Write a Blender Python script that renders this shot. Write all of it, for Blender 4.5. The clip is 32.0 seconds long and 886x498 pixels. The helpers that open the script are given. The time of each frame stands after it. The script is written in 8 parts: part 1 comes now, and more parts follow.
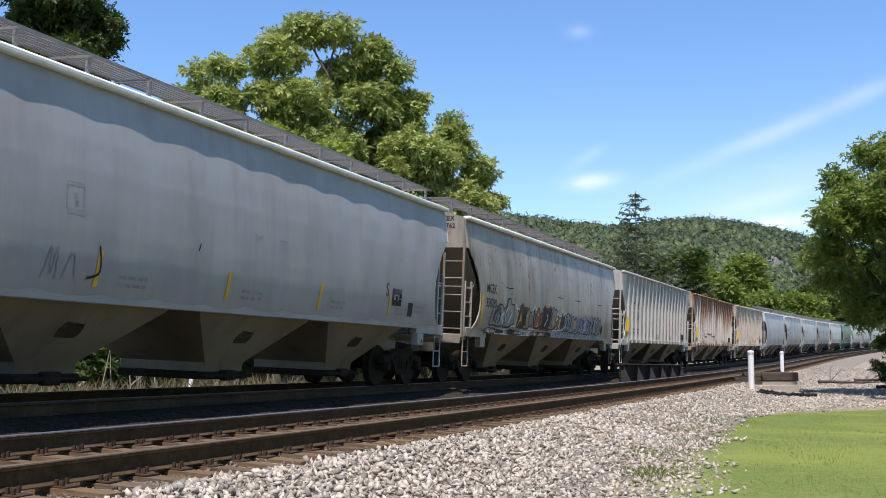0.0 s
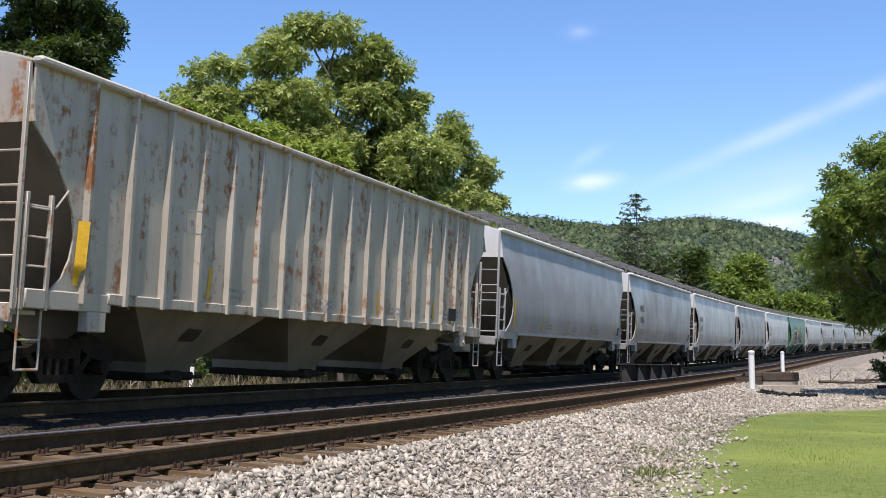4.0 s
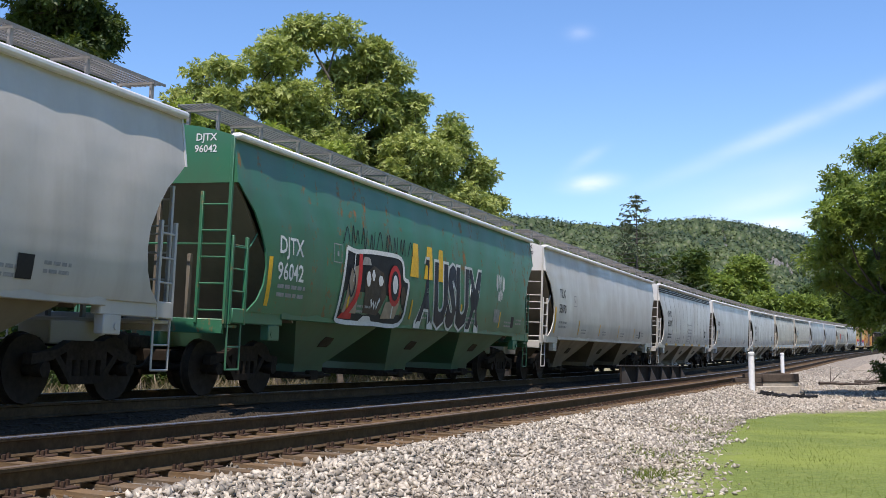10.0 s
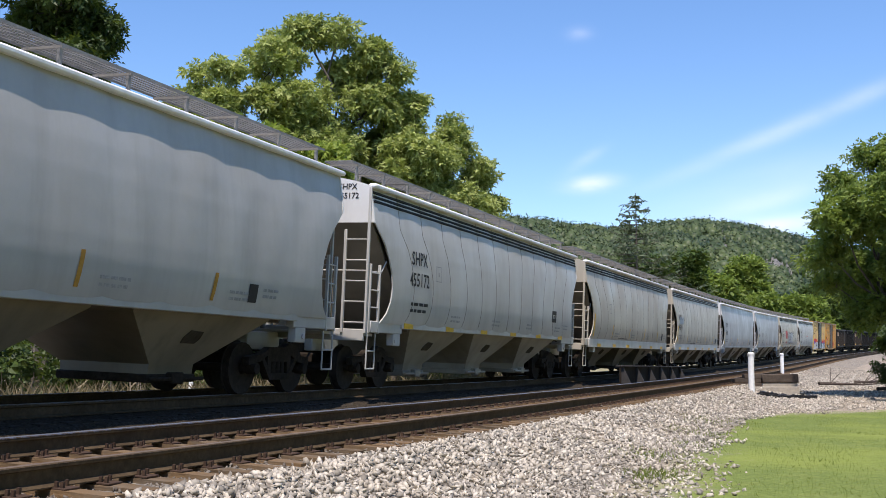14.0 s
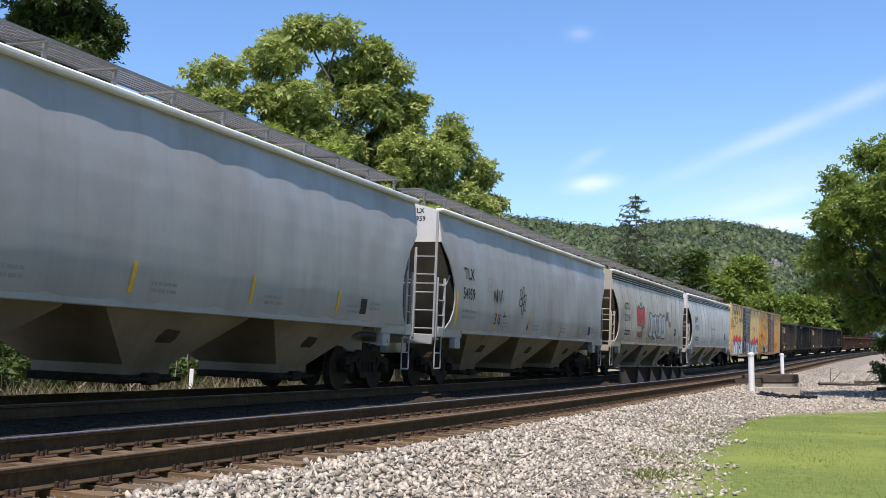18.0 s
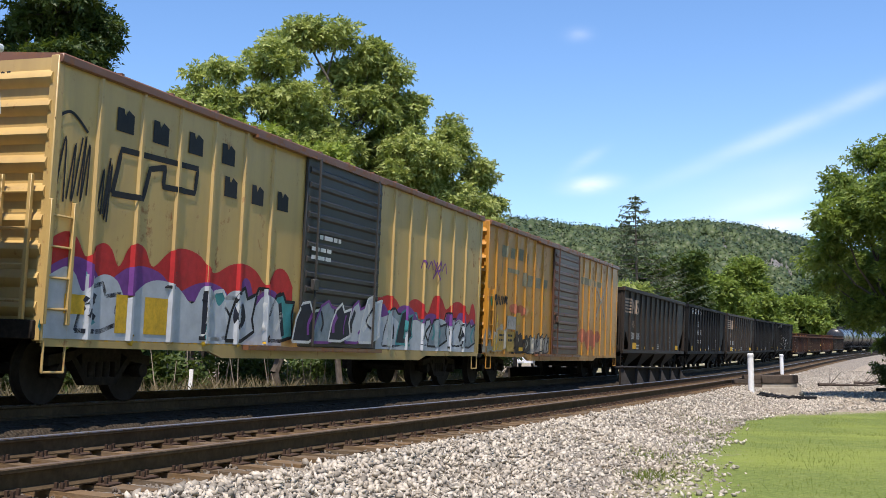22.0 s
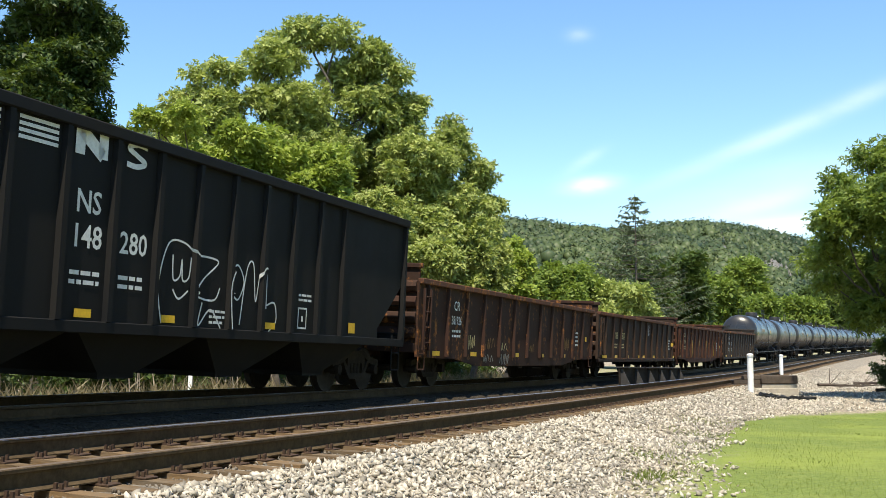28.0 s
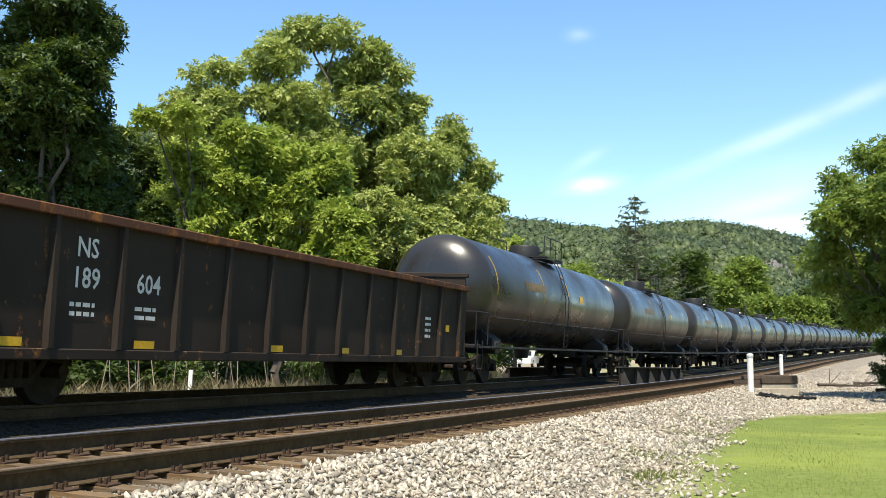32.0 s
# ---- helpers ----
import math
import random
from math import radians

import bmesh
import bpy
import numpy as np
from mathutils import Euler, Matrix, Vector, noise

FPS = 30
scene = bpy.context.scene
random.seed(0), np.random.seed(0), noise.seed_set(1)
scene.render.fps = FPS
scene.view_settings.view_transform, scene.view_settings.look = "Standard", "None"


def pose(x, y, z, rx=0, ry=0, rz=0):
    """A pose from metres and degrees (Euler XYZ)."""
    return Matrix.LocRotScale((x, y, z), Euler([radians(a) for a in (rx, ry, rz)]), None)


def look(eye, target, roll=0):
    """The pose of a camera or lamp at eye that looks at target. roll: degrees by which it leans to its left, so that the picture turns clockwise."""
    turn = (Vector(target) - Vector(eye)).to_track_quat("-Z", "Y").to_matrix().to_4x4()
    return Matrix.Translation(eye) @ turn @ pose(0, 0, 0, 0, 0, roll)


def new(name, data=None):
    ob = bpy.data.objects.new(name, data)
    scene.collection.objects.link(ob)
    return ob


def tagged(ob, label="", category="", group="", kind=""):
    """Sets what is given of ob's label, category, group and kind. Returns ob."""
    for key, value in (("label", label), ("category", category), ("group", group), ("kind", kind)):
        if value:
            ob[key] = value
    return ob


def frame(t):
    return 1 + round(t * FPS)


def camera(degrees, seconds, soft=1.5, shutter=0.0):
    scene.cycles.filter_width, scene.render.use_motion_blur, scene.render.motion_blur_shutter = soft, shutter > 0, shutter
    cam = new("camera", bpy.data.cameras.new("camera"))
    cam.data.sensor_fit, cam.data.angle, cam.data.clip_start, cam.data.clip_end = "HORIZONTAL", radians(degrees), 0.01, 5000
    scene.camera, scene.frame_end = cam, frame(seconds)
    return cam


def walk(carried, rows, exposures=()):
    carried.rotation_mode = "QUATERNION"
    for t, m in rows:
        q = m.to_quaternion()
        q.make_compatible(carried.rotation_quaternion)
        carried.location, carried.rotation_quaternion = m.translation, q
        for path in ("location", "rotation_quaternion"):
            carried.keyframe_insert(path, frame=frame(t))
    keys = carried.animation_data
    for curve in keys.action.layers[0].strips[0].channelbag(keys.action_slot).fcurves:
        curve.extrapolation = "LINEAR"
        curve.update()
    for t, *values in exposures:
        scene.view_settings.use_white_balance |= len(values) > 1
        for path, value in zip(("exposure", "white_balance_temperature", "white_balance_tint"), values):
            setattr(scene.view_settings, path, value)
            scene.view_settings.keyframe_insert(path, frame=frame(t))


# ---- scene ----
# ---------------------------------------------------------------- camera
EYE_Z = 0.73
LENS = 43.0
cam = camera(LENS, 32.0, soft=0.8)
YAW, PITCH = 20.26, 6.14
PX = 180 / math.pi / 1990.0
rows = []
for t, dx, dy in ((0, 1.2, -5.4), (3.5, 2.2, -5.4), (6, 1.8, -4.6), (9, 2.2, -3.3), (12, 1.2, -2.6), (16.5, 1.6, -2.0),
                  (20, 1.2, -1.4), (23, 0.4, -0.3), (25, 0, 0), (32, 0, 0)):
    rows.append((t, pose(0, 0, EYE_Z, 90 + PITCH + dy * PX, 0, YAW + dx * PX)))
walk(cam, rows, exposures=((0, 0.36, 6350, 18), (21.5, 0.40, 6450, 17), (24, 0.67, 6800, 9), (28, 0.76, 7000, 7), (32, 0.76, 7000, 7)))

# ---------------------------------------------------------------- light
SUN_TO = Vector((0.115, -0.42, 0.90)).normalized()
world = bpy.data.worlds.new("sky")
scene.world = world
world.use_nodes = True
wt = world.node_tree
wt.nodes.clear()


sky = wt.nodes.new("ShaderNodeTexSky")
sky.sky_type = "NISHITA"
sky.sun_disc = False
sky.sun_elevation = math.asin(SUN_TO.z)
sky.sun_rotation = math.atan2(SUN_TO.x, SUN_TO.y)
sky.altitude = 300
sky.air_density = 1.0
sky.dust_density = 0.03
sky.ozone_density = 3.8
bg = wt.nodes.new("ShaderNodeBackground")
bg.inputs["Strength"].default_value = 0.15
wout = wt.nodes.new("ShaderNodeOutputWorld")


def wmath(op, a, b=None, c=None):
    n = wt.nodes.new("ShaderNodeMath")
    n.operation = op
    for i, v in enumerate((a, b, c)):
        if v is None:
            continue
        if isinstance(v, bpy.types.NodeSocket):
            wt.links.new(v, n.inputs[i])
        else:
            n.inputs[i].default_value = v
    return n.outputs[0]


def thin_clouds(colour):
    """High thin clouds: soft ovals in bearing and height over the horizon, torn by noise."""
    tc = wt.nodes.new("ShaderNodeTexCoord")
    sp = wt.nodes.new("ShaderNodeSeparateXYZ")
    wt.links.new(tc.outputs["Generated"], sp.inputs[0])
    az = wmath("ARCTAN2", sp.outputs[0], sp.outputs[1])
    el = wmath("ARCSINE", sp.outputs[2])
    total = None
    for bearing, up, turn, long, wide, dense, grain in ((-2.5, 11.8, 20, 6.0, 0.42, 0.27, 16), (-12.7, 9.3, 4, 1.2, 0.38, 0.55, 34), (-3.9, 6.9, 8, 3.0, 0.5, 0.55, 18), (-13.0, 10.5, 30, 1.0, 0.3, 0.14, 30),
                                                    (-13.2, 16.8, 0, 0.6, 0.3, 0.16, 30), (-4.6, 8.0, 14, 3.0, 0.5, 0.25, 14), (-4.0, 9.0, 14, 6.0, 1.2, 0.15, 9)):
        da = wmath("SUBTRACT", az, radians(bearing))
        de = wmath("SUBTRACT", el, radians(up))
        c, s = math.cos(radians(turn)), math.sin(radians(turn))
        a = wmath("DIVIDE", wmath("ADD", wmath("MULTIPLY", da, c), wmath("MULTIPLY", de, s)), radians(long))
        b = wmath("DIVIDE", wmath("SUBTRACT", wmath("MULTIPLY", de, c), wmath("MULTIPLY", da, s)), radians(wide))
        r = wmath("ADD", wmath("POWER", wmath("ABSOLUTE", a), 2.0), wmath("POWER", wmath("ABSOLUTE", b), 2.0))
        soft = wmath("EXPONENT", wmath("MULTIPLY", r, -1.0))
        cv = wt.nodes.new("ShaderNodeCombineXYZ")
        wt.links.new(az, cv.inputs[0])
        wt.links.new(wmath("MULTIPLY", el, 2.5), cv.inputs[1])
        nz = wt.nodes.new("ShaderNodeTexNoise")
        nz.inputs["Scale"].default_value = grain
        nz.inputs["Detail"].default_value = 6
        wt.links.new(cv.outputs[0], nz.inputs["Vector"])
        k = wmath("MULTIPLY", wmath("MULTIPLY", soft, dense), wmath("MULTIPLY_ADD", nz.outputs["Fac"], 1.6, 0.15))
        total = k if total is None else wmath("ADD", total, k)
    mx = wt.nodes.new("ShaderNodeMix")
    mx.data_type = "RGBA"
    mx.clamp_factor = True
    wt.links.new(total, mx.inputs[0])
    wt.links.new(colour, mx.inputs[6])
    mx.inputs[7].default_value = (6.2, 6.5, 6.8, 1)
    return mx.outputs[2]


deep = wt.nodes.new("ShaderNodeHueSaturation")
deep.inputs["Saturation"].default_value = 1.12
wt.links.new(sky.outputs[0], deep.inputs["Color"])
wt.links.new(thin_clouds(deep.outputs[0]), bg.inputs[0])
wt.links.new(bg.outputs[0], wout.inputs[0])

sun = new("sun", bpy.data.lights.new("sun", "SUN"))
sun.data.energy = 4.7
sun.data.angle = radians(0.53)
sun.data.color = (1.0, 0.93, 0.82)
sun.matrix_world = look(SUN_TO * 50, (0, 0, 0))

# ---------------------------------------------------------------- the line of the tracks
KAP, S1, KZ = 0.0004, 15.2, 0.0002
TRAIN_X, TRAIN_Z, TRAIN_TILT = -10.9, 0.295, 2.56
NEAR_X, NEAR_Z, NEAR_TILT = -6.68, 0.045, 3.4


def grade(s):
    s = max(s, 0.0)
    return KZ * s * s / 2 if s < 110 else KZ * 110 * (s - 55)


def bend(s):
    q = max(s - S1, 0.0)
    return KAP * q * q / 2, KAP * q


def along(s, x, z, tilt=0.0):
    """The pose of a cross-section of a track at s metres along it."""
    dx, turn = bend(s)
    dz = (grade(s + 1) - grade(s - 1)) / 2
    return Matrix.Translation((x + dx, s, z + grade(s))) @ Matrix.Rotation(-turn, 4, "Z") @ Matrix.Rotation(math.atan(dz), 4, "X") @ Matrix.Rotation(radians(tilt), 4, "Y")
# ---------------------------------------------------------------- mesh helpers
class Mesh:
    """Collects faces; data() makes the mesh."""

    def __init__(self):
        self.v, self.f, self.s = [], [], []

    def add(self, verts, faces, smooth=False):
        o = len(self.v)
        self.v += [tuple(p) for p in verts]
        self.f += [tuple(o + i for i in q) for q in faces]
        self.s += [smooth] * len(faces)
        return self

    def box(self, x0, x1, y0, y1, z0, z1, c=0.0, m=None):
        if c <= 0:
            vs = [(x, y, z) for x in (x0, x1) for y in (y0, y1) for z in (z0, z1)]
            fs = [(0, 1, 3, 2), (4, 6, 7, 5), (0, 4, 5, 1), (2, 3, 7, 6), (0, 2, 6, 4), (1, 5, 7, 3)]
        else:
            b = bmesh.new()
            bmesh.ops.create_cube(b, size=1)
            for p in b.verts:
                p.co = ((x0 + x1) / 2 + p.co.x * (x1 - x0), (y0 + y1) / 2 + p.co.y * (y1 - y0), (z0 + z1) / 2 + p.co.z * (z1 - z0))
            bmesh.ops.bevel(b, geom=b.edges[:], offset=c, segments=1, affect="EDGES")
            b.verts.index_update()
            vs = [tuple(p.co) for p in b.verts]
            fs = [tuple(p.index for p in f.verts) for f in b.faces]
            b.free()
        if m is not None:
            vs = [tuple(m @ Vector(p)) for p in vs]
        return self.add(vs, fs)

    def tube(self, a, b, r, n=8, r2=None, caps=True):
        a, b = Vector(a), Vector(b)
        r2 = r if r2 is None else r2
        d = (b - a).normalized()
        e = d.orthogonal().normalized()
        g = d.cross(e)
        vs = []
        for p, q in ((a, r), (b, r2)):
            vs += [p + (e * math.cos(2 * math.pi * i / n) + g * math.sin(2 * math.pi * i / n)) * q for i in range(n)]
        self.add(vs, [(i, (i + 1) % n, n + (i + 1) % n, n + i) for i in range(n)], True)
        if caps:
            self.add(vs, [tuple(range(n - 1, -1, -1)), tuple(range(n, 2 * n))])
        return self

    def rod(self, pts, r, n=6):
        for a, b in zip(pts, pts[1:]):
            self.tube(a, b, r, n)
        return self

    def prism(self, pts, a, b, axis="x"):
        """A polygon (two coordinates each) drawn out from a to b along an axis."""
        def at(p, h):
            return {"x": (h, p[0], p[1]), "y": (p[0], h, p[1]), "z": (p[0], p[1], h)}[axis]
        n = len(pts)
        vs = [at(p, a) for p in pts] + [at(p, b) for p in pts]
        fs = [tuple(range(n))[::-1], tuple(range(n, 2 * n))] + [(i, (i + 1) % n, n + (i + 1) % n, n + i) for i in range(n)]
        return self.add(vs, fs)

    def grid(self, rows, smooth=True, flip=False):
        """A sheet through rows of points."""
        n = len(rows[0])
        vs = [p for r in rows for p in r]
        fs = []
        for j in range(len(rows) - 1):
            for i in range(n - 1):
                q = (j * n + i, j * n + i + 1, (j + 1) * n + i + 1, (j + 1) * n + i)
                fs.append(q[::-1] if flip else q)
        return self.add(vs, fs, smooth)

    def lathe(self, prof, n=20, axis="x", at=(0, 0, 0)):
        """Profile of (along, radius) turned round an axis."""
        rings = []
        for h, r in prof:
            ring = []
            for i in range(n + 1):
                a = 2 * math.pi * i / n
                c, s = math.cos(a) * r, math.sin(a) * r
                p = {"x": (h, c, s), "y": (s, h, c), "z": (c, s, h)}[axis]
                ring.append((p[0] + at[0], p[1] + at[1], p[2] + at[2]))
            rings.append(ring)
        return self.grid(rings, True)

    def data(self, name="mesh", sharp=38):
        me = bpy.data.meshes.new(name)
        me.from_pydata(self.v, [], self.f)
        me.polygons.foreach_set("use_smooth", self.s)
        me.validate()
        b = bmesh.new()
        b.from_mesh(me)
        bmesh.ops.remove_doubles(b, verts=b.verts[:], dist=0.0004) if len(b.verts) < 30000 else None
        bmesh.ops.recalc_face_normals(b, faces=b.faces[:]) if len(b.verts) < 30000 else None
        b.to_mesh(me)
        b.free()
        me.set_sharp_from_angle(angle=radians(sharp))
        return me


STORE = {}


def stored(key, make):
    if key not in STORE:
        made = make()
        STORE[key] = made.data(key if isinstance(key, str) else str(key[0])) if isinstance(made, Mesh) else made
    return STORE[key]


def part(name, me, material, parent=None, label="", at=None):
    """One mesh object under a thing or a part; the material sits on the object, so that meshes can be shared."""
    if isinstance(me, Mesh):
        me = me.data(name)
    if not me.materials:
        me.materials.append(None)
    ob = new(name, me)
    ob.material_slots[0].link = "OBJECT"
    ob.material_slots[0].material = material
    if parent is not None:
        ob.parent = parent
    if at is not None:
        ob.matrix_basis = at
    if label:
        ob["label"] = label
    return ob


def thing(name, label, category, group="", at=None, kind=""):
    ob = new(name)
    ob.empty_display_size = 0.3
    if at is not None:
        ob.matrix_basis = at
    return tagged(ob, label, category, group, kind)


def soup(name, verts, faces, material, smooth=False):
    """A large mesh out of arrays: verts (n,3), faces (m,3 or 4)."""
    me = bpy.data.meshes.new(name)
    verts, faces = np.asarray(verts, dtype=np.float32), np.asarray(faces, dtype=np.int32)
    k = faces.shape[1]
    me.vertices.add(len(verts))
    me.vertices.foreach_set("co", verts.ravel())
    me.loops.add(faces.size)
    me.loops.foreach_set("vertex_index", faces.ravel())
    me.polygons.add(len(faces))
    me.polygons.foreach_set("loop_start", np.arange(0, faces.size, k, dtype=np.int32))
    me.polygons.foreach_set("loop_total", np.full(len(faces), k, dtype=np.int32))
    me.update(calc_edges=True)
    if smooth:
        me.polygons.foreach_set("use_smooth", np.ones(len(faces), dtype=bool))
    me.materials.append(material)
    return me
# ---------------------------------------------------------------- materials
def mat(name, rough=0.8, metal=0.0, spec=0.5):
    m = bpy.data.materials.new(name)
    m.use_nodes = True
    nt = m.node_tree
    b = nt.nodes["Principled BSDF"]
    b.inputs["Roughness"].default_value = rough
    b.inputs["Metallic"].default_value = metal
    b.inputs["Specular IOR Level"].default_value = spec
    return m, nt, b


def node(nt, kind, ins=None, **props):
    n = nt.nodes.new(kind)
    for k, v in props.items():
        if k == "operation":
            n.operation = v
        elif k == "blend":
            n.data_type, n.blend_type = "RGBA", v
    for k, v in (ins or {}).items():
        if isinstance(v, bpy.types.NodeSocket):
            nt.links.new(v, n.inputs[k])
        else:
            n.inputs[k].default_value = v
    return n


def coords(nt, scale=(1, 1, 1), shift=True):
    """Object coordinates in metres, moved by the object's random number."""
    tc = nt.nodes.new("ShaderNodeTexCoord")
    v = tc.outputs["Object"]
    if shift:
        oi = nt.nodes.new("ShaderNodeObjectInfo")
        k = node(nt, "ShaderNodeMath", {0: oi.outputs["Random"], 1: 37.0}, operation="MULTIPLY")
        v = node(nt, "ShaderNodeVectorMath", {0: v, 1: k.outputs[0]}, operation="ADD").outputs[0]
    return node(nt, "ShaderNodeVectorMath", {0: v, 1: scale}, operation="MULTIPLY").outputs[0]


def noised(nt, vec, scale, detail=4, rough=0.6):
    return node(nt, "ShaderNodeTexNoise", {"Vector": vec, "Scale": scale, "Detail": detail, "Roughness": rough}).outputs["Fac"]


def ramp(nt, fac, a, b, va=0.0, vb=1.0):
    return node(nt, "ShaderNodeMapRange", {"Value": fac, "From Min": a, "From Max": b, "To Min": va, "To Max": vb}).outputs[0]


def mix(nt, fac, a, b, blend="MIX"):
    n = nt.nodes.new("ShaderNodeMix")
    n.data_type, n.blend_type = "RGBA", blend
    for i, v in ((0, fac), (6, a), (7, b)):
        if isinstance(v, bpy.types.NodeSocket):
            nt.links.new(v, n.inputs[i])
        elif i == 0:
            n.inputs[0].default_value = v
        else:
            n.inputs[i].default_value = (*v[:3], 1)
    return n.outputs[2]


def bump(nt, bsdf, height, strength=0.3, dist=0.01):
    n = node(nt, "ShaderNodeBump", {"Height": height, "Strength": strength, "Distance": dist})
    nt.links.new(n.outputs[0], bsdf.inputs["Normal"])


def paint(name, base, dirt=(0.16, 0.13, 0.10), grime=0.35, rust=0.0, rough=0.40, streak=0.5, spec=0.55):
    """Weathered car paint: broad grime, vertical run-off streaks, rust breaking through."""
    m, nt, b = mat(name, rough, 0.0, spec)
    v = coords(nt)
    runs = coords(nt, (1.5, 1.5, 0.16))
    big = noised(nt, v, 0.55, 3)
    fine = noised(nt, v, 9.0, 5, 0.65)
    run = noised(nt, runs, 1.6, 4, 0.6)
    g1 = ramp(nt, big, 0.35, 0.75, 0, grime)
    g2 = ramp(nt, run, 0.48, 0.78, 0, streak * grime * 1.6)
    c = mix(nt, g1, base, dirt)
    c = mix(nt, g2, c, [x * 0.8 for x in dirt])
    tone = ramp(nt, fine, 0.2, 0.8, 0.965, 1.03)
    c = mix(nt, 1.0, c, node(nt, "ShaderNodeCombineColor", {0: tone, 1: tone, 2: tone}).outputs[0], "MULTIPLY")
    if rust > 0:
        r1 = noised(nt, coords(nt, (2.4, 2.4, 0.35)), 0.9, 5, 0.7)
        r2 = noised(nt, v, 5.0, 5, 0.7)
        k = node(nt, "ShaderNodeMath", {0: r1, 1: r2}, operation="MULTIPLY").outputs[0]
        if rust > 0.8:
            # runs of rust that start under the roof edge and at the foot of the ribs
            r1 = noised(nt, coords(nt, (1.8, 1.8, 0.13)), 1.1, 4, 0.65)
            z = node(nt, "ShaderNodeSeparateXYZ", {0: nt.nodes.new("ShaderNodeTexCoord").outputs["Object"]}).outputs[2]
            up = node(nt, "ShaderNodeMath", {0: ramp(nt, z, 1.9, 4.1), 1: ramp(nt, z, 1.75, 1.35, 0.0, 0.75)}, operation="MAXIMUM").outputs[0]
            k = node(nt, "ShaderNodeMath", {0: node(nt, "ShaderNodeMath", {0: r1, 1: node(nt, "ShaderNodeMath", {0: up, 1: 0.26}, operation="MULTIPLY").outputs[0]}, operation="ADD").outputs[0],
                                            1: node(nt, "ShaderNodeMath", {0: r2, 1: 0.18}, operation="MULTIPLY").outputs[0]}, operation="ADD").outputs[0]
            rm = ramp(nt, k, 0.69, 0.82, 0.0, 0.9)
        else:
            rm = ramp(nt, k, 0.36 - 0.2 * rust, 0.46 - 0.2 * rust)
        rc = mix(nt, ramp(nt, r2, 0.3, 0.7), (0.12, 0.042, 0.016), (0.34, 0.14, 0.045))
        c = mix(nt, rm, c, rc)
        rr = ramp(nt, rm, 0, 1, rough, 0.9)
        nt.links.new(rr, b.inputs["Roughness"])
    else:
        nt.links.new(ramp(nt, big, 0.3, 0.8, rough - 0.07, rough + 0.25), b.inputs["Roughness"])
    nt.links.new(c, b.inputs["Base Color"])
    bump(nt, b, big, 0.15, 0.03)
    return m


def plain(name, col, rough=0.7, metal=0.0, vary=0.25, scale=6.0, bumpy=0.15, spec=0.28):
    m, nt, b = mat(name, rough, metal, spec)
    v = coords(nt)
    n = noised(nt, v, scale, 5, 0.65)
    n2 = noised(nt, v, scale * 0.13, 3)
    k = ramp(nt, n, 0.25, 0.75, 1 - vary, 1 + vary)
    k2 = ramp(nt, n2, 0.3, 0.7, 1 - vary * 0.6, 1 + vary * 0.6)
    kk = node(nt, "ShaderNodeMath", {0: k, 1: k2}, operation="MULTIPLY").outputs[0]
    c = mix(nt, 1.0, col, node(nt, "ShaderNodeCombineColor", {0: kk, 1: kk, 2: kk}).outputs[0], "MULTIPLY")
    nt.links.new(c, b.inputs["Base Color"])
    bump(nt, b, n, bumpy, 0.01)
    return m


def leafy(name, a, b2, trans=0.25, grain=0.45, single=0.6):
    """Leaves: colour by leaf, some light through them."""
    m, nt, b = mat(name, 0.55, 0, 0.35)
    ge = nt.nodes.new("ShaderNodeNewGeometry")
    v = coords(nt, shift=False)
    k = node(nt, "ShaderNodeMath", {0: node(nt, "ShaderNodeMath", {0: ge.outputs["Random Per Island"], 1: single}, operation="MULTIPLY").outputs[0],
                                    1: ramp(nt, noised(nt, v, grain, 2), 0.3, 0.7, 0.0, 1.0 - single)}, operation="ADD").outputs[0]
    c = mix(nt, k, a, b2)
    nt.links.new(c, b.inputs["Base Color"])
    tr = nt.nodes.new("ShaderNodeBsdfTranslucent")
    nt.links.new(mix(nt, 0.5, c, (0.22, 0.30, 0.03)), tr.inputs["Color"])
    ms = node(nt, "ShaderNodeMixShader", {0: trans, 1: b.outputs[0], 2: tr.outputs[0]})
    nt.links.new(ms.outputs[0], nt.nodes["Material Output"].inputs[0])
    return m


M_STEEL = plain("steel_dark", (0.028, 0.022, 0.0165), 0.85, 0.0, 0.45, 14, 0.3, 0.1)
M_WHEEL = plain("wheel_steel", (0.030, 0.0235, 0.018), 0.75, 0.0, 0.45, 10, 0.15, 0.15)
M_RAILTOP = plain("rail_running_face", (0.52, 0.53, 0.56), 0.42, 1.0, 0.1, 20)
M_RAILRUST = plain("rail_rust", (0.072, 0.050, 0.028), 0.85, 0.0, 0.35, 16, 0.3, 0.1)
M_RAILTAN = plain("rail_rusty_top", (0.13, 0.095, 0.068), 0.6, 0.0, 0.2, 20)
M_GALV = plain("galvanised_grating", (0.24, 0.23, 0.215), 0.6, 0.2, 0.2, 12)
M_YELLOW = plain("reflective_yellow", (0.72, 0.42, 0.03), 0.5, 0, 0.2, 14)
M_AMBER = plain("dull_amber_reflector", (0.40, 0.21, 0.03), 0.55, 0, 0.25, 14)
M_WHITE = plain("white_paint", (0.78, 0.78, 0.75), 0.6, 0, 0.1, 8)
M_BLACKINK = plain("black_lettering", (0.02, 0.02, 0.022), 0.6, 0, 0.2, 20)
M_WHITEINK = plain("white_lettering", (0.66, 0.66, 0.63), 0.6, 0, 0.15, 20)
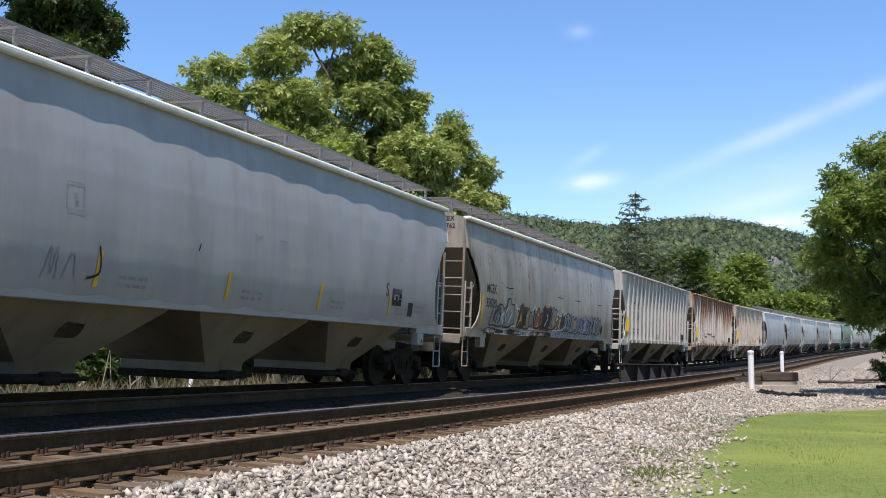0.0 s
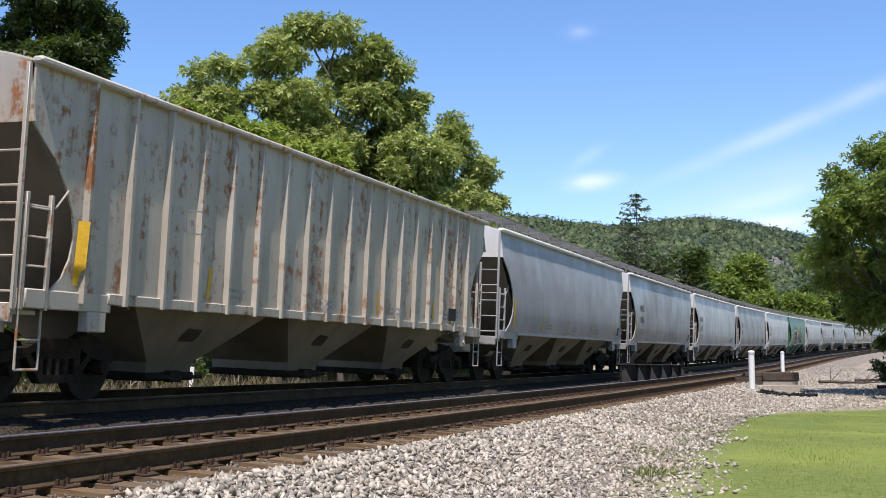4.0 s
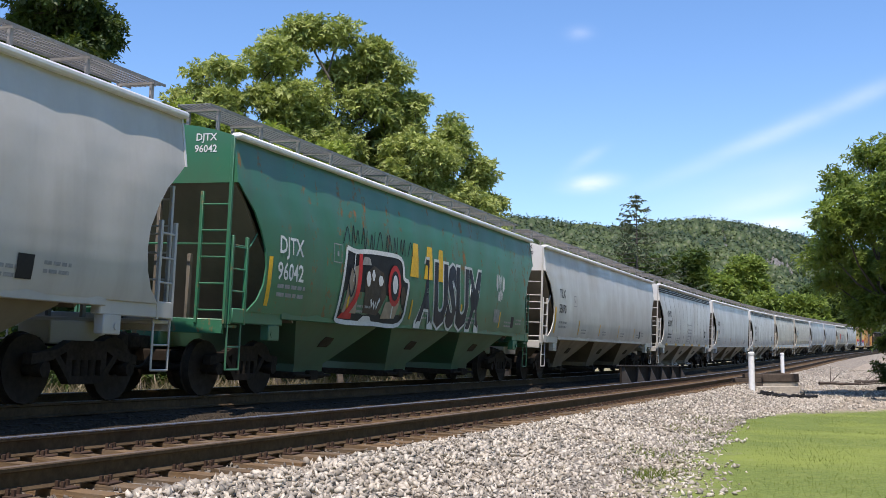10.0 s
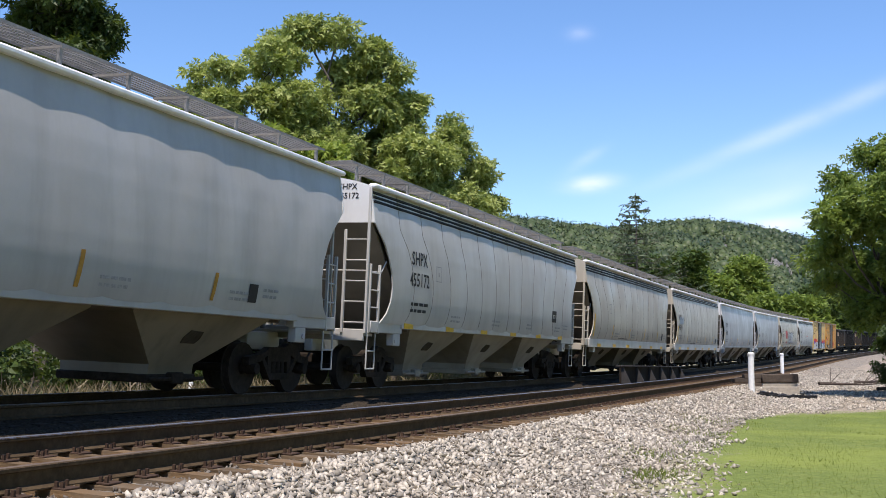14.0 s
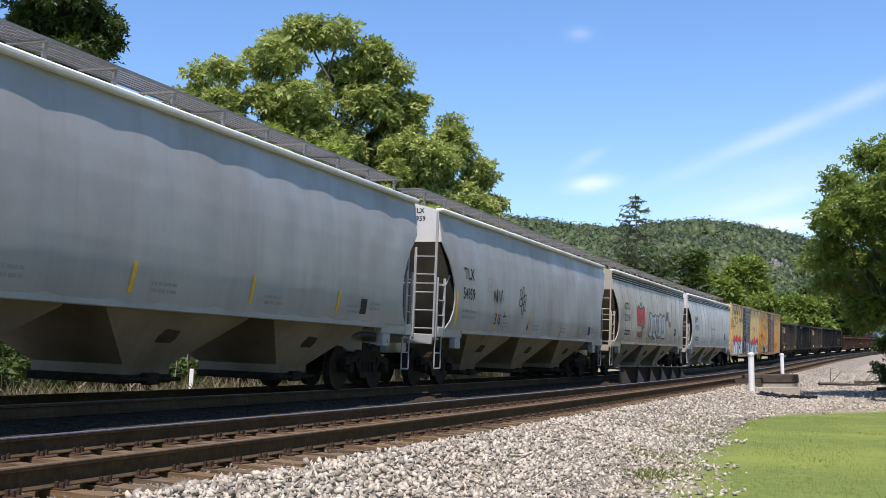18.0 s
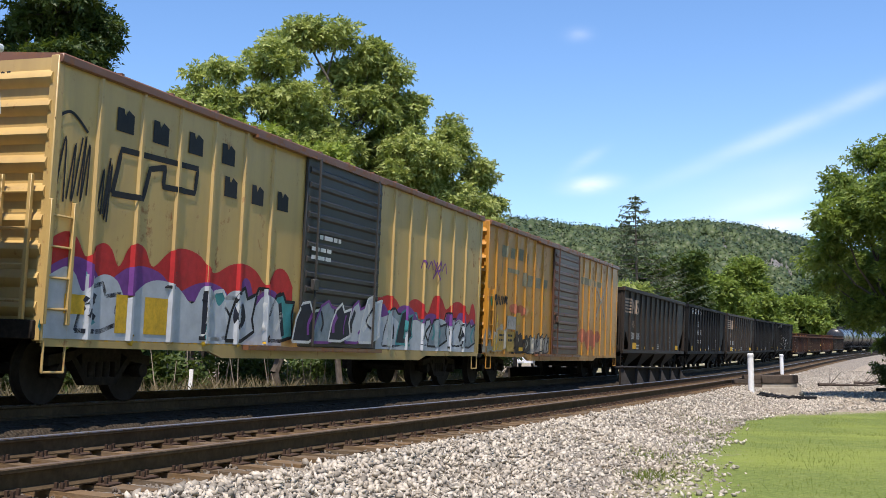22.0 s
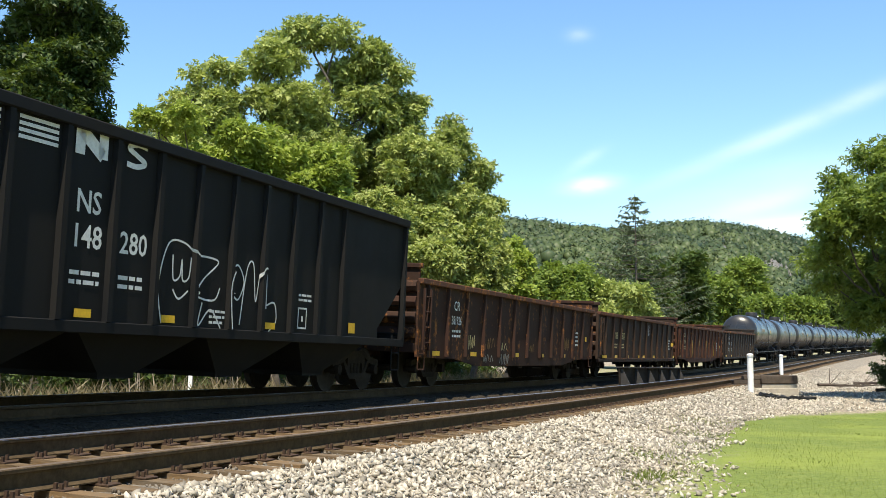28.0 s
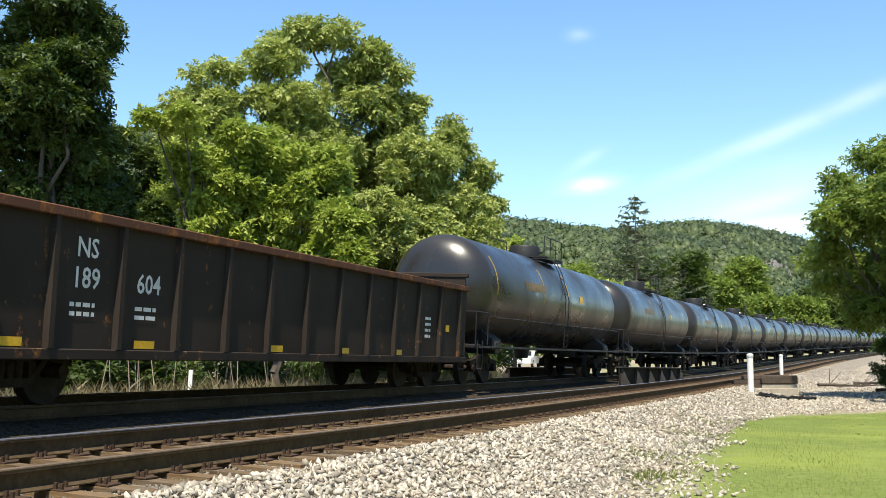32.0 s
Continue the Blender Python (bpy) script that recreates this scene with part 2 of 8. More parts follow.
M_FADEINK = plain("faded_lettering", (0.30, 0.30, 0.29), 0.7, 0, 0.25, 20)
M_RED = plain("red_paint", (0.5, 0.03, 0.03), 0.5, 0, 0.2, 8)
M_BLUE = plain("blue_paint", (0.07, 0.10, 0.30), 0.5, 0, 0.2, 8)
M_GREENP = plain("green_paint", (0.04, 0.30, 0.16), 0.5, 0, 0.2, 8)
M_SILVER = plain("silver_paint", (0.50, 0.52, 0.54), 0.45, 0.0, 0.15, 5)
M_PURPLE = plain("purple_paint", (0.20, 0.06, 0.26), 0.5, 0, 0.2, 8)
M_GREYBLUE = plain("faded_blue_paint", (0.26, 0.31, 0.33), 0.7, 0, 0.25, 6)
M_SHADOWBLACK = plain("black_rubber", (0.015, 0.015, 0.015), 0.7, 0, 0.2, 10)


def tie_material():
    m, nt, b = mat("tie_wood", 0.9, 0.0, 0.15)
    v = coords(nt, (1.2, 14, 14))
    n = noised(nt, v, 2.2, 6, 0.7)
    oi = nt.nodes.new("ShaderNodeObjectInfo")
    ge = nt.nodes.new("ShaderNodeNewGeometry")
    c = mix(nt, ramp(nt, n, 0.3, 0.7), (0.038, 0.026, 0.016), (0.18, 0.122, 0.066))
    c = mix(nt, ramp(nt, oi.outputs["Random"], 0, 1, 0.0, 0.45), c, (0.26, 0.155, 0.07))
    dust = noised(nt, coords(nt), 3.2, 4, 0.65)
    c = mix(nt, ramp(nt, dust, 0.42, 0.7, 0, 0.6), c, (0.15, 0.125, 0.095))
    nt.links.new(c, b.inputs["Base Color"])
    bump(nt, b, n, 0.5, 0.02)
    return m


M_TIE = tie_material()


def stone_material(name="ballast_stone", dirty=0.0):
    m, nt, b = mat(name, 0.85, 0.0, 0.25)
    ge = nt.nodes.new("ShaderNodeNewGeometry")
    r = ge.outputs["Random Per Island"]
    c1 = mix(nt, ramp(nt, r, 0, 1), (0.15, 0.138, 0.115), (0.68, 0.615, 0.505))
    n = noised(nt, coords(nt), 40, 4, 0.7)
    c = mix(nt, ramp(nt, n, 0.3, 0.75, 0, 0.45), c1, (0.30, 0.26, 0.21))
    n2 = noised(nt, coords(nt), 0.8, 3)
    c = mix(nt, ramp(nt, n2, 0.45, 0.75, 0, 0.35), c, (0.34, 0.27, 0.19))
    if dirty:
        c = mix(nt, dirty, c, (0.07, 0.05, 0.035))
    nt.links.new(c, b.inputs["Base Color"])
    bump(nt, b, n, 0.35, 0.01)
    return m


M_STONE = stone_material()
M_STONE_DIRTY = stone_material("dirty_ballast_stone", 0.72)


def bed_material(name="ballast_bed", dark=False):
    m, nt, b = mat(name, 0.95, 0.0, 0.06)
    v = coords(nt, shift=False)
    vo = node(nt, "ShaderNodeTexVoronoi", {"Vector": v, "Scale": 17.0})
    big = noised(nt, v, 0.7, 3)
    k = node(nt, "ShaderNodeSeparateColor", {0: vo.outputs["Color"]}).outputs[0]
    c = mix(nt, k, (0.14, 0.125, 0.105), (0.50, 0.45, 0.37))
    c = mix(nt, ramp(nt, vo.outputs["Distance"], 0.35, 0.8), c, (0.16, 0.14, 0.115))
    c = mix(nt, ramp(nt, big, 0.4, 0.7, 0, 0.65), c, (0.31, 0.25, 0.175))
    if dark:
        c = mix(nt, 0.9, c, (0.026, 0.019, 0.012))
    nt.links.new(c, b.inputs["Base Color"])
    inv = ramp(nt, vo.outputs["Distance"], 0, 0.7, 1, 0)
    bump(nt, b, inv, 1.0, 0.04)
    return m


M_BED = bed_material()
# Stained ballast, darkened further so its colour carries the train's shade.
M_BED_DARK = bed_material("dark_shaded_ballast_bed", True)


def ground_material():
    m, nt, b = mat("ground", 0.95, 0, 0.2)
    v = coords(nt, shift=False)
    at = nt.nodes.new("ShaderNodeAttribute")
    at.attribute_name = "cover"
    n1 = noised(nt, v, 0.35, 4)
    n2 = noised(nt, v, 14, 5, 0.7)
    n3 = noised(nt, v, 2.2, 4, 0.6)
    grass = mix(nt, ramp(nt, n2, 0.3, 0.7), (0.09, 0.12, 0.025), (0.18, 0.23, 0.055))
    grass = mix(nt, ramp(nt, n3, 0.5, 0.8, 0, 0.5), grass, (0.23, 0.25, 0.07))
    grass = mix(nt, ramp(nt, n1, 0.42, 0.62, 0, 0.45), grass, (0.26, 0.30, 0.055))
    vo = node(nt, "ShaderNodeTexVoronoi", {"Vector": v, "Scale": 14.0})
    k = node(nt, "ShaderNodeSeparateColor", {0: vo.outputs["Color"]}).outputs[0]
    dirt = mix(nt, k, (0.15, 0.125, 0.09), (0.42, 0.355, 0.27))
    dirt = mix(nt, ramp(nt, n1, 0.4, 0.7, 0, 0.5), dirt, (0.34, 0.28, 0.20))
    edge = node(nt, "ShaderNodeMath", {0: at.outputs["Fac"], 1: ramp(nt, node(nt, "ShaderNodeMath", {0: n3, 1: n2}, operation="ADD").outputs[0], 0.6, 1.4, -0.4, 0.4)}, operation="ADD").outputs[0]
    c = mix(nt, ramp(nt, edge, 0.34, 0.72), dirt, grass)
    nt.links.new(c, b.inputs["Base Color"])
    bump(nt, b, n2, 0.5, 0.04)
    return m


M_GROUND = ground_material()
M_LEAF = leafy("leaves_green", (0.14, 0.19, 0.045), (0.56, 0.60, 0.19), 0.42)
M_LEAF_BRIGHT = leafy("leaves_yellow_green", (0.15, 0.21, 0.028), (0.46, 0.54, 0.10), 0.42)
M_LEAF_MID = leafy("leaves_mid_green", (0.07, 0.115, 0.022), (0.29, 0.37, 0.07), 0.42)
# Near-black green: carries the shade of the shaded trees in its colour.
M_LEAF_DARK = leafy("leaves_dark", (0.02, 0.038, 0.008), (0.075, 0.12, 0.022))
M_NEEDLE = leafy("needles", (0.035, 0.055, 0.028), (0.10, 0.125, 0.065), 0.15)
M_BARK = plain("bark", (0.10, 0.085, 0.07), 0.95, 0, 0.4, 7, 0.6)
M_CONCRETE = plain("weathered_concrete", (0.36, 0.32, 0.26), 0.9, 0, 0.25, 5, 0.3)
M_TIMBER = plain("old_timber", (0.075, 0.058, 0.045), 0.9, 0, 0.35, 8, 0.4)
M_BLADE = leafy("grass_blade", (0.12, 0.155, 0.028), (0.24, 0.285, 0.07), 0.4)
M_STRAW = leafy("dry_weed", (0.10, 0.085, 0.045), (0.27, 0.22, 0.13), 0.2)
M_WOODS = leafy("far_woods", (0.016, 0.034, 0.014), (0.085, 0.112, 0.034), 0.0, 0.03, 0.18)
M_ROCK = plain("cliff_rock", (0.17, 0.165, 0.155), 0.95, 0, 0.3, 0.25, 0.6)
M_DUSTMARK = plain("dust_grey", (0.30, 0.29, 0.26), 0.8, 0, 0.3, 9)
M_BROWNINK = plain("brown_lettering", (0.20, 0.11, 0.04), 0.7, 0, 0.3, 9)
M_STRAWINK = plain("straw_lettering", (0.52, 0.42, 0.20), 0.7, 0, 0.3, 9)
M_TANKLET = plain("worn_yellow_lettering", (0.16, 0.10, 0.035), 0.5, 0, 0.5, 12)
# ---------------------------------------------------------------- ground, ballast, rails
def cross(q):
    """Height of the ballast and ground across the line, q metres from the line of the eye."""
    pts = ((-400, 2.0), (-60, 0.55), (-30, 0.1), (-20, -0.08), (-15.2, -0.25), (-14.0, -0.12), (-12.5, 0.10), (-11.4, 0.12), (-9.95, 0.055), (-9.6, 0.02),
           (-9.2, -0.25), (-8.6, -0.32), (-8.2, -0.20), (-8.0, -0.145), (-5.35, -0.275), (-5.0, -0.30), (-4.2, -0.54), (-3.4, -0.70), (-2.2, -0.76), (0.0, -0.80),
           (6.0, -0.82), (30, -0.9), (400, -1.0))
    for (a, za), (b, zb) in zip(pts, pts[1:]):
        if q <= b:
            f = (q - a) / (b - a)
            return za + (zb - za) * f
    return pts[-1][1]


def height(x, y):
    q = x - bend(min(y, 420))[0] * (1 if x < 40 else max(0, 1 - (x - 40) / 200))
    return cross(q) + grade(min(y, 420))


def grassy(x, y):
    """1 where grass grows, 0 on gravel and dirt."""
    if x > -5:
        edge = -2.25 - 0.09 * max(0, y - 13)
        back = 36.0 + (1.4 if x > -2.2 else 4.3) * (x + 2.2)
        near = (x - edge) / 2.8
        far = (back - y) / 5.0
        return max(0, min(1, 0.5 + min(near, far))) if y < 52 else max(0, min(1, (x - 8) / 4))
    if x < -14.5:
        return (0.45 if y > 75 or x < -42 else 0.15) if not -29.5 < x < -25.5 else 0.0
    return 0.0


def steps(*spans):
    out = []
    for a, b, d in spans:
        n = max(1, round((b - a) / d))
        out += [a + (b - a) * i / n for i in range(n)]
    return out + [spans[-1][1]]


def build_ground():
    xs = steps((-1800, -400, 200), (-400, -60, 30), (-60, -16, 3), (-16, -1, 0.5), (-1, 8, 0.6), (8, 40, 4), (40, 400, 40), (400, 1800, 200))
    ys = steps((-1500, -100, 100), (-100, 4, 6), (4, 50, 0.6), (50, 120, 3), (120, 420, 10), (420, 2400, 110))
    verts = []
    cover = []
    for y in ys:
        for x in xs:
            q = x - bend(min(y, 420))[0]
            z = height(x, y) - 0.12 * max(0.0, min(1.0, (-2.9 - q) / 0.6, (q + 15.8) / 0.4))
            z += 0.035 * noise.noise((x * 0.6, y * 0.6, 0)) + 0.012 * noise.noise((x * 2.2, y * 2.2, 3))
            verts.append((x, y, z))
            cover.append(grassy(x - bend(min(y, 420))[0], y))
    n = len(xs)
    faces = [(j * n + i, j * n + i + 1, (j + 1) * n + i + 1, (j + 1) * n + i) for j in range(len(ys) - 1) for i in range(n - 1)]
    me = soup("ground", verts, faces, M_GROUND, True)
    a = me.attributes.new("cover", "FLOAT", "POINT")
    a.data.foreach_set("value", cover)
    tagged(new("ground", me), "mown grass and pale gravel beside the railway", "ground", kind="structure")


build_ground()


def bed(name, qs, s0, s1, material, label):
    rows = []
    for s in steps((s0, 4, 12), (4, 60, 0.5), (60, 130, 2), (130, s1, 10)):
        dx, turn = bend(s)
        row = []
        for q in qs:
            z = cross(q) + grade(s) + 0.022 * noise.noise((q * 3.1, s * 3.1, 1)) + 0.02 * noise.noise((q * 0.9, s * 0.9, 5))
            z -= 0.12 * max(0.0, min(1.0, (q + 3.0) / 0.5))
            row.append((q + dx, s, z))
        rows.append(row)
    me = Mesh().grid(rows).data(name)
    me.materials.append(material)
    return tagged(new(name, me), label, "track bed", kind="structure")


bed("track_bed_near", steps((-7.5, -5.4, 0.25), (-5.4, -2.4, 0.2)), -640, 900, M_BED, "pale grey crushed-stone ballast under the near track")
bed("track_bed_far", steps((-12.8, -7.5, 0.3)), -640, 900, M_BED_DARK, "dark stained ballast under the running track, train shade in its colour")
bed("track_shoulder", steps((-16.4, -12.7, 0.3)), -640, 900, M_BED, "pale sunlit ballast shoulder beyond the train")

RAIL = ((-0.07, -0.185), (0.07, -0.185), (0.07, -0.175), (0.012, -0.15), (0.01, -0.045), (0.036, -0.035), (0.036, -0.006), (0.030, 0.0), (-0.030, 0.0), (-0.036, -0.006), (-0.036, -0.035), (-0.01, -0.045), (-0.012, -0.15), (-0.07, -0.175))


def rail(track, side, name, label, top):
    x, z, tilt = track
    body, head = Mesh(), Mesh()
    ss = steps((-640, -20, 20), (-20, 160, 2), (160, 900, 10))
    rows, tops = [], []
    for s in ss:
        m = along(s, x, z, tilt) @ Matrix.Translation((side * 0.7525, 0, 0))
        rows.append([tuple(m @ Vector((a, 0, b))) for a, b in (*RAIL, RAIL[0])])
        tops.append([tuple(m @ Vector((a, 0, b))) for a, b in ((-0.037, -0.008), (-0.028, 0.002), (0.028, 0.002), (0.037, -0.008))])
    body.grid(rows, False)
    head.grid(tops, False)
    ob = part(name, body, M_RAILRUST)
    tagged(ob, label, "rail", "rails of the two tracks", kind="structure")
    part("running_face", head, top, ob)
    return ob


NEAR, TRAIN = (NEAR_X, NEAR_Z, NEAR_TILT), (TRAIN_X, TRAIN_Z, TRAIN_TILT)
rail(NEAR, 1, "rail", "rusty brown steel rail with a dull top", M_RAILTAN)
rail(NEAR, -1, "rail", "steel rail with a polished running face", M_RAILTOP)
rail(TRAIN, 1, "rail", "steel rail under the passing train", M_RAILTOP)
rail(TRAIN, -1, "rail", "steel rail under the passing train", M_RAILTOP)


# ---------------------------------------------------------------- ties, plates, stones, blades
def build_ties():
    rnd = random.Random(5)
    home = bpy.data.objects["track_bed_near"]
    shapes = []
    for k in range(5):
        b = Mesh()
        n = 7
        rows = []
        for i in range(n):
            x = -1.3 + 2.6 * i / (n - 1)
            j = [rnd.uniform(-0.012, 0.012) for _ in range(4)]
            rows.append([(x, -0.115 + j[0], -0.17), (x, -0.112 + j[0], 0.0 + j[1] * 0.5), (x, 0.112 + j[2], 0.0 + j[3] * 0.5), (x, 0.115 + j[2], -0.17)])
        b.grid(rows, False)
        b.add(rows[0], [(0, 1, 2, 3)]).add(rows[-1], [(3, 2, 1, 0)])
        shapes.append(b.data("tie"))
    plate = Mesh()
    for x in (-0.7525, 0.7525):
        plate.box(x - 0.19, x + 0.19, -0.095, 0.095, 0.0, 0.018, 0.004)
        for sx in (-0.085, 0.085, -0.14, 0.14):
            for sy in (-0.06, 0.06):
                if abs(sx) > 0.1 and sy * sx > 0:
                    continue
                plate.box(x + sx - 0.014, x + sx + 0.014, sy - 0.012, sy + 0.012, 0.01, 0.066)
    plate = plate.data("tie_plate")
    for k in range(-2, 286):
        s = 5.705 + 0.527 * k
        jog = rnd.uniform(-0.08, 0.08)
        m = along(s + rnd.uniform(-0.012, 0.012), NEAR_X, NEAR_Z, NEAR_TILT) @ pose(jog, 0, -0.203 + rnd.uniform(-0.006, 0.004), 0, rnd.uniform(-0.4, 0.4), rnd.uniform(-1.6, 1.6))
        t = part("tie", shapes[k % 5], M_TIE, home, at=m)
        part("tie_plate", plate, M_PLATE, t, at=Matrix.Translation((-jog, 0, 0)))
    b = Mesh()
    for track, s0, s1 in ((TRAIN, -60, 300), (NEAR, -60, 4), (NEAR, 157, 300)):
        s = s0
        while s < s1:
            m = along(s, *track)
            b.box(-1.28, 1.28, -0.115, 0.115, -0.38, -0.215, m=m)
            s += 0.527
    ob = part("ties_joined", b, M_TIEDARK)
    tagged(ob, "dark wooden ties of the running track", "ties", kind="stuff")


# Darker than the ties that are set one by one.
M_TIEDARK = plain("dark_tie_wood", (0.03, 0.024, 0.018), 0.9, 0, 0.3, 9, 0.4)
M_PLATE = plain("rusty_plate", (0.055, 0.032, 0.02), 0.85, 0, 0.3, 20, 0.3)
build_ties()


def stones(name, zones, seed, label, material):
    """Crushed stone: small irregular lumps strewn on the bed. Zones: q0, q1, s0, s1, count, size."""
    rng = np.random.default_rng(seed)
    base = np.array([(1, 0, 0), (-1, 0, 0), (0, 1, 0), (0, -1, 0), (0.2, 0.1, 0.8), (-0.1, 0.2, -0.8), (0.7, 0.7, 0.35), (-0.6, -0.7, 0.4)], dtype=float)
    tri = np.array([(0, 6, 4), (6, 2, 4), (2, 1, 4), (1, 7, 4), (7, 3, 4), (3, 0, 4), (2, 6, 5), (6, 0, 5), (0, 3, 5), (3, 7, 5), (7, 1, 5), (1, 2, 5)])
    V, F, o = [], [], 0
    for q0, q1, s0, s1, count, size in zones:
        u = rng.random(count)
        s = s0 + (s1 - s0) * u ** 1.35
        q = q0 + (q1 - q0) * rng.random(count)
        for i in range(count):
            if rng.random() > 1.15 - 1.3 * grassy(q[i], s[i]) - 0.5 * max(0.0, noise.noise((q[i] * 0.8, s[i] * 0.5, 9))) * (q[i] > -3.6):
                continue
            a = rng.normal(size=(3, 3))
            r, _ = np.linalg.qr(a)
            k = size * rng.uniform(0.55, 1.25)
            pts = (base * rng.uniform(0.65, 1.2, size=(8, 1)) * np.array([1.12, 0.78, 0.45]) * k * 0.5) @ r
            z = cross(q[i]) + grade(s[i]) + rng.uniform(-0.35, 0.75) * size * 0.5 + 0.02 * noise.noise((q[i] * 0.9, s[i] * 0.9, 5))
            V.append(pts + np.array([q[i] + bend(s[i])[0], s[i], z]))
            F.append(tri + o)
            o += 8
    ob = new(name, soup(name, np.concatenate(V), np.concatenate(F), material))
    return tagged(ob, label, "stones", kind="stuff")


stones("ballast_stones", ((-5.38, -3.3, 5, 22, 11500, 0.098), (-3.3, -1.0, 7, 22, 7700, 0.086), (-5.38, -1.0, 20, 48, 14000, 0.105), (-5.3, -1.0, 45, 85, 5000, 0.12), (-1.0, 7.0, 40, 75, 3800, 0.13), (-5.2, 3.0, 56, 115, 5500, 0.15)),
       11, "pale grey and white crushed ballast stones", M_STONE)


stones("dirty_stones", ((-7.25, -6.0, 5, 40, 4200, 0.055), (-5.9, -5.38, 5, 40, 2400, 0.055), (-7.9, -7.5, 5, 40, 1300, 0.06)),
       12, "brown rust-stained ballast stones between the rails", M_STONE_DIRTY)


def blades(name, count, spot, tall, wide, material, seed, label, lean=0.4, category="grass"):
    rng = np.random.default_rng(seed)
    V, n = [], 0
    while n < count:
        x, y = spot(rng)
        if x is None:
            continue
        z = height(x, y) - 0.01
        h = tall * rng.uniform(0.4, 1.15) * (1 + 0.5 * noise.noise((x * 0.9, y * 0.9, 2)))
        a = rng.uniform(0, 2 * math.pi)
        dx, dy = math.cos(a) * wide, math.sin(a) * wide
        lx, ly = rng.normal(size=2) * lean * h
        V += [(x - dx, y - dy, z), (x + dx, y + dy, z), (x + lx * 0.5 + dx * 0.7, y + ly * 0.5 + dy * 0.7, z + h * 0.6), (x + lx, y + ly, z + h)]
        n += 1
    f = np.arange(4 * n).reshape(n, 4)
    return tagged(new(name, soup(name, V, f, material)), label, category, kind="stuff")


def lawn(rng):
    y = 8 + 36 * rng.random() ** 1.2
    x = -4.2 + 22 * rng.random()
    thick = grassy(x, y) + 0.45 * noise.noise((x * 0.7, y * 0.45, 4)) + 0.25 * noise.noise((x * 2.1, y * 1.6, 8))
    return (x, y) if rng.random() < (thick - 0.22) * 1.3 else (None, None)


def tuft(rng):
    spots = ((-3.35, 18.5, 0.5), (-3.4, 24.3, 0.7), (-3.6, 29.0, 0.9), (-2.7, 15.5, 0.35), (-3.0, 21.0, 0.5))
    x, y, r = spots[rng.integers(0, len(spots))]
    return x + rng.normal() * r * 0.6, y + rng.normal() * r


def far_side(rng):
    return -14.6 - 9 * rng.random() ** 1.3, 4 + 60 * rng.random()


blades("grass_blades", 60000, lawn, 0.042, 0.005, M_BLADE, 3, "short mown green grass")
blades("grass_tufts", 1800, tuft, 0.09, 0.006, M_BLADE, 4, "sparse green weeds in the gravel")
blades("dry_weeds", 15000, far_side, 0.55, 0.012, M_STRAW, 6, "dry straw-coloured weeds behind the track", 0.35, "weeds")
# ---------------------------------------------------------------- railway cars: shared running gear
WHEEL_R = 0.457


def wheelset_mesh():
    b = Mesh()
    b.tube((-0.95, 0, 0), (0.95, 0, 0), 0.075, 12)
    for s in (-1, 1):
        prof = [(0.815, 0.10), (0.83, 0.16), (0.80, 0.30), (0.815, 0.38), (0.82, WHEEL_R - 0.005), (0.70, WHEEL_R + 0.002), (0.69, WHEEL_R + 0.025), (0.675, WHEEL_R + 0.02), (0.68, 0.38), (0.72, 0.28), (0.70, 0.10)]
        b.lathe([(s * h, r) for h, r in prof], 22)
    return b


def sideframe_mesh(side):
    """A cast side frame seen from its side, in y and z round the truck's middle."""
    b = Mesh()
    for x0, x1 in ((0.93, 1.07),) if side > 0 else ((-1.07, -0.93),):
        top = [(-1.10, 0.52), (-1.10, 0.66), (-0.62, 0.72), (-0.35, 0.84), (0.35, 0.84), (0.62, 0.72), (1.10, 0.66), (1.10, 0.52), (0.70, 0.58), (0.42, 0.70), (-0.42, 0.70), (-0.70, 0.58)]
        b.prism(top, x0, x1)
        low = [(-0.66, 0.62), (-0.34, 0.26), (0.34, 0.26), (0.66, 0.62), (0.56, 0.64), (0.30, 0.37), (-0.30, 0.37), (-0.56, 0.64)]
        b.prism(low, x0, x1)
        for y in (-0.36, 0.36):
            b.box(x0 + 0.01, x1 - 0.01, y - 0.06, y + 0.06, 0.33, 0.73)
        for y in (-0.16, 0.0, 0.16):
            b.tube(((x0 + x1) / 2, y, 0.36), ((x0 + x1) / 2, y, 0.58), 0.065, 10)
        b.box(x0 + 0.01, x1 - 0.01, -0.30, 0.30, 0.58, 0.70)
        s = 1 if x0 > 0 else -1
        for y in (-0.889, 0.889):
            b.tube((s * 0.93, y, WHEEL_R), (s * 1.12, y, WHEEL_R), 0.10, 12)
    return b


def bolster_mesh():
    b = Mesh().box(-0.92, 0.92, -0.2, 0.2, 0.50, 0.72, 0.03)
    b.tube((0, 0, 0.7), (0, 0, 0.86), 0.2, 14)
    return b


def coupler_mesh():
    b = Mesh()
    b.box(-0.11, 0.11, -0.05, 1.1, 0.74, 0.95, 0.02)
    b.box(-0.16, 0.14, -0.40, -0.05, 0.72, 0.98, 0.05)
    b.box(-0.20, -0.02, -0.52, -0.25, 0.70, 1.0, 0.05)
    return b


def hose_mesh():
    b = Mesh()
    pts = [(0.35 - 0.05 * i, -0.05 - 0.06 * i, 0.75 - 0.30 * math.sin(math.pi * i / 7)) for i in range(7)]
    return b.rod(pts, 0.022, 6)


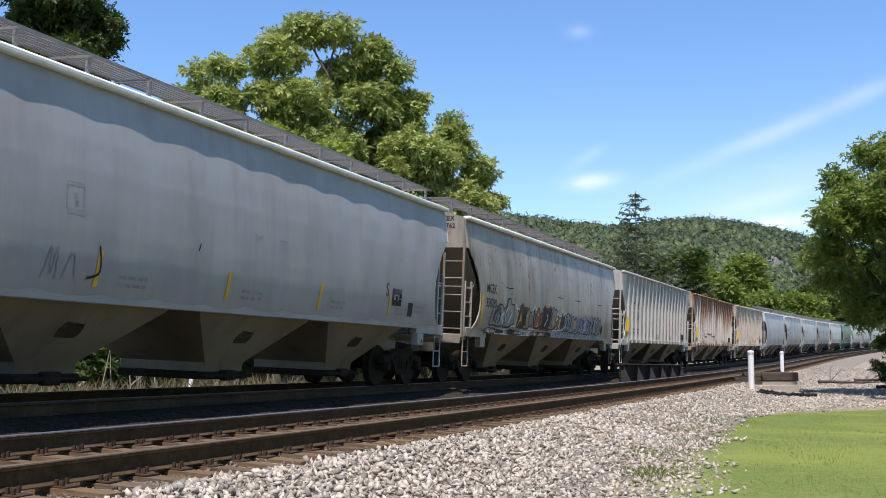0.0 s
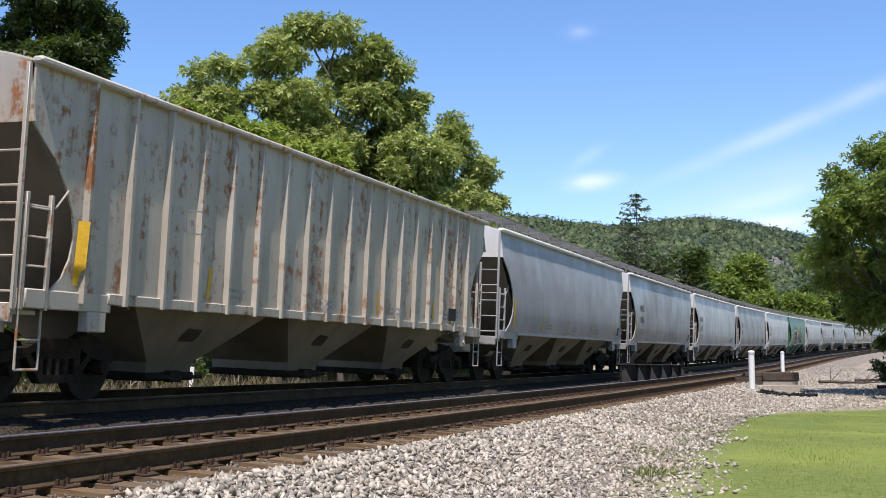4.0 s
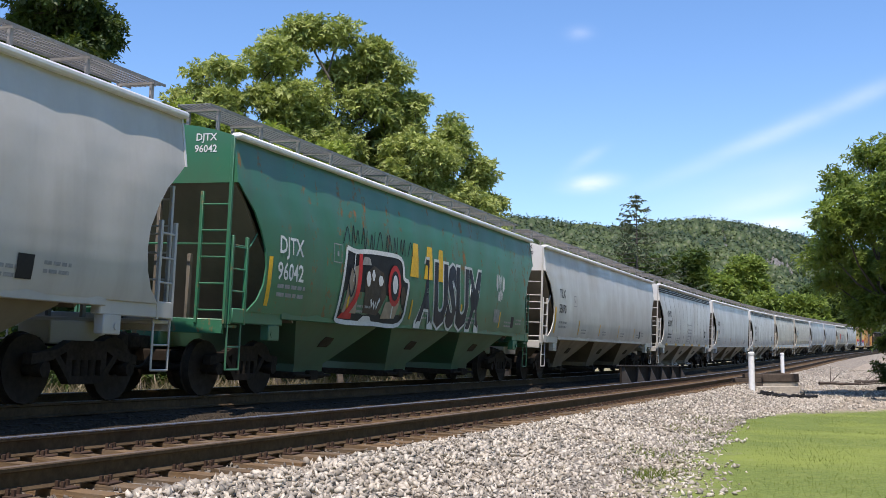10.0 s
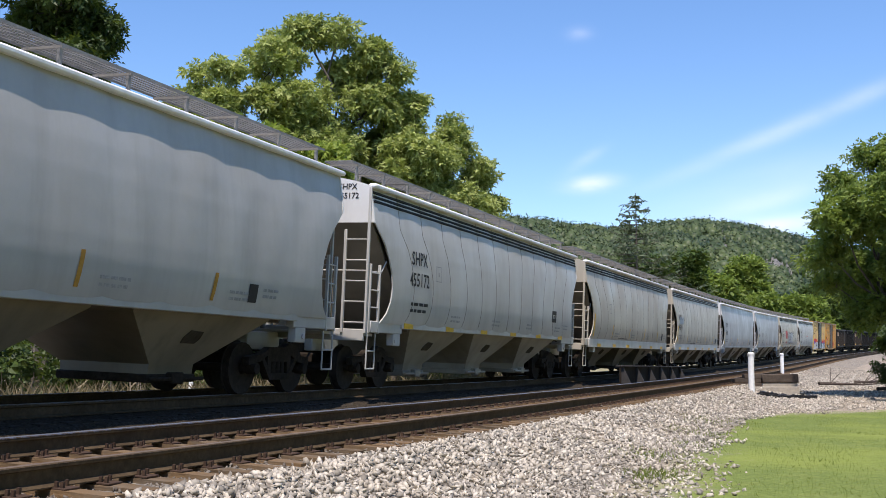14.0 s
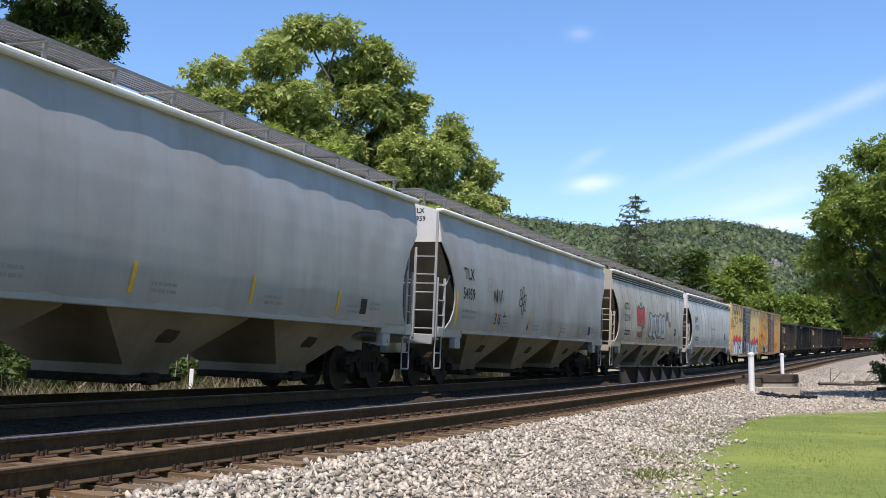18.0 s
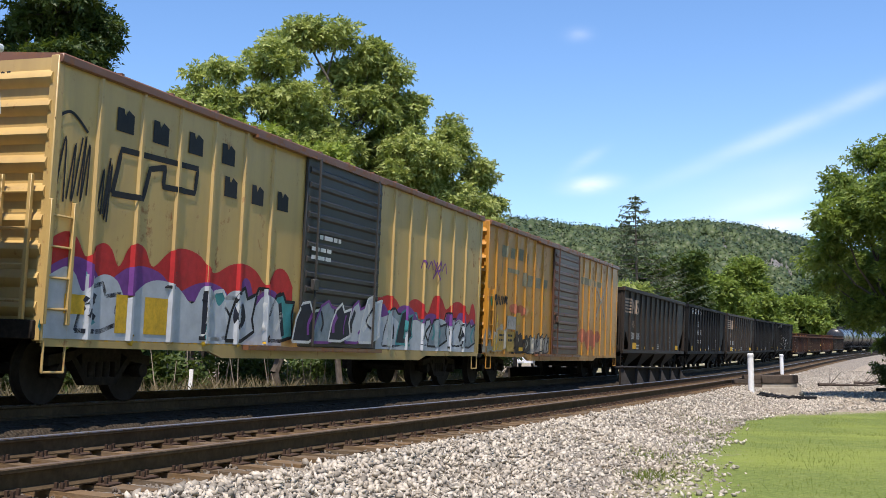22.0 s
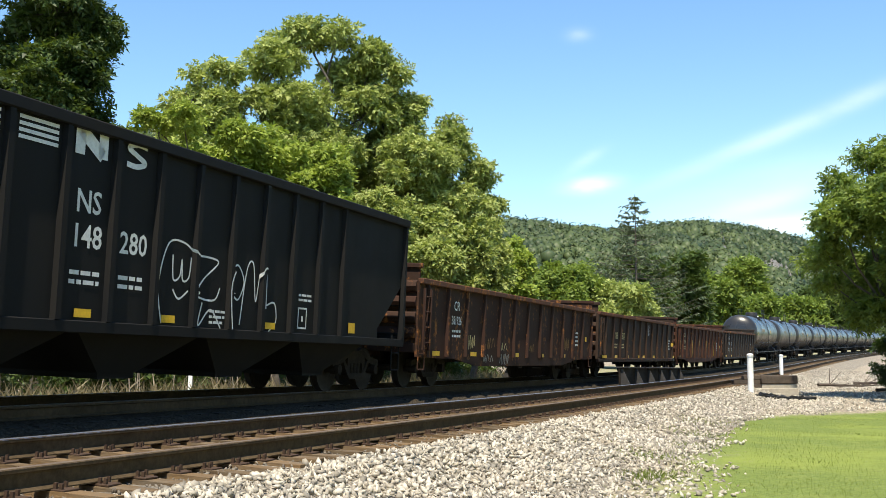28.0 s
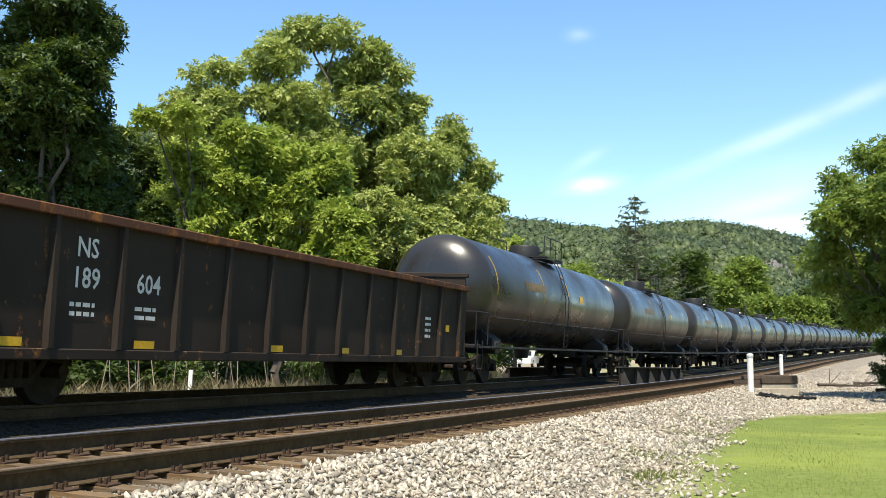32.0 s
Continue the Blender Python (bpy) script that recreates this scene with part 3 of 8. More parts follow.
class Car:
    """One car. Its space: x to the eye's side, y along the train's rear, z up from the rails."""

    def __init__(self, name, label, category, length, group, inset=0.45):
        self.ob = thing(name, label, category, group)
        self.L = length
        self.half = length / 2 - inset
        self.axles = []
        self.proud = 0.0
        self.posts, self.post_w, self.post_d = [], 0.05, 0.045

    def add(self, name, key, make, material, parent=None, label="", at=None):
        return part(name, stored(key, make), material, parent or self.ob, label, at)

    def gear(self, truck_at, steel=None):
        steel = steel or M_STEEL
        for y in (-truck_at, truck_at):
            at = Matrix.Translation((0, y, 0))
            for s in (1, -1):
                self.add("truck_side_frame", ("sideframe", s), lambda: sideframe_mesh(s), steel, at=at, label="cast steel truck side frame with springs")
            self.add("truck_bolster", "bolster", bolster_mesh, steel, at=at)
            for dy in (-0.889, 0.889):
                w = self.add("wheelset", "wheelset", wheelset_mesh, M_WHEEL, at=Matrix.Translation((0, y + dy, WHEEL_R)), label="dark steel wheels on one axle")
                self.axles.append((w, y + dy))
        half = self.L / 2
        self.add("coupler", "coupler", coupler_mesh, steel, at=Matrix.Translation((0, -half + 0.5, 0)))
        self.add("coupler", "coupler", coupler_mesh, steel, at=Matrix.Translation((0, half - 0.5, 0)) @ Matrix.Rotation(math.pi, 4, "Z"))
        self.add("air_hose", "hose", hose_mesh, M_SHADOWBLACK, at=Matrix.Translation((0, -half + 0.55, 0)))
        self.add("air_hose", "hose", hose_mesh, M_SHADOWBLACK, at=Matrix.Translation((0, half - 0.55, 0)) @ Matrix.Rotation(math.pi, 4, "Z"))

    def both_ends(self, name, key, make, material, label=""):
        """A piece modelled for the front end at y = 0 rearwards, set at both ends."""
        e = self.half
        return [self.add(name, key, make, material, at=Matrix.Translation((0, -e, 0)), label=label),
                self.add(name, key, make, material, at=Matrix.Translation((0, e, 0)) @ Matrix.Rotation(math.pi, 4, "Z"), label=label)]


def ladder(car, key, a, b, z0, z1, n, material, face, end, tall=0.0):
    """Stiles and single rungs. a, b: (x, y) of the two stiles from the car's end."""
    e = car.half
    at = Matrix.Translation((0, -e, 0)) if end < 0 else Matrix.Translation((0, e, 0)) @ Matrix.Rotation(math.pi, 4, "Z")

    def stiles():
        m = Mesh()
        for x, y in (a, b):
            m.box(x - 0.028, x + 0.028, y - 0.028, y + 0.028, z0, max(z1, tall) if (x, y) == a else z1, 0.006)
        return m

    def rung():
        return Mesh().tube((a[0], a[1], 0), (b[0], b[1], 0), 0.016, 6)
    lad = car.add("ladder", ("ladder", key, z0, z1), stiles, material, at=at)
    for i in range(n):
        z = z0 + (z1 - z0) * (i + 0.5) / n
        part("rung", stored(("rung", key), rung), material, lad, at=Matrix.Translation((0, 0, z)))
    return lad
# ---------------------------------------------------------------- covered hoppers
ROUND = ((1.40, 1.535), (1.5, 1.56), (1.66, 1.59), (1.9, 1.615), (2.2, 1.622), (2.6, 1.615), (3.0, 1.592), (3.4, 1.55), (3.75, 1.497), (4.05, 1.445), (4.16, 1.425))
FLAT = ((1.40, 1.50), (1.6, 1.50), (2.2, 1.50), (2.8, 1.50), (3.4, 1.50), (4.16, 1.50))
CUT = ((1.40, 0.50), (1.6, 0.74), (1.85, 0.88), (2.15, 0.93), (2.45, 0.88), (2.75, 0.72), (3.05, 0.50), (3.3, 0.2), (3.44, 0.05), (4.2, 0.03))


def lerp(table, z):
    for (a, va), (b, vb) in zip(table, table[1:]):
        if z <= b:
            f = max(0.0, (z - a) / (b - a))
            return va + (vb - va) * f
    return table[-1][1]


def wave(y, z, half, panels):
    """How far a curved side bulges out between its seams."""
    c = lerp(CUT, z)
    f = (y + half - c) / (2 * (half - c))
    return 0.017 * abs(math.sin(math.pi * panels * f)) + 0.006 * noise.noise((y * 0.8, z * 1.3, 7))


def hopper_side(half, prof, panels, sign):
    b = Mesh()
    zs = sorted({z for z, _ in prof} | {1.6, 1.72, 1.85, 2.0, 2.15, 2.3, 2.45, 2.75, 2.9, 3.05, 3.18, 3.3, 3.44, 3.5})
    rows = []
    for z in zs:
        c = lerp(CUT, z)
        y0, y1 = -half + c, half - c
        row = []
        n = panels * 4
        for i in range(n + 1):
            f = i / n
            y = y0 + (y1 - y0) * f
            wob = wave(y, z, half, panels) if len(prof) > 8 else 0.006 * noise.noise((y * 0.8, z * 1.3, 7))
            row.append((sign * (lerp(prof, z) + wob), y, z))
        rows.append(row)
    inner = [[(p[0] - sign * 0.03, p[1], p[2]) for p in r] for r in rows]
    b.grid(rows, True)
    b.grid(inner, True)
    for r, q in ((0, 0), (-1, -1)):
        b.grid([rows[r], inner[r]], False)
    b.grid([[r[0] for r in rows], [r[0] for r in inner]], False)
    b.grid([[r[-1] for r in rows], [r[-1] for r in inner]], False)
    return b


def roof_mesh(half, w):
    rows = []
    for i in range(9):
        f = i / 8 * 2 - 1
        z = 4.20 + 0.24 * (1 - f * f)
        rows.append([(f * w, -half + 0.03, z), (f * w, half - 0.03, z)])
    b = Mesh().grid(rows, True)
    for y in (-half + 0.03, half - 0.03):
        b.add([(r[0][0], y, r[0][2]) for r in rows], [tuple(range(9))])
    return b


def hopper_bay(n_bays, half, i):
    """One discharge bay: slope sheets narrowing down to its gate."""
    span = 2 * half - 4.0
    w = span / n_bays
    y = -half + 2.0 + w * (i + 0.5)
    b = Mesh()
    g = 0.60
    topw = w / 2 * 0.82
    ring = []
    for hw, hy, z in ((1.47, topw, 1.38), (1.42, topw * 0.98, 1.28), (0.82, g, 0.52), (0.80, g, 0.36)):
        ring.append([(hw, y - hy, z), (hw, y + hy, z), (-hw, y + hy, z), (-hw, y - hy, z), (hw, y - hy, z)])
    b.grid(ring, False)
    b.add([ring[-1][k] for k in range(4)], [(0, 1, 2, 3)])
    return b


M_SEAM = plain("grimy_seam", (0.17, 0.155, 0.13), 0.8, 0, 0.4, 5, 0.2, 0.1)
M_PAD = plain("worn_dark_patch", (0.06, 0.05, 0.038), 0.85, 0, 0.4, 9, 0.3, 0.1)


def pad_mesh(n_bays, half, i):
    """A thick plate on the bay's outer slope, where it is hammered."""
    y = -half + 2.0 + (2 * half - 4.0) / n_bays * (i + 0.5)
    b = Mesh()
    ring = [(1.42 - (1.28 - z) * 0.7895, yy, z) for yy, z in ((y - 0.22, 0.86), (y + 0.16, 0.86), (y + 0.22, 0.93), (y + 0.2, 1.04), (y - 0.16, 1.06), (y - 0.24, 0.95))]
    out = [(x + 0.012, yy, z - 0.008) for x, yy, z in ring]
    return b.add(ring + out, [tuple(range(6, 12))] + [(k, (k + 1) % 6, 6 + (k + 1) % 6, 6 + k) for k in range(6)])


def gate_mesh(n_bays, half, i):
    span = 2 * half - 4.0
    y = -half + 2.0 + span / n_bays * (i + 0.5)
    b = Mesh().box(-0.84, 0.84, y - 0.66, y + 0.66, 0.24, 0.37, 0.02)
    b.box(0.82, 0.96, y - 0.16, y + 0.16, 0.22, 0.40, 0.02)
    b.tube((0.92, y - 0.74, 0.30), (0.92, y + 0.74, 0.30), 0.03, 8)
    return b


def end_panel_mesh(w):
    rows = []
    b = Mesh()
    zs = [3.44, 3.6, 3.75, 3.9, 4.05, 4.16]
    prof = ROUND if w < 1.505 else FLAT
    w = lerp(prof, 4.16)
    pts = [(-lerp(prof, z) - 0.01, z) for z in reversed(zs)] + [(lerp(prof, z) + 0.01, z) for z in zs] + [(w, 4.20)] + [(w * (1 - k / 4), 4.20 + 0.22 * (1 - (1 - k / 4) ** 2)) for k in range(1, 8)] + [(-w, 4.20)]
    return b.prism(pts, -0.005, 0.035, "y")


def slope_sheet_mesh():
    b = Mesh()
    b.prism([(0.03, 3.45), (2.2, 1.26), (2.25, 1.32), (0.08, 3.50)], -1.47, 1.47, "x")
    return b


def stiffener_mesh(x, z):
    return Mesh().box(x - 0.03, x + 0.03, 0.12, 0.20, 1.18, z, 0.006)


def platform_mesh():
    b = Mesh().box(-1.42, 1.42, -0.02, 0.42, 1.12, 1.18, 0.01)
    b.box(-1.42, 1.42, -0.03, 0.03, 1.02, 1.26, 0.012)
    b.box(-0.28, 0.28, -0.05, 1.2, 0.78, 1.12, 0.02)
    return b


def end_frame_mesh(s):
    """The stub of the side sill with its jacking pad, behind the ladder."""
    b = Mesh()
    if s:
        x0, x1 = sorted((s * 1.36, s * 1.52))
        b.box(x0, x1, 0.10, 1.75, 1.20, 1.44, 0.015)
        b.box(x0, x1, 1.28, 1.66, 0.94, 1.21, 0.015)
        xx = s * 1.525
        b.tube((xx - 0.02, 1.40, 1.05), (xx + 0.004, 1.40, 1.05), 0.05, 10)
    return b


def handrail_mesh():
    b = Mesh()
    b.rod([(-1.45, -0.02, 2.45), (1.45, -0.02, 2.45)], 0.016)
    b.rod([(1.45, -0.02, 2.45), (1.50, 0.55, 2.45), (1.52, 0.75, 2.70)], 0.014)
    return b


def stirrup_mesh(s):
    b = Mesh()
    if s:
        x = s * 1.46
        b.rod([(x, 0.06, 1.2), (x, 0.06, 0.46), (x, 0.46, 0.46), (x, 0.46, 1.2)], 0.017)
        b.rod([(x, 0.06, 0.82), (x, 0.46, 0.82)], 0.015)
    return b


def brake_mesh():
    b = Mesh()
    b.lathe([(0.0, 0.26), (0.03, 0.28), (0.06, 0.26), (0.03, 0.24), (0.0, 0.26)], 16, "y", (-0.35, -0.10, 1.95))
    for k in range(3):
        a = k * math.pi / 3
        b.tube((-0.35 - 0.25 * math.cos(a), -0.07, 1.95 - 0.25 * math.sin(a)), (-0.35 + 0.25 * math.cos(a), -0.07, 1.95 + 0.25 * math.sin(a)), 0.015, 6)
    b.box(-0.52, -0.18, -0.05, 0.12, 1.65, 2.25, 0.02)
    return b


def running_board_mesh(half, x0, x1, z):
    """An open grating: long bars, cross bars."""
    b = Mesh()
    n = 8
    for i in range(n):
        x = x0 + (x1 - x0) * i / (n - 1)
        d = 0.04 if i in (0, n - 1) else 0.02
        b.box(x - 0.005, x + 0.005, -half, half, z - d, z)
    m = int(2 * half / 0.055)
    for i in range(m + 1):
        y = -half + 2 * half * i / m
        b.box(x0, x1, y - 0.005, y + 0.005, z - 0.012, z - 0.002)
    return b


def board_bracket_mesh(x0, x1, z):
    b = Mesh()
    b.box(x0 - 0.02, x1 + 0.02, -0.03, 0.03, z - 0.07, z - 0.035)
    for x in (x0 + 0.02, x1 - 0.03):
        b.box(x - 0.025, x + 0.025, -0.025, 0.025, 4.22, z - 0.05)
    return b


def hatch_mesh(half):
    b = Mesh()
    b.box(-0.32, 0.32, -half + 1.2, half - 1.2, 4.40, 4.52, 0.03)
    return b


def eave_mesh(half, w, s):
    b = Mesh()
    if s:
        x0, x1 = sorted((s * (w - 0.06), s * (w + (0.132 if w < 1.5 else 0.115))))
        b.box(x0, x1, -half, half, 4.155, 4.25, 0.03)
    return b


def sill_mesh(half, s):
    b = Mesh()
    if s:
        x0, x1 = sorted((s * 1.44, s * 1.545))
        b.box(x0, x1, -half + 1.66, half - 1.66, 1.31, 1.46, 0.014)
    return b


def seam_mesh(half, panels, k):
    """A weld that runs up the curved side between two sheets."""
    rows = []
    for z in (1.47, 1.6, 1.72, 1.85, 2.0, 2.15, 2.3, 2.45, 2.6, 2.75, 2.9, 3.05, 3.18, 3.3, 3.44, 3.6, 3.75, 4.05, 4.15):
        cut = lerp(CUT, z)
        y = -half + cut + 2 * (half - cut) * k / panels
        x = lerp(ROUND, z) + wave(y, z, half, panels)
        rows.append([(x + d, y + e, z) for e, d in ((-0.013, -0.006), (-0.006, 0.005), (0.006, 0.005), (0.013, -0.006))])
    return Mesh().grid(rows, False)


def rib_mesh():
    return Mesh().prism([(1.49, -0.055), (1.585, -0.03), (1.585, 0.03), (1.49, 0.055)], 1.30, 4.16, "z")


def covered_hopper(label, length, paint_mat, low_mat, style="round", bays=3, panels=13, boards="two", end_mat=None, eave_mat=None, slope_mat=None, seam_mat=None, group="covered hopper cars"):
    c = Car("covered_hopper", label, "hopper car", length, group, 0.75)
    half = length / 2 - 0.75
    prof = ROUND if style == "round" else FLAT
    w = prof[-1][1]
    key = (style, round(half, 2))
    for s in (1, -1):
        c.add("side_sheet", ("hside", key, panels, s), lambda: hopper_side(half, prof, panels, s), paint_mat)
    c.add("roof", ("hroof", key), lambda: roof_mesh(half, w + 0.03), paint_mat)
    for s in (1, -1):
        c.add("eave", ("heave", key, s), lambda: eave_mesh(half, w, s), eave_mat or (paint_mat if style != "round" else EAVE_MAT), label="roof edge coloured as if in full sun")
        c.add("side_sill", ("hsill", key, s), lambda: sill_mesh(half, s), paint_mat)
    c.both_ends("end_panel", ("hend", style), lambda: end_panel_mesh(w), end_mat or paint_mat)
    c.both_ends("slope_sheet", "hslope", slope_sheet_mesh, slope_mat or low_mat, "dusty end slope sheet, shade put into its colour")
    c.both_ends("end_platform", "hplat", platform_mesh, paint_mat)
    for x, z in ((0.0, 3.2), (-0.72, 3.2), (0.63, 2.3)):
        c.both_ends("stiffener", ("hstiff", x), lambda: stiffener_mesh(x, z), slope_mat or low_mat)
    for s in (1, -1):
        c.both_ends("end_sill", ("hframe", s), lambda: end_frame_mesh(s), paint_mat)
        c.both_ends("step", ("hstir", s), lambda: stirrup_mesh(s), paint_mat)
    c.both_ends("handrail", "hhand", handrail_mesh, paint_mat)
    c.add("brake_wheel", "hbrake", brake_mesh, low_mat, at=Matrix.Translation((0, -half, 0)))
    for i in range(bays):
        bay = c.add("discharge_bay", ("hbay", bays, round(half, 2), i), lambda: hopper_bay(bays, half, i), low_mat, label="dusty sloping discharge bay, darker than the side")
        part("outlet_gate", stored(("hgate", bays, round(half, 2), i), lambda: gate_mesh(bays, half, i)), low_mat if low_mat is P_LOWTAN else M_STEEL, bay)
        part("knocker_pad", stored(("hpad", bays, round(half, 2), i), lambda: pad_mesh(bays, half, i)), M_PAD, bay, "dark hammer-worn pad")
    if boards:
        bm = M_GALV
        for s in ((1, -1)):
            x0, x1 = sorted((s * 0.40, s * 1.02))
            board = c.add("running_board", ("hboard", s, round(half, 2)), lambda: running_board_mesh(half + 0.1, x0, x1, 4.72), bm, label="galvanised grating walkway")
            if s > 0:
                for k in range(13):
                    y = -half + 0.2 + (2 * half - 0.4) * k / 12
                    part("bracket", stored(("hbr", s), lambda: board_bracket_mesh(x0, x1, 4.72)), bm, board, at=Matrix.Translation((0, y, 0)))
    c.add("roof_hatch", ("hhatch", round(half, 2)), lambda: hatch_mesh(half), paint_mat)
    for e in (-1, 1):
        ladder(c, "end_r", (1.45, -0.03), (0.93, -0.03), 1.18, 3.3, 5, paint_mat, "y", e, 4.16)
        ladder(c, "end_l", (-1.33, 0.0), (-0.80, 0.0), 1.18, 3.16, 5, paint_mat, "y", e)
        ladder(c, "side_r", (1.47, 0.07), (1.50, 0.47), 1.18, 2.6, 4, paint_mat, "x", e)
        ladder(c, "side_l", (-1.47, 0.07), (-1.50, 0.47), 1.18, 2.6, 4, paint_mat, "x", e)
    if style != "round":
        c.posts, c.post_w, c.post_d = [1.87 + 0.87 * k - length / 2 for k in range(18)], 0.05, 0.09
        for y in c.posts:
            c.add("side_post", "hrib", rib_mesh, paint_mat, at=Matrix.Translation((0, y, 0)))
    else:
        for k in range(1, panels) if seam_mat else ():
            c.add("panel_seam", ("hseam", key, k), lambda: seam_mesh(half, panels, k), seam_mat)
    c.gear(half - 1.35)
    c.prof, c.half = prof, half
    return c


# Far lighter than the body: sunlight along the roof edge, put into colour.
EAVE_MAT = plain("eave_sunlit_white", (0.80, 0.80, 0.78), 0.5, 0, 0.12, 5)


def on_side(c, verts, proud=0.008):
    """Lays flat verts (y, z) on the car's near side, over its posts."""
    out = []
    for y, z in verts:
        x = lerp(c.prof, max(1.0, z)) + proud + c.proud
        if len(c.prof) > 8:
            x += wave(y, z, c.half, 13) - 0.001
        if z < 1.47 and len(c.prof) > 8:
            x = max(x, 1.548 + proud)
        for p in c.posts:
            if abs(y - p) < c.post_w:
                x += c.post_d
        out.append((x, y, z))
    return out


WORDS = ("AUSUM AUSUM_fat AUSUM_halo MCEX 350762 MC EX 95 326 GA CX 94 98 NAHX 69260 AGPX 11620 70005 TILX 55349 DJTX 96042 55070 SHPX 455078 11143 455172 NDYX 840414 64558 54556 "
         "54959 CITX 222109 455173 S 3:16 42935 004 X390 NS 300 818 146 695 301 088 148 280 300818 146695 301088 148280 188 317 CR 582514 581926 189 604").split()


def set_words():
    """All the lettering as flat outlines, one metre high."""
    made = []
    for w in WORDS:
        cu = bpy.data.curves.new("words", "FONT")
        cu.body, cu.size, cu.align_x, cu.resolution_u, cu.offset = w, 1.0, "CENTER", 2, 0.014
        if "_" in w:
            cu.body, cu.offset = w.split("_")[0], 0.085 if w.endswith("halo") else 0.05
        made.append((w, bpy.data.objects.new("words", cu)))
        scene.collection.objects.link(made[-1][1])
    bpy.context.view_layer.update()
    graph = bpy.context.evaluated_depsgraph_get()
    out = {}
    for w, ob in made:
        me = bpy.data.meshes.new_from_object(ob.evaluated_get(graph))
        out[w] = ([(p.co.x, p.co.y) for p in me.vertices], [tuple(p.vertices) for p in me.polygons])
        bpy.data.meshes.remove(me)
    for w, ob in made:
        cu = ob.data
        bpy.data.objects.remove(ob)
        bpy.data.curves.remove(cu)
    return out


OUTLINES = set_words()


def text_mesh(words, size):
    vs, fs = OUTLINES[words]
    return [(x * size, y * size) for x, y in vs], fs


def letter(c, words, y, z, size, material, stretch=1.0, name="lettering"):
    """Words on the near side, their middle at y, their foot at z."""
    vs, fs = text_mesh(words, size)
    b = Mesh().add(on_side(c, [(y + a * stretch, z + h) for a, h in vs]), fs)
    return part(name, b, material, c.ob)


def letter_end(c, words, x, z, size, material):
    vs, fs = text_mesh(words, size)
    b = Mesh().add([(x + a, -c.half - 0.012, z + h) for a, h in vs], fs)
    return part("end_lettering", b, material, c.ob)


def patch(c, y0, y1, z0, z1, material, name="panel_mark", proud=0.009, lean=0.0):
    n = max(1, int((z1 - z0) / 0.07))
    b = Mesh()
    rows = [on_side(c, [(y0 + lean * k / n, z0 + (z1 - z0) * k / n), (y1 + lean * k / n, z0 + (z1 - z0) * k / n)], proud) for k in range(n + 1)]
    b.grid(rows, False)
    return part(name, b, material, c.ob)


def lines(c, y, z, w, n, size, material, seed=0):
    """Small print that cannot be read: bars."""
    rnd = random.Random(seed)
    b = Mesh()
    for i in range(n):
        zz = z - i * size * 1.7
        yy = y
        while yy < y + w - 0.05:
            d = min(size * rnd.uniform(1.2, 3.5), y + w - yy)
            q = on_side(c, [(yy, zz), (yy + d, zz), (yy + d, zz + size * 0.8), (yy, zz + size * 0.8)])
            b.add(q, [(0, 1, 2, 3)])
            yy += d + size * 0.5
    return part("small_print", b, material, c.ob)


def frame_mark(c, y, z, w, h, material, t=0.02):
    b = Mesh()
    for a in ((y, z, y + w, z + t), (y, z + h - t, y + w, z + h), (y, z, y + t, z + h), (y + w - t, z, y + w, z + h), (y + w * 0.4, z + h * 0.35, y + w * 0.6, z + h * 0.6)):
        b.add(on_side(c, [(a[0], a[1]), (a[2], a[1]), (a[2], a[3]), (a[0], a[3])]), [(0, 1, 2, 3)])
    return part("stencil_box", b, material, c.ob)


def stroke(c, pts, w, material, name="paint_stroke", proud=0.012):
    """A painted line of width w through (y, z) points on the near side."""
    b = Mesh()
    left, right = [], []
    for i, p in enumerate(pts):
        a, d = pts[max(0, i - 1)], pts[min(len(pts) - 1, i + 1)]
        ty, tz = d[0] - a[0], d[1] - a[1]
        k = math.hypot(ty, tz) or 1
        left.append((p[0] - tz / k * w / 2, p[1] + ty / k * w / 2))
        right.append((p[0] + tz / k * w / 2, p[1] - ty / k * w / 2))
    b.grid([on_side(c, left, proud), on_side(c, right, proud)], False)
    return part(name, b, material, c.ob)


def smooth_line(pts, n=6):
    out = []
    for i in range(len(pts) - 1):
        p0, p1, p2, p3 = pts[max(0, i - 1)], pts[i], pts[i + 1], pts[min(len(pts) - 1, i + 2)]
        for k in range(n):
            t = k / n
            out.append(tuple(0.5 * (2 * p1[j] + (p2[j] - p0[j]) * t + (2 * p0[j] - 5 * p1[j] + 4 * p2[j] - p3[j]) * t * t + (3 * p1[j] - p0[j] - 3 * p2[j] + p3[j]) * t ** 3) for j in (0, 1)))
    return out + [pts[-1]]


def scribble(c, y0, y1, z0, z1, marks, w, material, seed, lean=0.1, join=False):
    """Loose painted signs that cannot be read, side by side."""
    rnd = random.Random(seed)
    step = (y1 - y0) / marks
    for i in range(marks):
        a = y0 + step * i
        n = rnd.randint(3, 5)
        pts = []
        for k in range(n):
            zz = (z0, z1)[k % 2] + rnd.uniform(-0.15, 0.15) * (z1 - z0)
            pts.append((a + step * (0.1 + 0.75 * k / (n - 1)) + lean * (zz - z0) + rnd.uniform(-0.08, 0.08) * step, zz))
        stroke(c, smooth_line(pts), w, material)


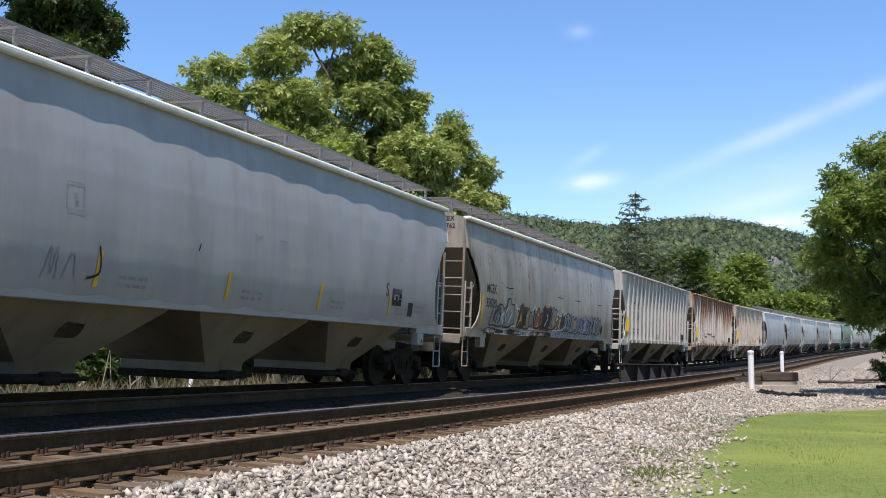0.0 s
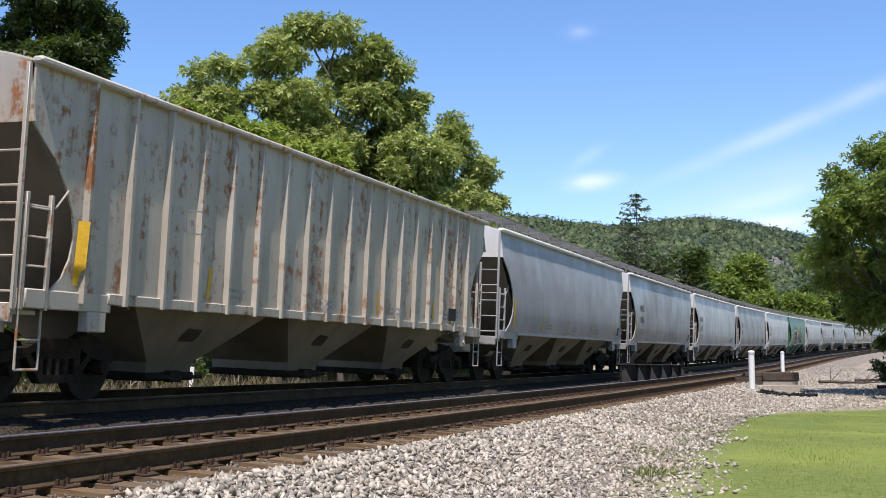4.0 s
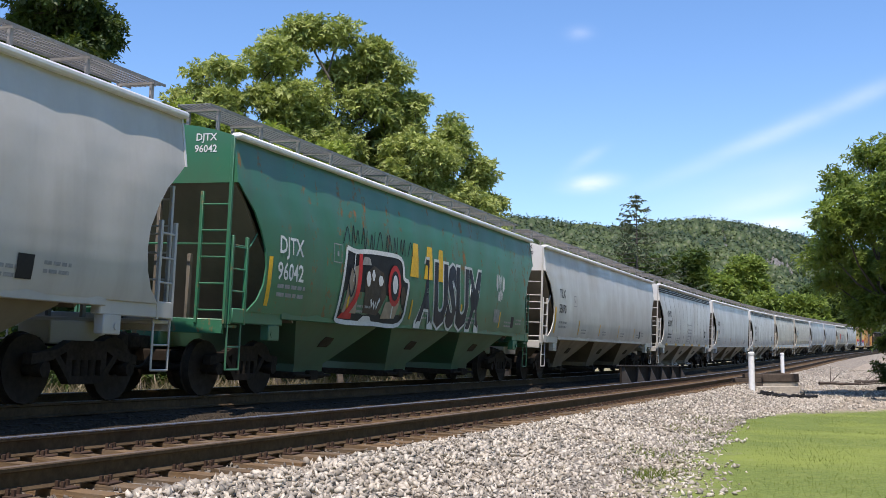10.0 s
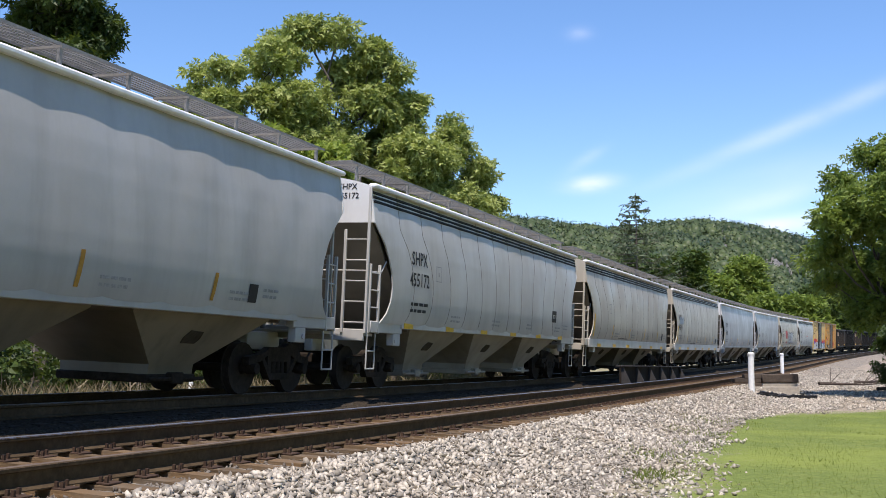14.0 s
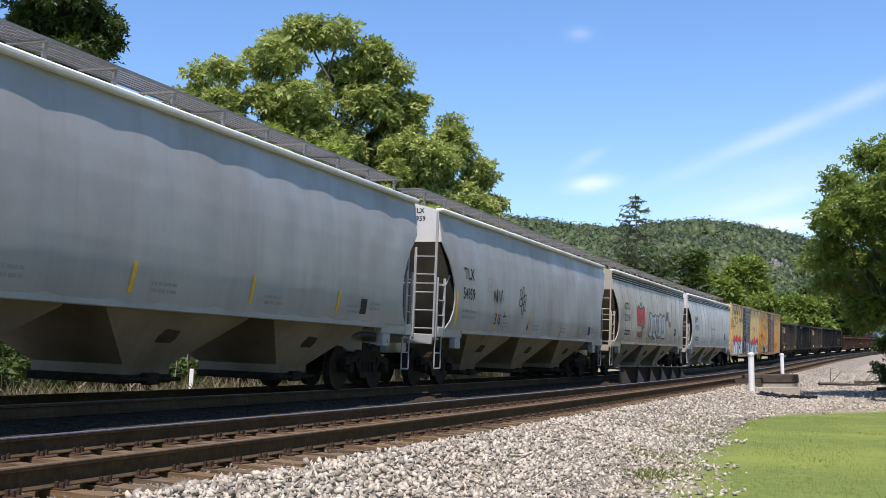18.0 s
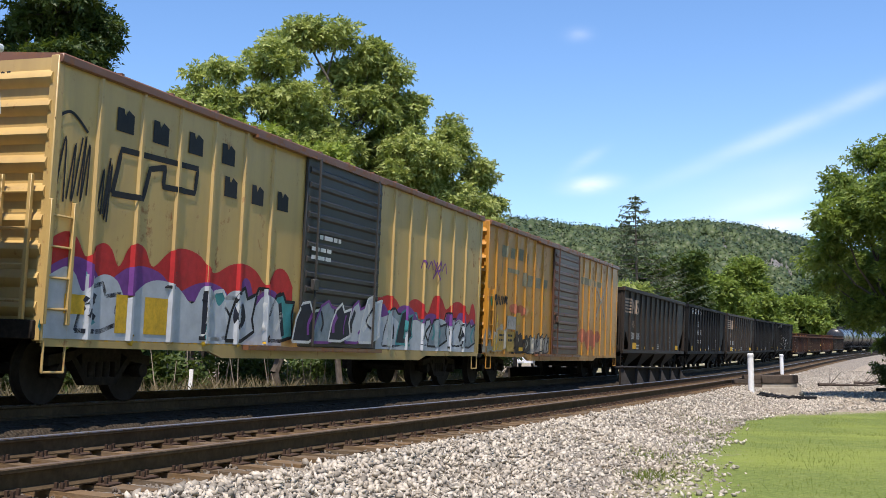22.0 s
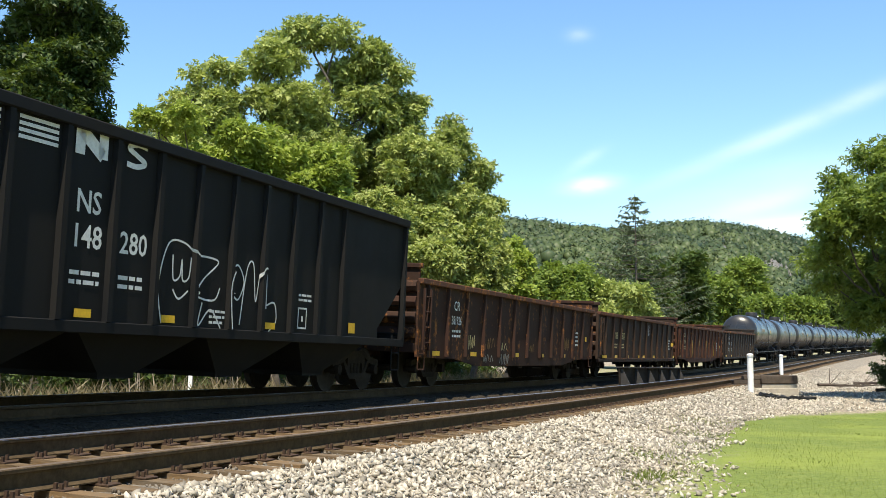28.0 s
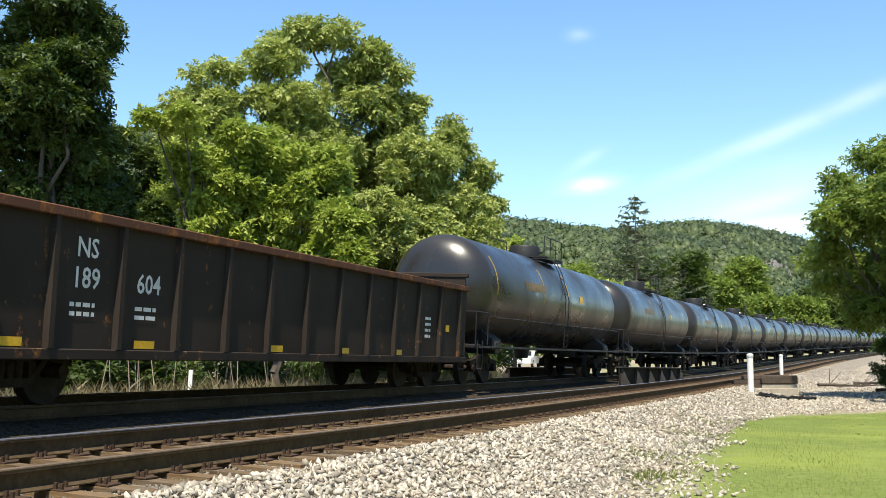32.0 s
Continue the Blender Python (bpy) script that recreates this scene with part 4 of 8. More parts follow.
def filled(c, ring, material, name="painted_shape", proud=0.012, step=0.05):
    """A painted patch inside a closed line of (y, z), laid on in narrow upright strips."""
    ys = [p[0] for p in ring]
    y0, y1 = min(ys), max(ys)
    n = max(2, int((y1 - y0) / step))
    top, low = [], []
    for i in range(n + 1):
        y = y0 + (y1 - y0) * (i + (0.02 if i == 0 else -0.02 if i == n else 0)) / n
        zs = []
        for a, d in zip(ring, ring[1:] + ring[:1]):
            if (a[0] - y) * (d[0] - y) <= 0 and a[0] != d[0]:
                zs.append(a[1] + (d[1] - a[1]) * (y - a[0]) / (d[0] - a[0]))
        if len(zs) > 1:
            low.append((y, min(zs)))
            top.append((y, max(zs)))
    if len(low) < 2:
        return None
    mid = [(a[0], (a[1] + d[1]) / 2) for a, d in zip(low, top)]
    b = Mesh().grid([on_side(c, low, proud), on_side(c, mid, proud), on_side(c, top, proud)], False)
    return part(name, b, material, c.ob)


def block_letters(c, y0, y1, z0, z1, marks, fill, outline, seed, w=0.035, lean=0.1):
    """Swollen painted shapes with an outline, like bubble letters that cannot be read."""
    rnd = random.Random(seed)
    step = (y1 - y0) / marks
    for i in range(marks):
        cy, cz = y0 + step * (i + 0.5), (z0 + z1) / 2
        ring = []
        n = 14
        for k in range(n):
            a = 2 * math.pi * k / n
            ca, sa = math.cos(a), math.sin(a)
            q = max(abs(ca), abs(sa)) ** -0.8 * rnd.uniform(0.72, 1.02)
            zz = cz + sa * q * (z1 - z0) / 2
            ring.append((cy + ca * q * step * 0.5 + lean * (zz - cz), zz))
        ring = smooth_line(ring + [ring[0]], 3)[:-1]
        filled(c, ring, fill)
        stroke(c, ring + [ring[0]], w, outline, proud=0.016)
        for k in range(rnd.randint(1, 2)):
            s = rnd.uniform(-0.22, 0.22) * step
            stroke(c, smooth_line([(cy + s, cz + 0.28 * (z1 - z0)), (cy + s + rnd.uniform(-0.1, 0.1), cz), (cy + s + rnd.uniform(-0.2, 0.2) * step, cz - 0.25 * (z1 - z0))]), w, outline, proud=0.017)
# ---------------------------------------------------------------- boxcars, coal hoppers, gondolas, tank cars
def boxcar(label, length, yellow, door_mat, top_mat, group):
    c = Car("boxcar", label, "boxcar", length, group)
    c.half = half = length / 2 - 0.33
    c.prof = ((1.0, 1.46), (4.6, 1.46))
    c.proud = 0.0
    k = round(half, 2)

    def side(s):
        b = Mesh()
        x0, x1 = sorted((s * 1.40, s * 1.46))
        return b.box(x0, x1, -half, half, 0.82, 4.40)
    for s in (1, -1):
        c.add("side_sheet", ("bside", k, s), lambda: side(s), yellow)
    c.add("side_sill", ("bsill", k), lambda: Mesh().prism([(-half + 0.05, 0.86), (-half + 0.05, 0.78), (-4.6, 0.76), (-4.2, 0.66), (4.2, 0.66), (4.6, 0.76), (half - 0.05, 0.78), (half - 0.05, 0.86)], 1.42, 1.48), yellow)

    def roof():
        b = Mesh()
        for i in range(14):
            y0, y1 = -half + 2 * half * i / 14, -half + 2 * half * (i + 1) / 14
            b.prism([(-1.5, 4.40), (1.5, 4.40), (1.5, 4.45), (0, 4.55), (-1.5, 4.45)], y0 + 0.02, y1 - 0.02, "y")
            b.prism([(-1.52, 4.40), (1.52, 4.40), (1.52, 4.47), (0, 4.58), (-1.52, 4.47)], y1 - 0.03, y1 + 0.03, "y")
        return b
    c.add("roof", ("broof", k), roof, top_mat)
    c.add("roof_rail", ("brail", k), lambda: Mesh().box(1.44, 1.53, -half - 0.02, half + 0.02, 4.32, 4.44, 0.015).box(-1.53, -1.44, -half - 0.02, half + 0.02, 4.32, 4.44, 0.015), top_mat, label="rust-edged roof rail")

    def end():
        b = Mesh().box(-1.42, 1.42, 0.02, 0.07, 0.86, 4.40)
        return b

    def rib(z):
        return Mesh().prism([(0.03, -0.12), (-0.05, -0.06), (-0.075, 0.0), (-0.05, 0.06), (0.03, 0.12)], -1.40, 1.40, "x")
    for e, rot in ((-half, 0), (half, math.pi)):
        m = Matrix.Translation((0, e, 0)) @ Matrix.Rotation(rot, 4, "Z")
        endp = c.add("end_wall", "bend", end, yellow, at=m)
        for i in range(9):
            part("end_rib", stored("brib", lambda: rib(0)), yellow, endp, at=Matrix.Translation((0, 0, 1.25 + i * 0.36)))
        for s in (1, -1):
            x0, x1 = sorted((s * 1.34, s * 1.475))
            c.add("corner_post", ("bcorner", s), lambda: Mesh().box(x0, x1, -0.03, 0.10, 0.84, 4.42, 0.012), yellow, at=m)
        c.add("end_sill", "bplat", lambda: Mesh().box(-1.4, 1.4, -0.10, 0.12, 0.86, 1.10, 0.015).box(-0.28, 0.28, -0.05, 1.2, 0.72, 0.98, 0.02), M_STEEL, at=m)
        for s in (1, -1):
            c.add("step", ("hstir", s), lambda: stirrup_mesh(s), yellow, at=m)
    for y0, y1, n in ((-7.53, -2.86, 6), (2.46, 7.16, 6)):
        for i in range(n):
            y = y0 + (y1 - y0) * i / (n - 1)
            c.posts.append(y)
            c.add("side_post", "bpost", lambda: Mesh().prism([(1.455, -0.05), (1.50, -0.025), (1.50, 0.025), (1.455, 0.05)], 0.84, 4.33, "z"), yellow, at=Matrix.Translation((0, y, 0)))

    def door():
        b = Mesh().box(1.47, 1.53, -1.70, 1.62, 0.88, 4.30, 0.01)
        return b
    d = c.add("sliding_door", "bdoor", door, door_mat, label="dark corrugated sliding door")
    for i in range(12):
        part("door_rib", stored("bdrib", lambda: Mesh().prism([(1.525, -0.07), (1.565, -0.03), (1.565, 0.03), (1.525, 0.07)], -1.63, 1.55, "y")), door_mat, d, at=Matrix.Translation((0, 0, 1.1 + i * 0.27)))
    for y in (-1.35, 1.30):
        part("door_bar", stored(("bbar", y), lambda: Mesh().tube((1.60, y, 0.9), (1.60, y, 4.3), 0.022, 6)), door_mat, d)
    part("door_latch", stored("blatch", lambda: Mesh().box(1.55, 1.63, -1.45, -1.25, 1.9, 2.1, 0.01)), door_mat, d)
    c.add("door_track", "btrack", lambda: Mesh().box(1.46, 1.60, -3.6, 1.8, 0.80, 0.87), top_mat)
    c.add("door_track", "btrack2", lambda: Mesh().box(1.46, 1.58, -3.6, 1.7, 4.28, 4.33), top_mat)
    for e in (-1, 1):
        ladder(c, "bside", (1.50, -0.02), (1.50, 0.42), 1.05, 2.6, 4, yellow, "x", e)
        ladder(c, "bend_l", (1.25, -0.12), (0.80, -0.12), 1.1, 2.9, 4, yellow, "y", e)
    c.gear(half - 1.75)
    c.proud = 0.0
    return c


def coal_hopper(label, length, black, coal=True, group="coal hopper cars", first=1.8, pitch=1.02, n=12):
    c = Car("coal_hopper", label, "hopper car", length, group, 0.6)
    half = c.half
    c.prof = ((1.0, 1.50), (4.6, 1.50))
    c.post_w, c.post_d = 0.075, 0.075
    k = round(half, 2)
    top = 3.62

    def side(s):
        b = Mesh()
        x0, x1 = sorted((s * 1.46, s * 1.50))
        cut = [(-half + 0.05, top), (-half + 0.05, 2.35), (-half + 1.35, 1.32), (-half + 1.35, 1.10), (half - 1.35, 1.10), (half - 1.35, 1.32), (half - 0.05, 2.35), (half - 0.05, top)]
        return b.prism([(-half + 0.05, top), (-half + 0.05, 1.10), (half - 0.05, 1.10), (half - 0.05, top)] if s > 5 else cut, x0, x1)
    for s in (1, -1):
        c.add("side_sheet", ("cside", k, s), lambda: side(s), black)
    c.add("side_sill", ("csill", k), lambda: Mesh().box(1.44, 1.56, -half + 0.02, half - 0.02, 0.96, 1.12, 0.012).box(-1.56, -1.44, -half + 0.02, half - 0.02, 1.02, 1.14, 0.012), black)
    c.add("top_chord", ("ctop", k), lambda: Mesh().box(1.46, 1.60, -half, half, top - 0.06, top + 0.10, 0.015).box(-1.60, -1.46, -half, half, top - 0.06, top + 0.07, 0.015), black)
    for i in range(-1, n + 1):
        y = first + pitch * i - length / 2 if 0 <= i < n else (-half + 0.1 if i < 0 else half - 0.1)
        z0 = 1.12
        c.posts.append(y)
        c.add("side_post", ("cpost", z0), lambda: Mesh().prism([(1.495, -0.07), (1.575, -0.05), (1.575, 0.05), (1.495, 0.07)], z0, top - 0.05, "z"), black, at=Matrix.Translation((0, y, 0)))
    for e, rot in ((-half, 0), (half, math.pi)):
        m = Matrix.Translation((0, e, 0)) @ Matrix.Rotation(rot, 4, "Z")
        c.add("end_sheet", "cend", lambda: Mesh().box(-1.48, 1.48, 0.03, 0.07, 2.35, top).prism([(0.04, 2.38), (2.0, 1.05), (2.04, 1.10), (0.07, 2.44)], -1.46, 1.46, "x").box(-1.55, 1.55, -0.03, 0.06, top - 0.08, top + 0.07, 0.012), black, at=m)
        for x0, x1, zt in ((1.42, 1.50, top), (-1.50, -1.42, top), (0.55, 0.63, 2.4)):
            c.add("corner_post" if abs(x0) > 1 else "end_post", ("ccorner", x0), lambda: Mesh().box(x0, x1, 0.0, 0.08, 1.06, zt, 0.01), black, at=m)
        c.add("end_platform", "cplat", platform_mesh, black, at=m)
        for s in (1, -1):
            c.add("step", ("hstir", s), lambda: stirrup_mesh(s), black, at=m)
        c.add("grab_rail", "cgrab", lambda: Mesh().rod([(-1.48, -0.03, 1.85), (1.48, -0.03, 1.85)], 0.016).rod([(1.53, 0.0, 1.6), (1.53, 0.5, 1.6)], 0.014).rod([(1.53, 0.0, 1.95), (1.53, 0.5, 1.95)], 0.014), black, at=m)
    for e in (-1, 1):
        ladder(c, "cend", (1.40, 0.0 - 0.10), (0.95, 0.0 - 0.10), 1.1, 3.3, 6, black, "y", e)
    for i in range(4):
        w = (2 * half - 3.4) / 4
        y = -half + 1.7 + w * (i + 0.5)

        def bay():
            b = Mesh()
            ring = [[(hx, y - hy, z), (hx, y + hy, z), (-hx, y + hy, z), (-hx, y - hy, z), (hx, y - hy, z)] for hx, hy, z in ((1.45, w * 0.48, 1.08), (1.40, w * 0.45, 0.95), (1.0, 0.42, 0.42), (1.0, 0.42, 0.34))]
            b.grid(ring, False)
            b.add(ring[-1][:4], [(0, 1, 2, 3)])
            return b
        c.add("discharge_bay", ("cbay", k, i), bay, black)
    if coal:
        def heap():
            rows = []
            for i in range(41):
                y = -half + 0.1 + (2 * half - 0.2) * i / 40
                row = []
                for j in range(11):
                    f = j / 10 * 2 - 1
                    e = min(1, (half - abs(y)) / 1.6)
                    z = top - 0.12 + (0.40 * (1 - f * f) * e) * (0.75 + 0.5 * noise.noise((y * 0.45, 2, 0))) + 0.05 * noise.noise((f * 9, y * 5, 4))
                    row.append((f * 1.45, y, z))
                rows.append(row)
            return Mesh().grid(rows, False)
        c.add("coal_load", ("ccoal", k), heap, M_COAL, label="heap of grey-black coal")
    c.gear(half - 1.35)
    c.proud = 0.0
    return c


M_COAL = plain("coal", (0.045, 0.045, 0.048), 0.7, 0, 0.6, 22, 0.8)


P_RUSTEDGE = paint("worn_rust_edge", (0.11, 0.05, 0.032), (0.06, 0.035, 0.024), 0.5, 0.5, 0.8, spec=0.15)


def gondola(label, length, body, group, belly=False, high_end=0.36, top=2.46, first=0.92):
    c = Car("gondola", label, "gondola", length, group)
    c.half = half = length / 2 - 0.45
    c.prof = ((0.6, 1.46), (4.6, 1.46))
    c.post_w, c.post_d = 0.075, 0.08
    k = (round(half, 2), belly, top)

    def side(s):
        x0, x1 = sorted((s * 1.40, s * 1.46))
        low = [(-half, top), (-half, 0.72), (half, 0.72), (half, top)] if not belly else [(-half, top), (-half, 0.74), (-half + 2.6, 0.70), (-half + 4.2, 0.52), (half - 4.2, 0.52), (half - 2.6, 0.70), (half, 0.74), (half, top)]
        return Mesh().prism(low, x0, x1)
    for s in (1, -1):
        c.add("side_sheet", ("gside", k, s), lambda: side(s), body)
    c.add("top_chord", ("gtop", k), lambda: Mesh().box(1.42, 1.56, -half, half, top - 0.05, top + 0.08, 0.015).box(-1.56, -1.42, -half, half, top - 0.05, top + 0.08, 0.015), P_RUSTEDGE, label="worn rusty top edge")
    c.add("floor_sheet", ("gfloor", k), lambda: Mesh().box(-1.44, 1.44, -half + 0.03, half - 0.03, 1.02, 1.10), body)
    if not belly:
        c.add("side_sill", ("gsill", k), lambda: Mesh().box(1.42, 1.52, -half, half, 0.62, 0.76, 0.012).box(-1.52, -1.42, -half, half, 0.62, 0.76, 0.012), body)
    n = 13
    for i in range(n):
        y = first + 1.37 * i - length / 2
        c.posts.append(y)
        c.add("side_post", ("gpost", top, belly), lambda: Mesh().prism([(1.455, -0.07), (1.54, -0.045), (1.54, 0.045), (1.455, 0.07)], 0.76, top - 0.04, "z"), body, at=Matrix.Translation((0, y, 0)))
    for e, rot in ((-half, 0), (half, math.pi)):
        m = Matrix.Translation((0, e, 0)) @ Matrix.Rotation(rot, 4, "Z")
        w = c.add("end_wall", ("gend", top, high_end), lambda: Mesh().box(-1.44, 1.44, 0.03, 0.09, 0.95, top + high_end).box(-1.5, 1.5, -0.02, 0.12, top + high_end - 0.05, top + high_end + 0.06, 0.015), body, at=m)
        for i in range(4):
            part("end_rib", stored("grib", lambda: Mesh().prism([(0.04, -0.15), (-0.05, -0.10), (-0.09, 0.0), (-0.05, 0.10), (0.04, 0.15)], -1.40, 1.40, "x")), body, w, at=Matrix.Translation((0, 0, 1.28 + i * (top - 1.25) / 3.4)))
        c.add("end_sill", "gplat", lambda: Mesh().box(-1.4, 1.4, -0.10, 0.12, 0.84, 1.06, 0.015).box(-0.28, 0.28, -0.05, 1.2, 0.72, 0.98, 0.02), body, at=m)
        for s in (1, -1):
            c.add("step", ("hstir", s), lambda: stirrup_mesh(s), body, at=m)
    for e in (-1, 1):
        ladder(c, "gside", (1.58, 0.05), (1.58, 0.45), 0.9, 2.3, 4, body, "x", e)
    c.add("centre_sill", ("gcentre", k), lambda: Mesh().box(-0.3, 0.3, -half + 0.6, half - 0.6, 0.62, 1.02), M_STEEL)
    c.gear(half - 1.75)
    c.proud = 0.0
    return c


def tank_car(label, length, shell, group="tank cars"):
    c = Car("tank_car", label, "tank car", length, group)
    c.half = half = length / 2 - 0.5
    th = half - 0.45
    R, zc = 1.49, 2.62
    c.prof = ((1.0, 1.5), (4.5, 1.5))
    k = round(half, 2)

    def shell_mesh():
        prof = []
        for i in range(9):
            a = math.pi / 2 * i / 8
            prof.append((-th + 0.75 - 0.75 * math.cos(a), max(0.003, R * math.sin(a))))
        prof += [(-th + 0.75 + (2 * th - 1.5) * j / 6, R) for j in range(1, 6)]
        for i in range(9):
            a = math.pi / 2 * (1 - i / 8)
            prof.append((th - 0.75 + 0.75 * math.cos(a), max(0.003, R * math.sin(a))))
        return Mesh().lathe(prof, 48, "y", (0, 0, zc))
    c.add("tank_shell", ("tshell", k), shell_mesh, shell)
    for y in (-half + 2.0, half - 2.0):
        c.add("saddle", "tsaddle", lambda: Mesh().prism([(-1.35, 0.95), (1.35, 0.95), (1.35, 1.25), (0.9, 1.55), (-0.9, 1.55), (-1.35, 1.25)], -0.35, 0.35, "y"), M_TANKFRAME, at=Matrix.Translation((0, y, 0)))
    for e, rot in ((-half, 0), (half, math.pi)):
        m = Matrix.Translation((0, e, 0)) @ Matrix.Rotation(rot, 4, "Z")
        c.add("stub_sill", "tsill", lambda: Mesh().box(-0.3, 0.3, -0.03, 2.6, 0.74, 1.12, 0.02).box(-1.42, 1.42, -0.05, 0.45, 1.0, 1.10, 0.012), M_TANKFRAME, at=m)
        c.add("end_handrail", "thand", lambda: Mesh().rod([(1.42, 0.0, 1.1), (1.42, 0.0, 1.95), (-1.42, 0.0, 1.95), (-1.42, 0.0, 1.1)], 0.018).rod([(1.45, 0.0, 1.95), (1.45, 0.9, 1.95), (1.45, 0.9, 1.1)], 0.018), M_TANKFRAME, at=m)
        for s in (1, -1):
            c.add("step", ("hstir", s), lambda: stirrup_mesh(s), M_TANKFRAME, at=m)
        c.add("bolster_beam", "tbeam", lambda: Mesh().box(-1.4, 1.4, 1.75, 2.15, 0.85, 1.2, 0.03), M_TANKFRAME, at=m)
    c.add("side_walkway", ("twalk", k), lambda: Mesh().box(1.30, 1.50, -half + 0.1, half - 0.1, 1.0, 1.06, 0.01).box(-1.50, -1.30, -half + 0.1, half - 0.1, 1.0, 1.06, 0.01), M_TANKFRAME)
    c.add("side_handrail", ("tsrail", k), lambda: Mesh().rod([(1.53, -half + 0.9, 1.85), (1.53, half - 0.9, 1.85)], 0.016), M_TANKFRAME)
    top = zc + R
    hatch = c.add("manway_housing", "tdome", lambda: Mesh().lathe([(top - 0.12, 0.52), (top + 0.34, 0.52), (top + 0.40, 0.48), (top + 0.42, 0.02)], 20, "z").tube((0.5, 0.1, top + 0.2), (0.62, 0.1, top + 0.2), 0.04, 8), M_TANKFRAME)
    plat = c.add("platform", "tplat", lambda: Mesh().box(-1.05, 1.05, -1.15, -0.58, top - 0.06, top - 0.02).box(-1.05, 1.05, 0.58, 1.15, top - 0.06, top - 0.02).box(0.62, 1.05, -1.15, 1.15, top - 0.12, top - 0.08).box(-1.05, -0.62, -1.15, 1.15, top - 0.12, top - 0.08), M_TANKFRAME)
    part("railing", stored("trail", lambda: Mesh().rod([(1.0, -1.1, top - 0.1), (1.0, -1.1, top + 0.62), (1.0, 1.1, top + 0.62), (1.0, 1.1, top - 0.1)], 0.018).rod([(-1.0, -1.1, top - 0.1), (-1.0, -1.1, top + 0.62), (-1.0, 1.1, top + 0.62), (-1.0, 1.1, top - 0.1)], 0.018).rod([(1.0, -0.35, top), (1.0, -0.35, top + 0.62)], 0.016).rod([(1.0, 0.35, top), (1.0, 0.35, top + 0.62)], 0.016).rod([(1.0, -1.1, top + 0.3), (1.0, 1.1, top + 0.3)], 0.014)), M_TANKFRAME, plat)
    c.add("top_ladder", "tladder", lambda: Mesh().rod([(1.52, -0.2, 1.05), (1.56, -0.2, 2.7), (1.28, -0.2, 3.6), (1.0, -0.2, top)], 0.018).rod([(1.52, 0.2, 1.05), (1.56, 0.2, 2.7), (1.28, 0.2, 3.6), (1.0, 0.2, top)], 0.018).rod([(1.54, -0.2, 1.5), (1.54, 0.2, 1.5)], 0.014).rod([(1.55, -0.2, 1.9), (1.55, 0.2, 1.9)], 0.014).rod([(1.56, -0.2, 2.3), (1.56, 0.2, 2.3)], 0.014).rod([(1.5, -0.2, 2.9), (1.5, 0.2, 2.9)], 0.014).rod([(1.34, -0.2, 3.4), (1.34, 0.2, 3.4)], 0.014), M_TANKFRAME)
    c.add("valve_cap", "tvalve", lambda: Mesh().lathe([(top - 0.05, 0.16), (top + 0.14, 0.16), (top + 0.2, 0.02)], 14, "z", (0, 4.2, 0)), M_WHITE, label="white relief-valve cap")
    c.add("bottom_outlet", "tout", lambda: Mesh().lathe([(0.7, 0.02), (0.7, 0.22), (1.2, 0.3)], 14, "z"), M_TANKFRAME)
    c.gear(half - 1.75)
    c.proud = 0.0
    c.R, c.zc = R, zc
    return c


M_TANKFRAME = plain("tank_underframe", (0.022, 0.022, 0.024), 0.55, 0, 0.3, 9)
M_TANK = paint("tank_black", (0.022, 0.021, 0.02), (0.05, 0.042, 0.033), 0.3, 0.0, 0.27, 0.5)
# ---------------------------------------------------------------- the train
P_GREY = paint("paint_light_grey", (0.42, 0.415, 0.39), (0.25, 0.225, 0.185), 0.35)
P_GREY2 = paint("paint_blue_grey", (0.365, 0.37, 0.37), (0.22, 0.20, 0.175), 0.4)
P_WHITE = paint("paint_off_white", (0.52, 0.505, 0.46), (0.31, 0.27, 0.21), 0.35)
P_DIRTY = paint("paint_dirty_grey", (0.32, 0.315, 0.30), (0.17, 0.155, 0.13), 0.6)
P_MIDGREY = paint("paint_mid_grey", (0.325, 0.325, 0.31), (0.22, 0.20, 0.17), 0.4)
P_CLEAN = paint("paint_clean_grey", (0.47, 0.46, 0.425), (0.30, 0.265, 0.21), 0.35)
P_TAN = paint("paint_dirty_tan", (0.46, 0.415, 0.33), (0.28, 0.24, 0.18), 0.45)
P_BROWN = paint("paint_grimy_brown_grey", (0.36, 0.325, 0.265), (0.15, 0.12, 0.09), 0.75, 0.28, streak=0.9)
P_RIB = paint("paint_ribbed_grey", (0.49, 0.475, 0.43), (0.27, 0.23, 0.18), 0.35)
P_RUSTY = paint("paint_rusty_grey", (0.55, 0.52, 0.45), (0.28, 0.22, 0.16), 0.4, 0.85)
P_RIBTAN = paint("paint_ribbed_tan", (0.52, 0.47, 0.385), (0.25, 0.20, 0.15), 0.5, 0.4)
P_GREEN = paint("paint_green", (0.03, 0.165, 0.082), (0.10, 0.10, 0.07), 0.4, 0.28)
# Dusty tan, with the shade below the body mixed into the base.
P_LOW = paint("dusty_shaded_underside", (0.205, 0.175, 0.12), (0.085, 0.07, 0.048), 0.7)
# Lighter than the grey sides: sun on the end panels put into the paint.
P_END_LIT = paint("paint_sunlit_end", (0.68, 0.675, 0.645), (0.40, 0.36, 0.29), 0.25)
# Body paint of the pale cars with dust and underside shade in it.
P_LOWTAN = paint("pale_dusty_shaded_underside", (0.30, 0.275, 0.215), (0.13, 0.11, 0.08), 0.6)
# Grime, plus the shade under the car's end put into the colour.
P_SLOPE = paint("grimy_shaded_end_slope", (0.19, 0.165, 0.125), (0.085, 0.072, 0.055), 0.55)
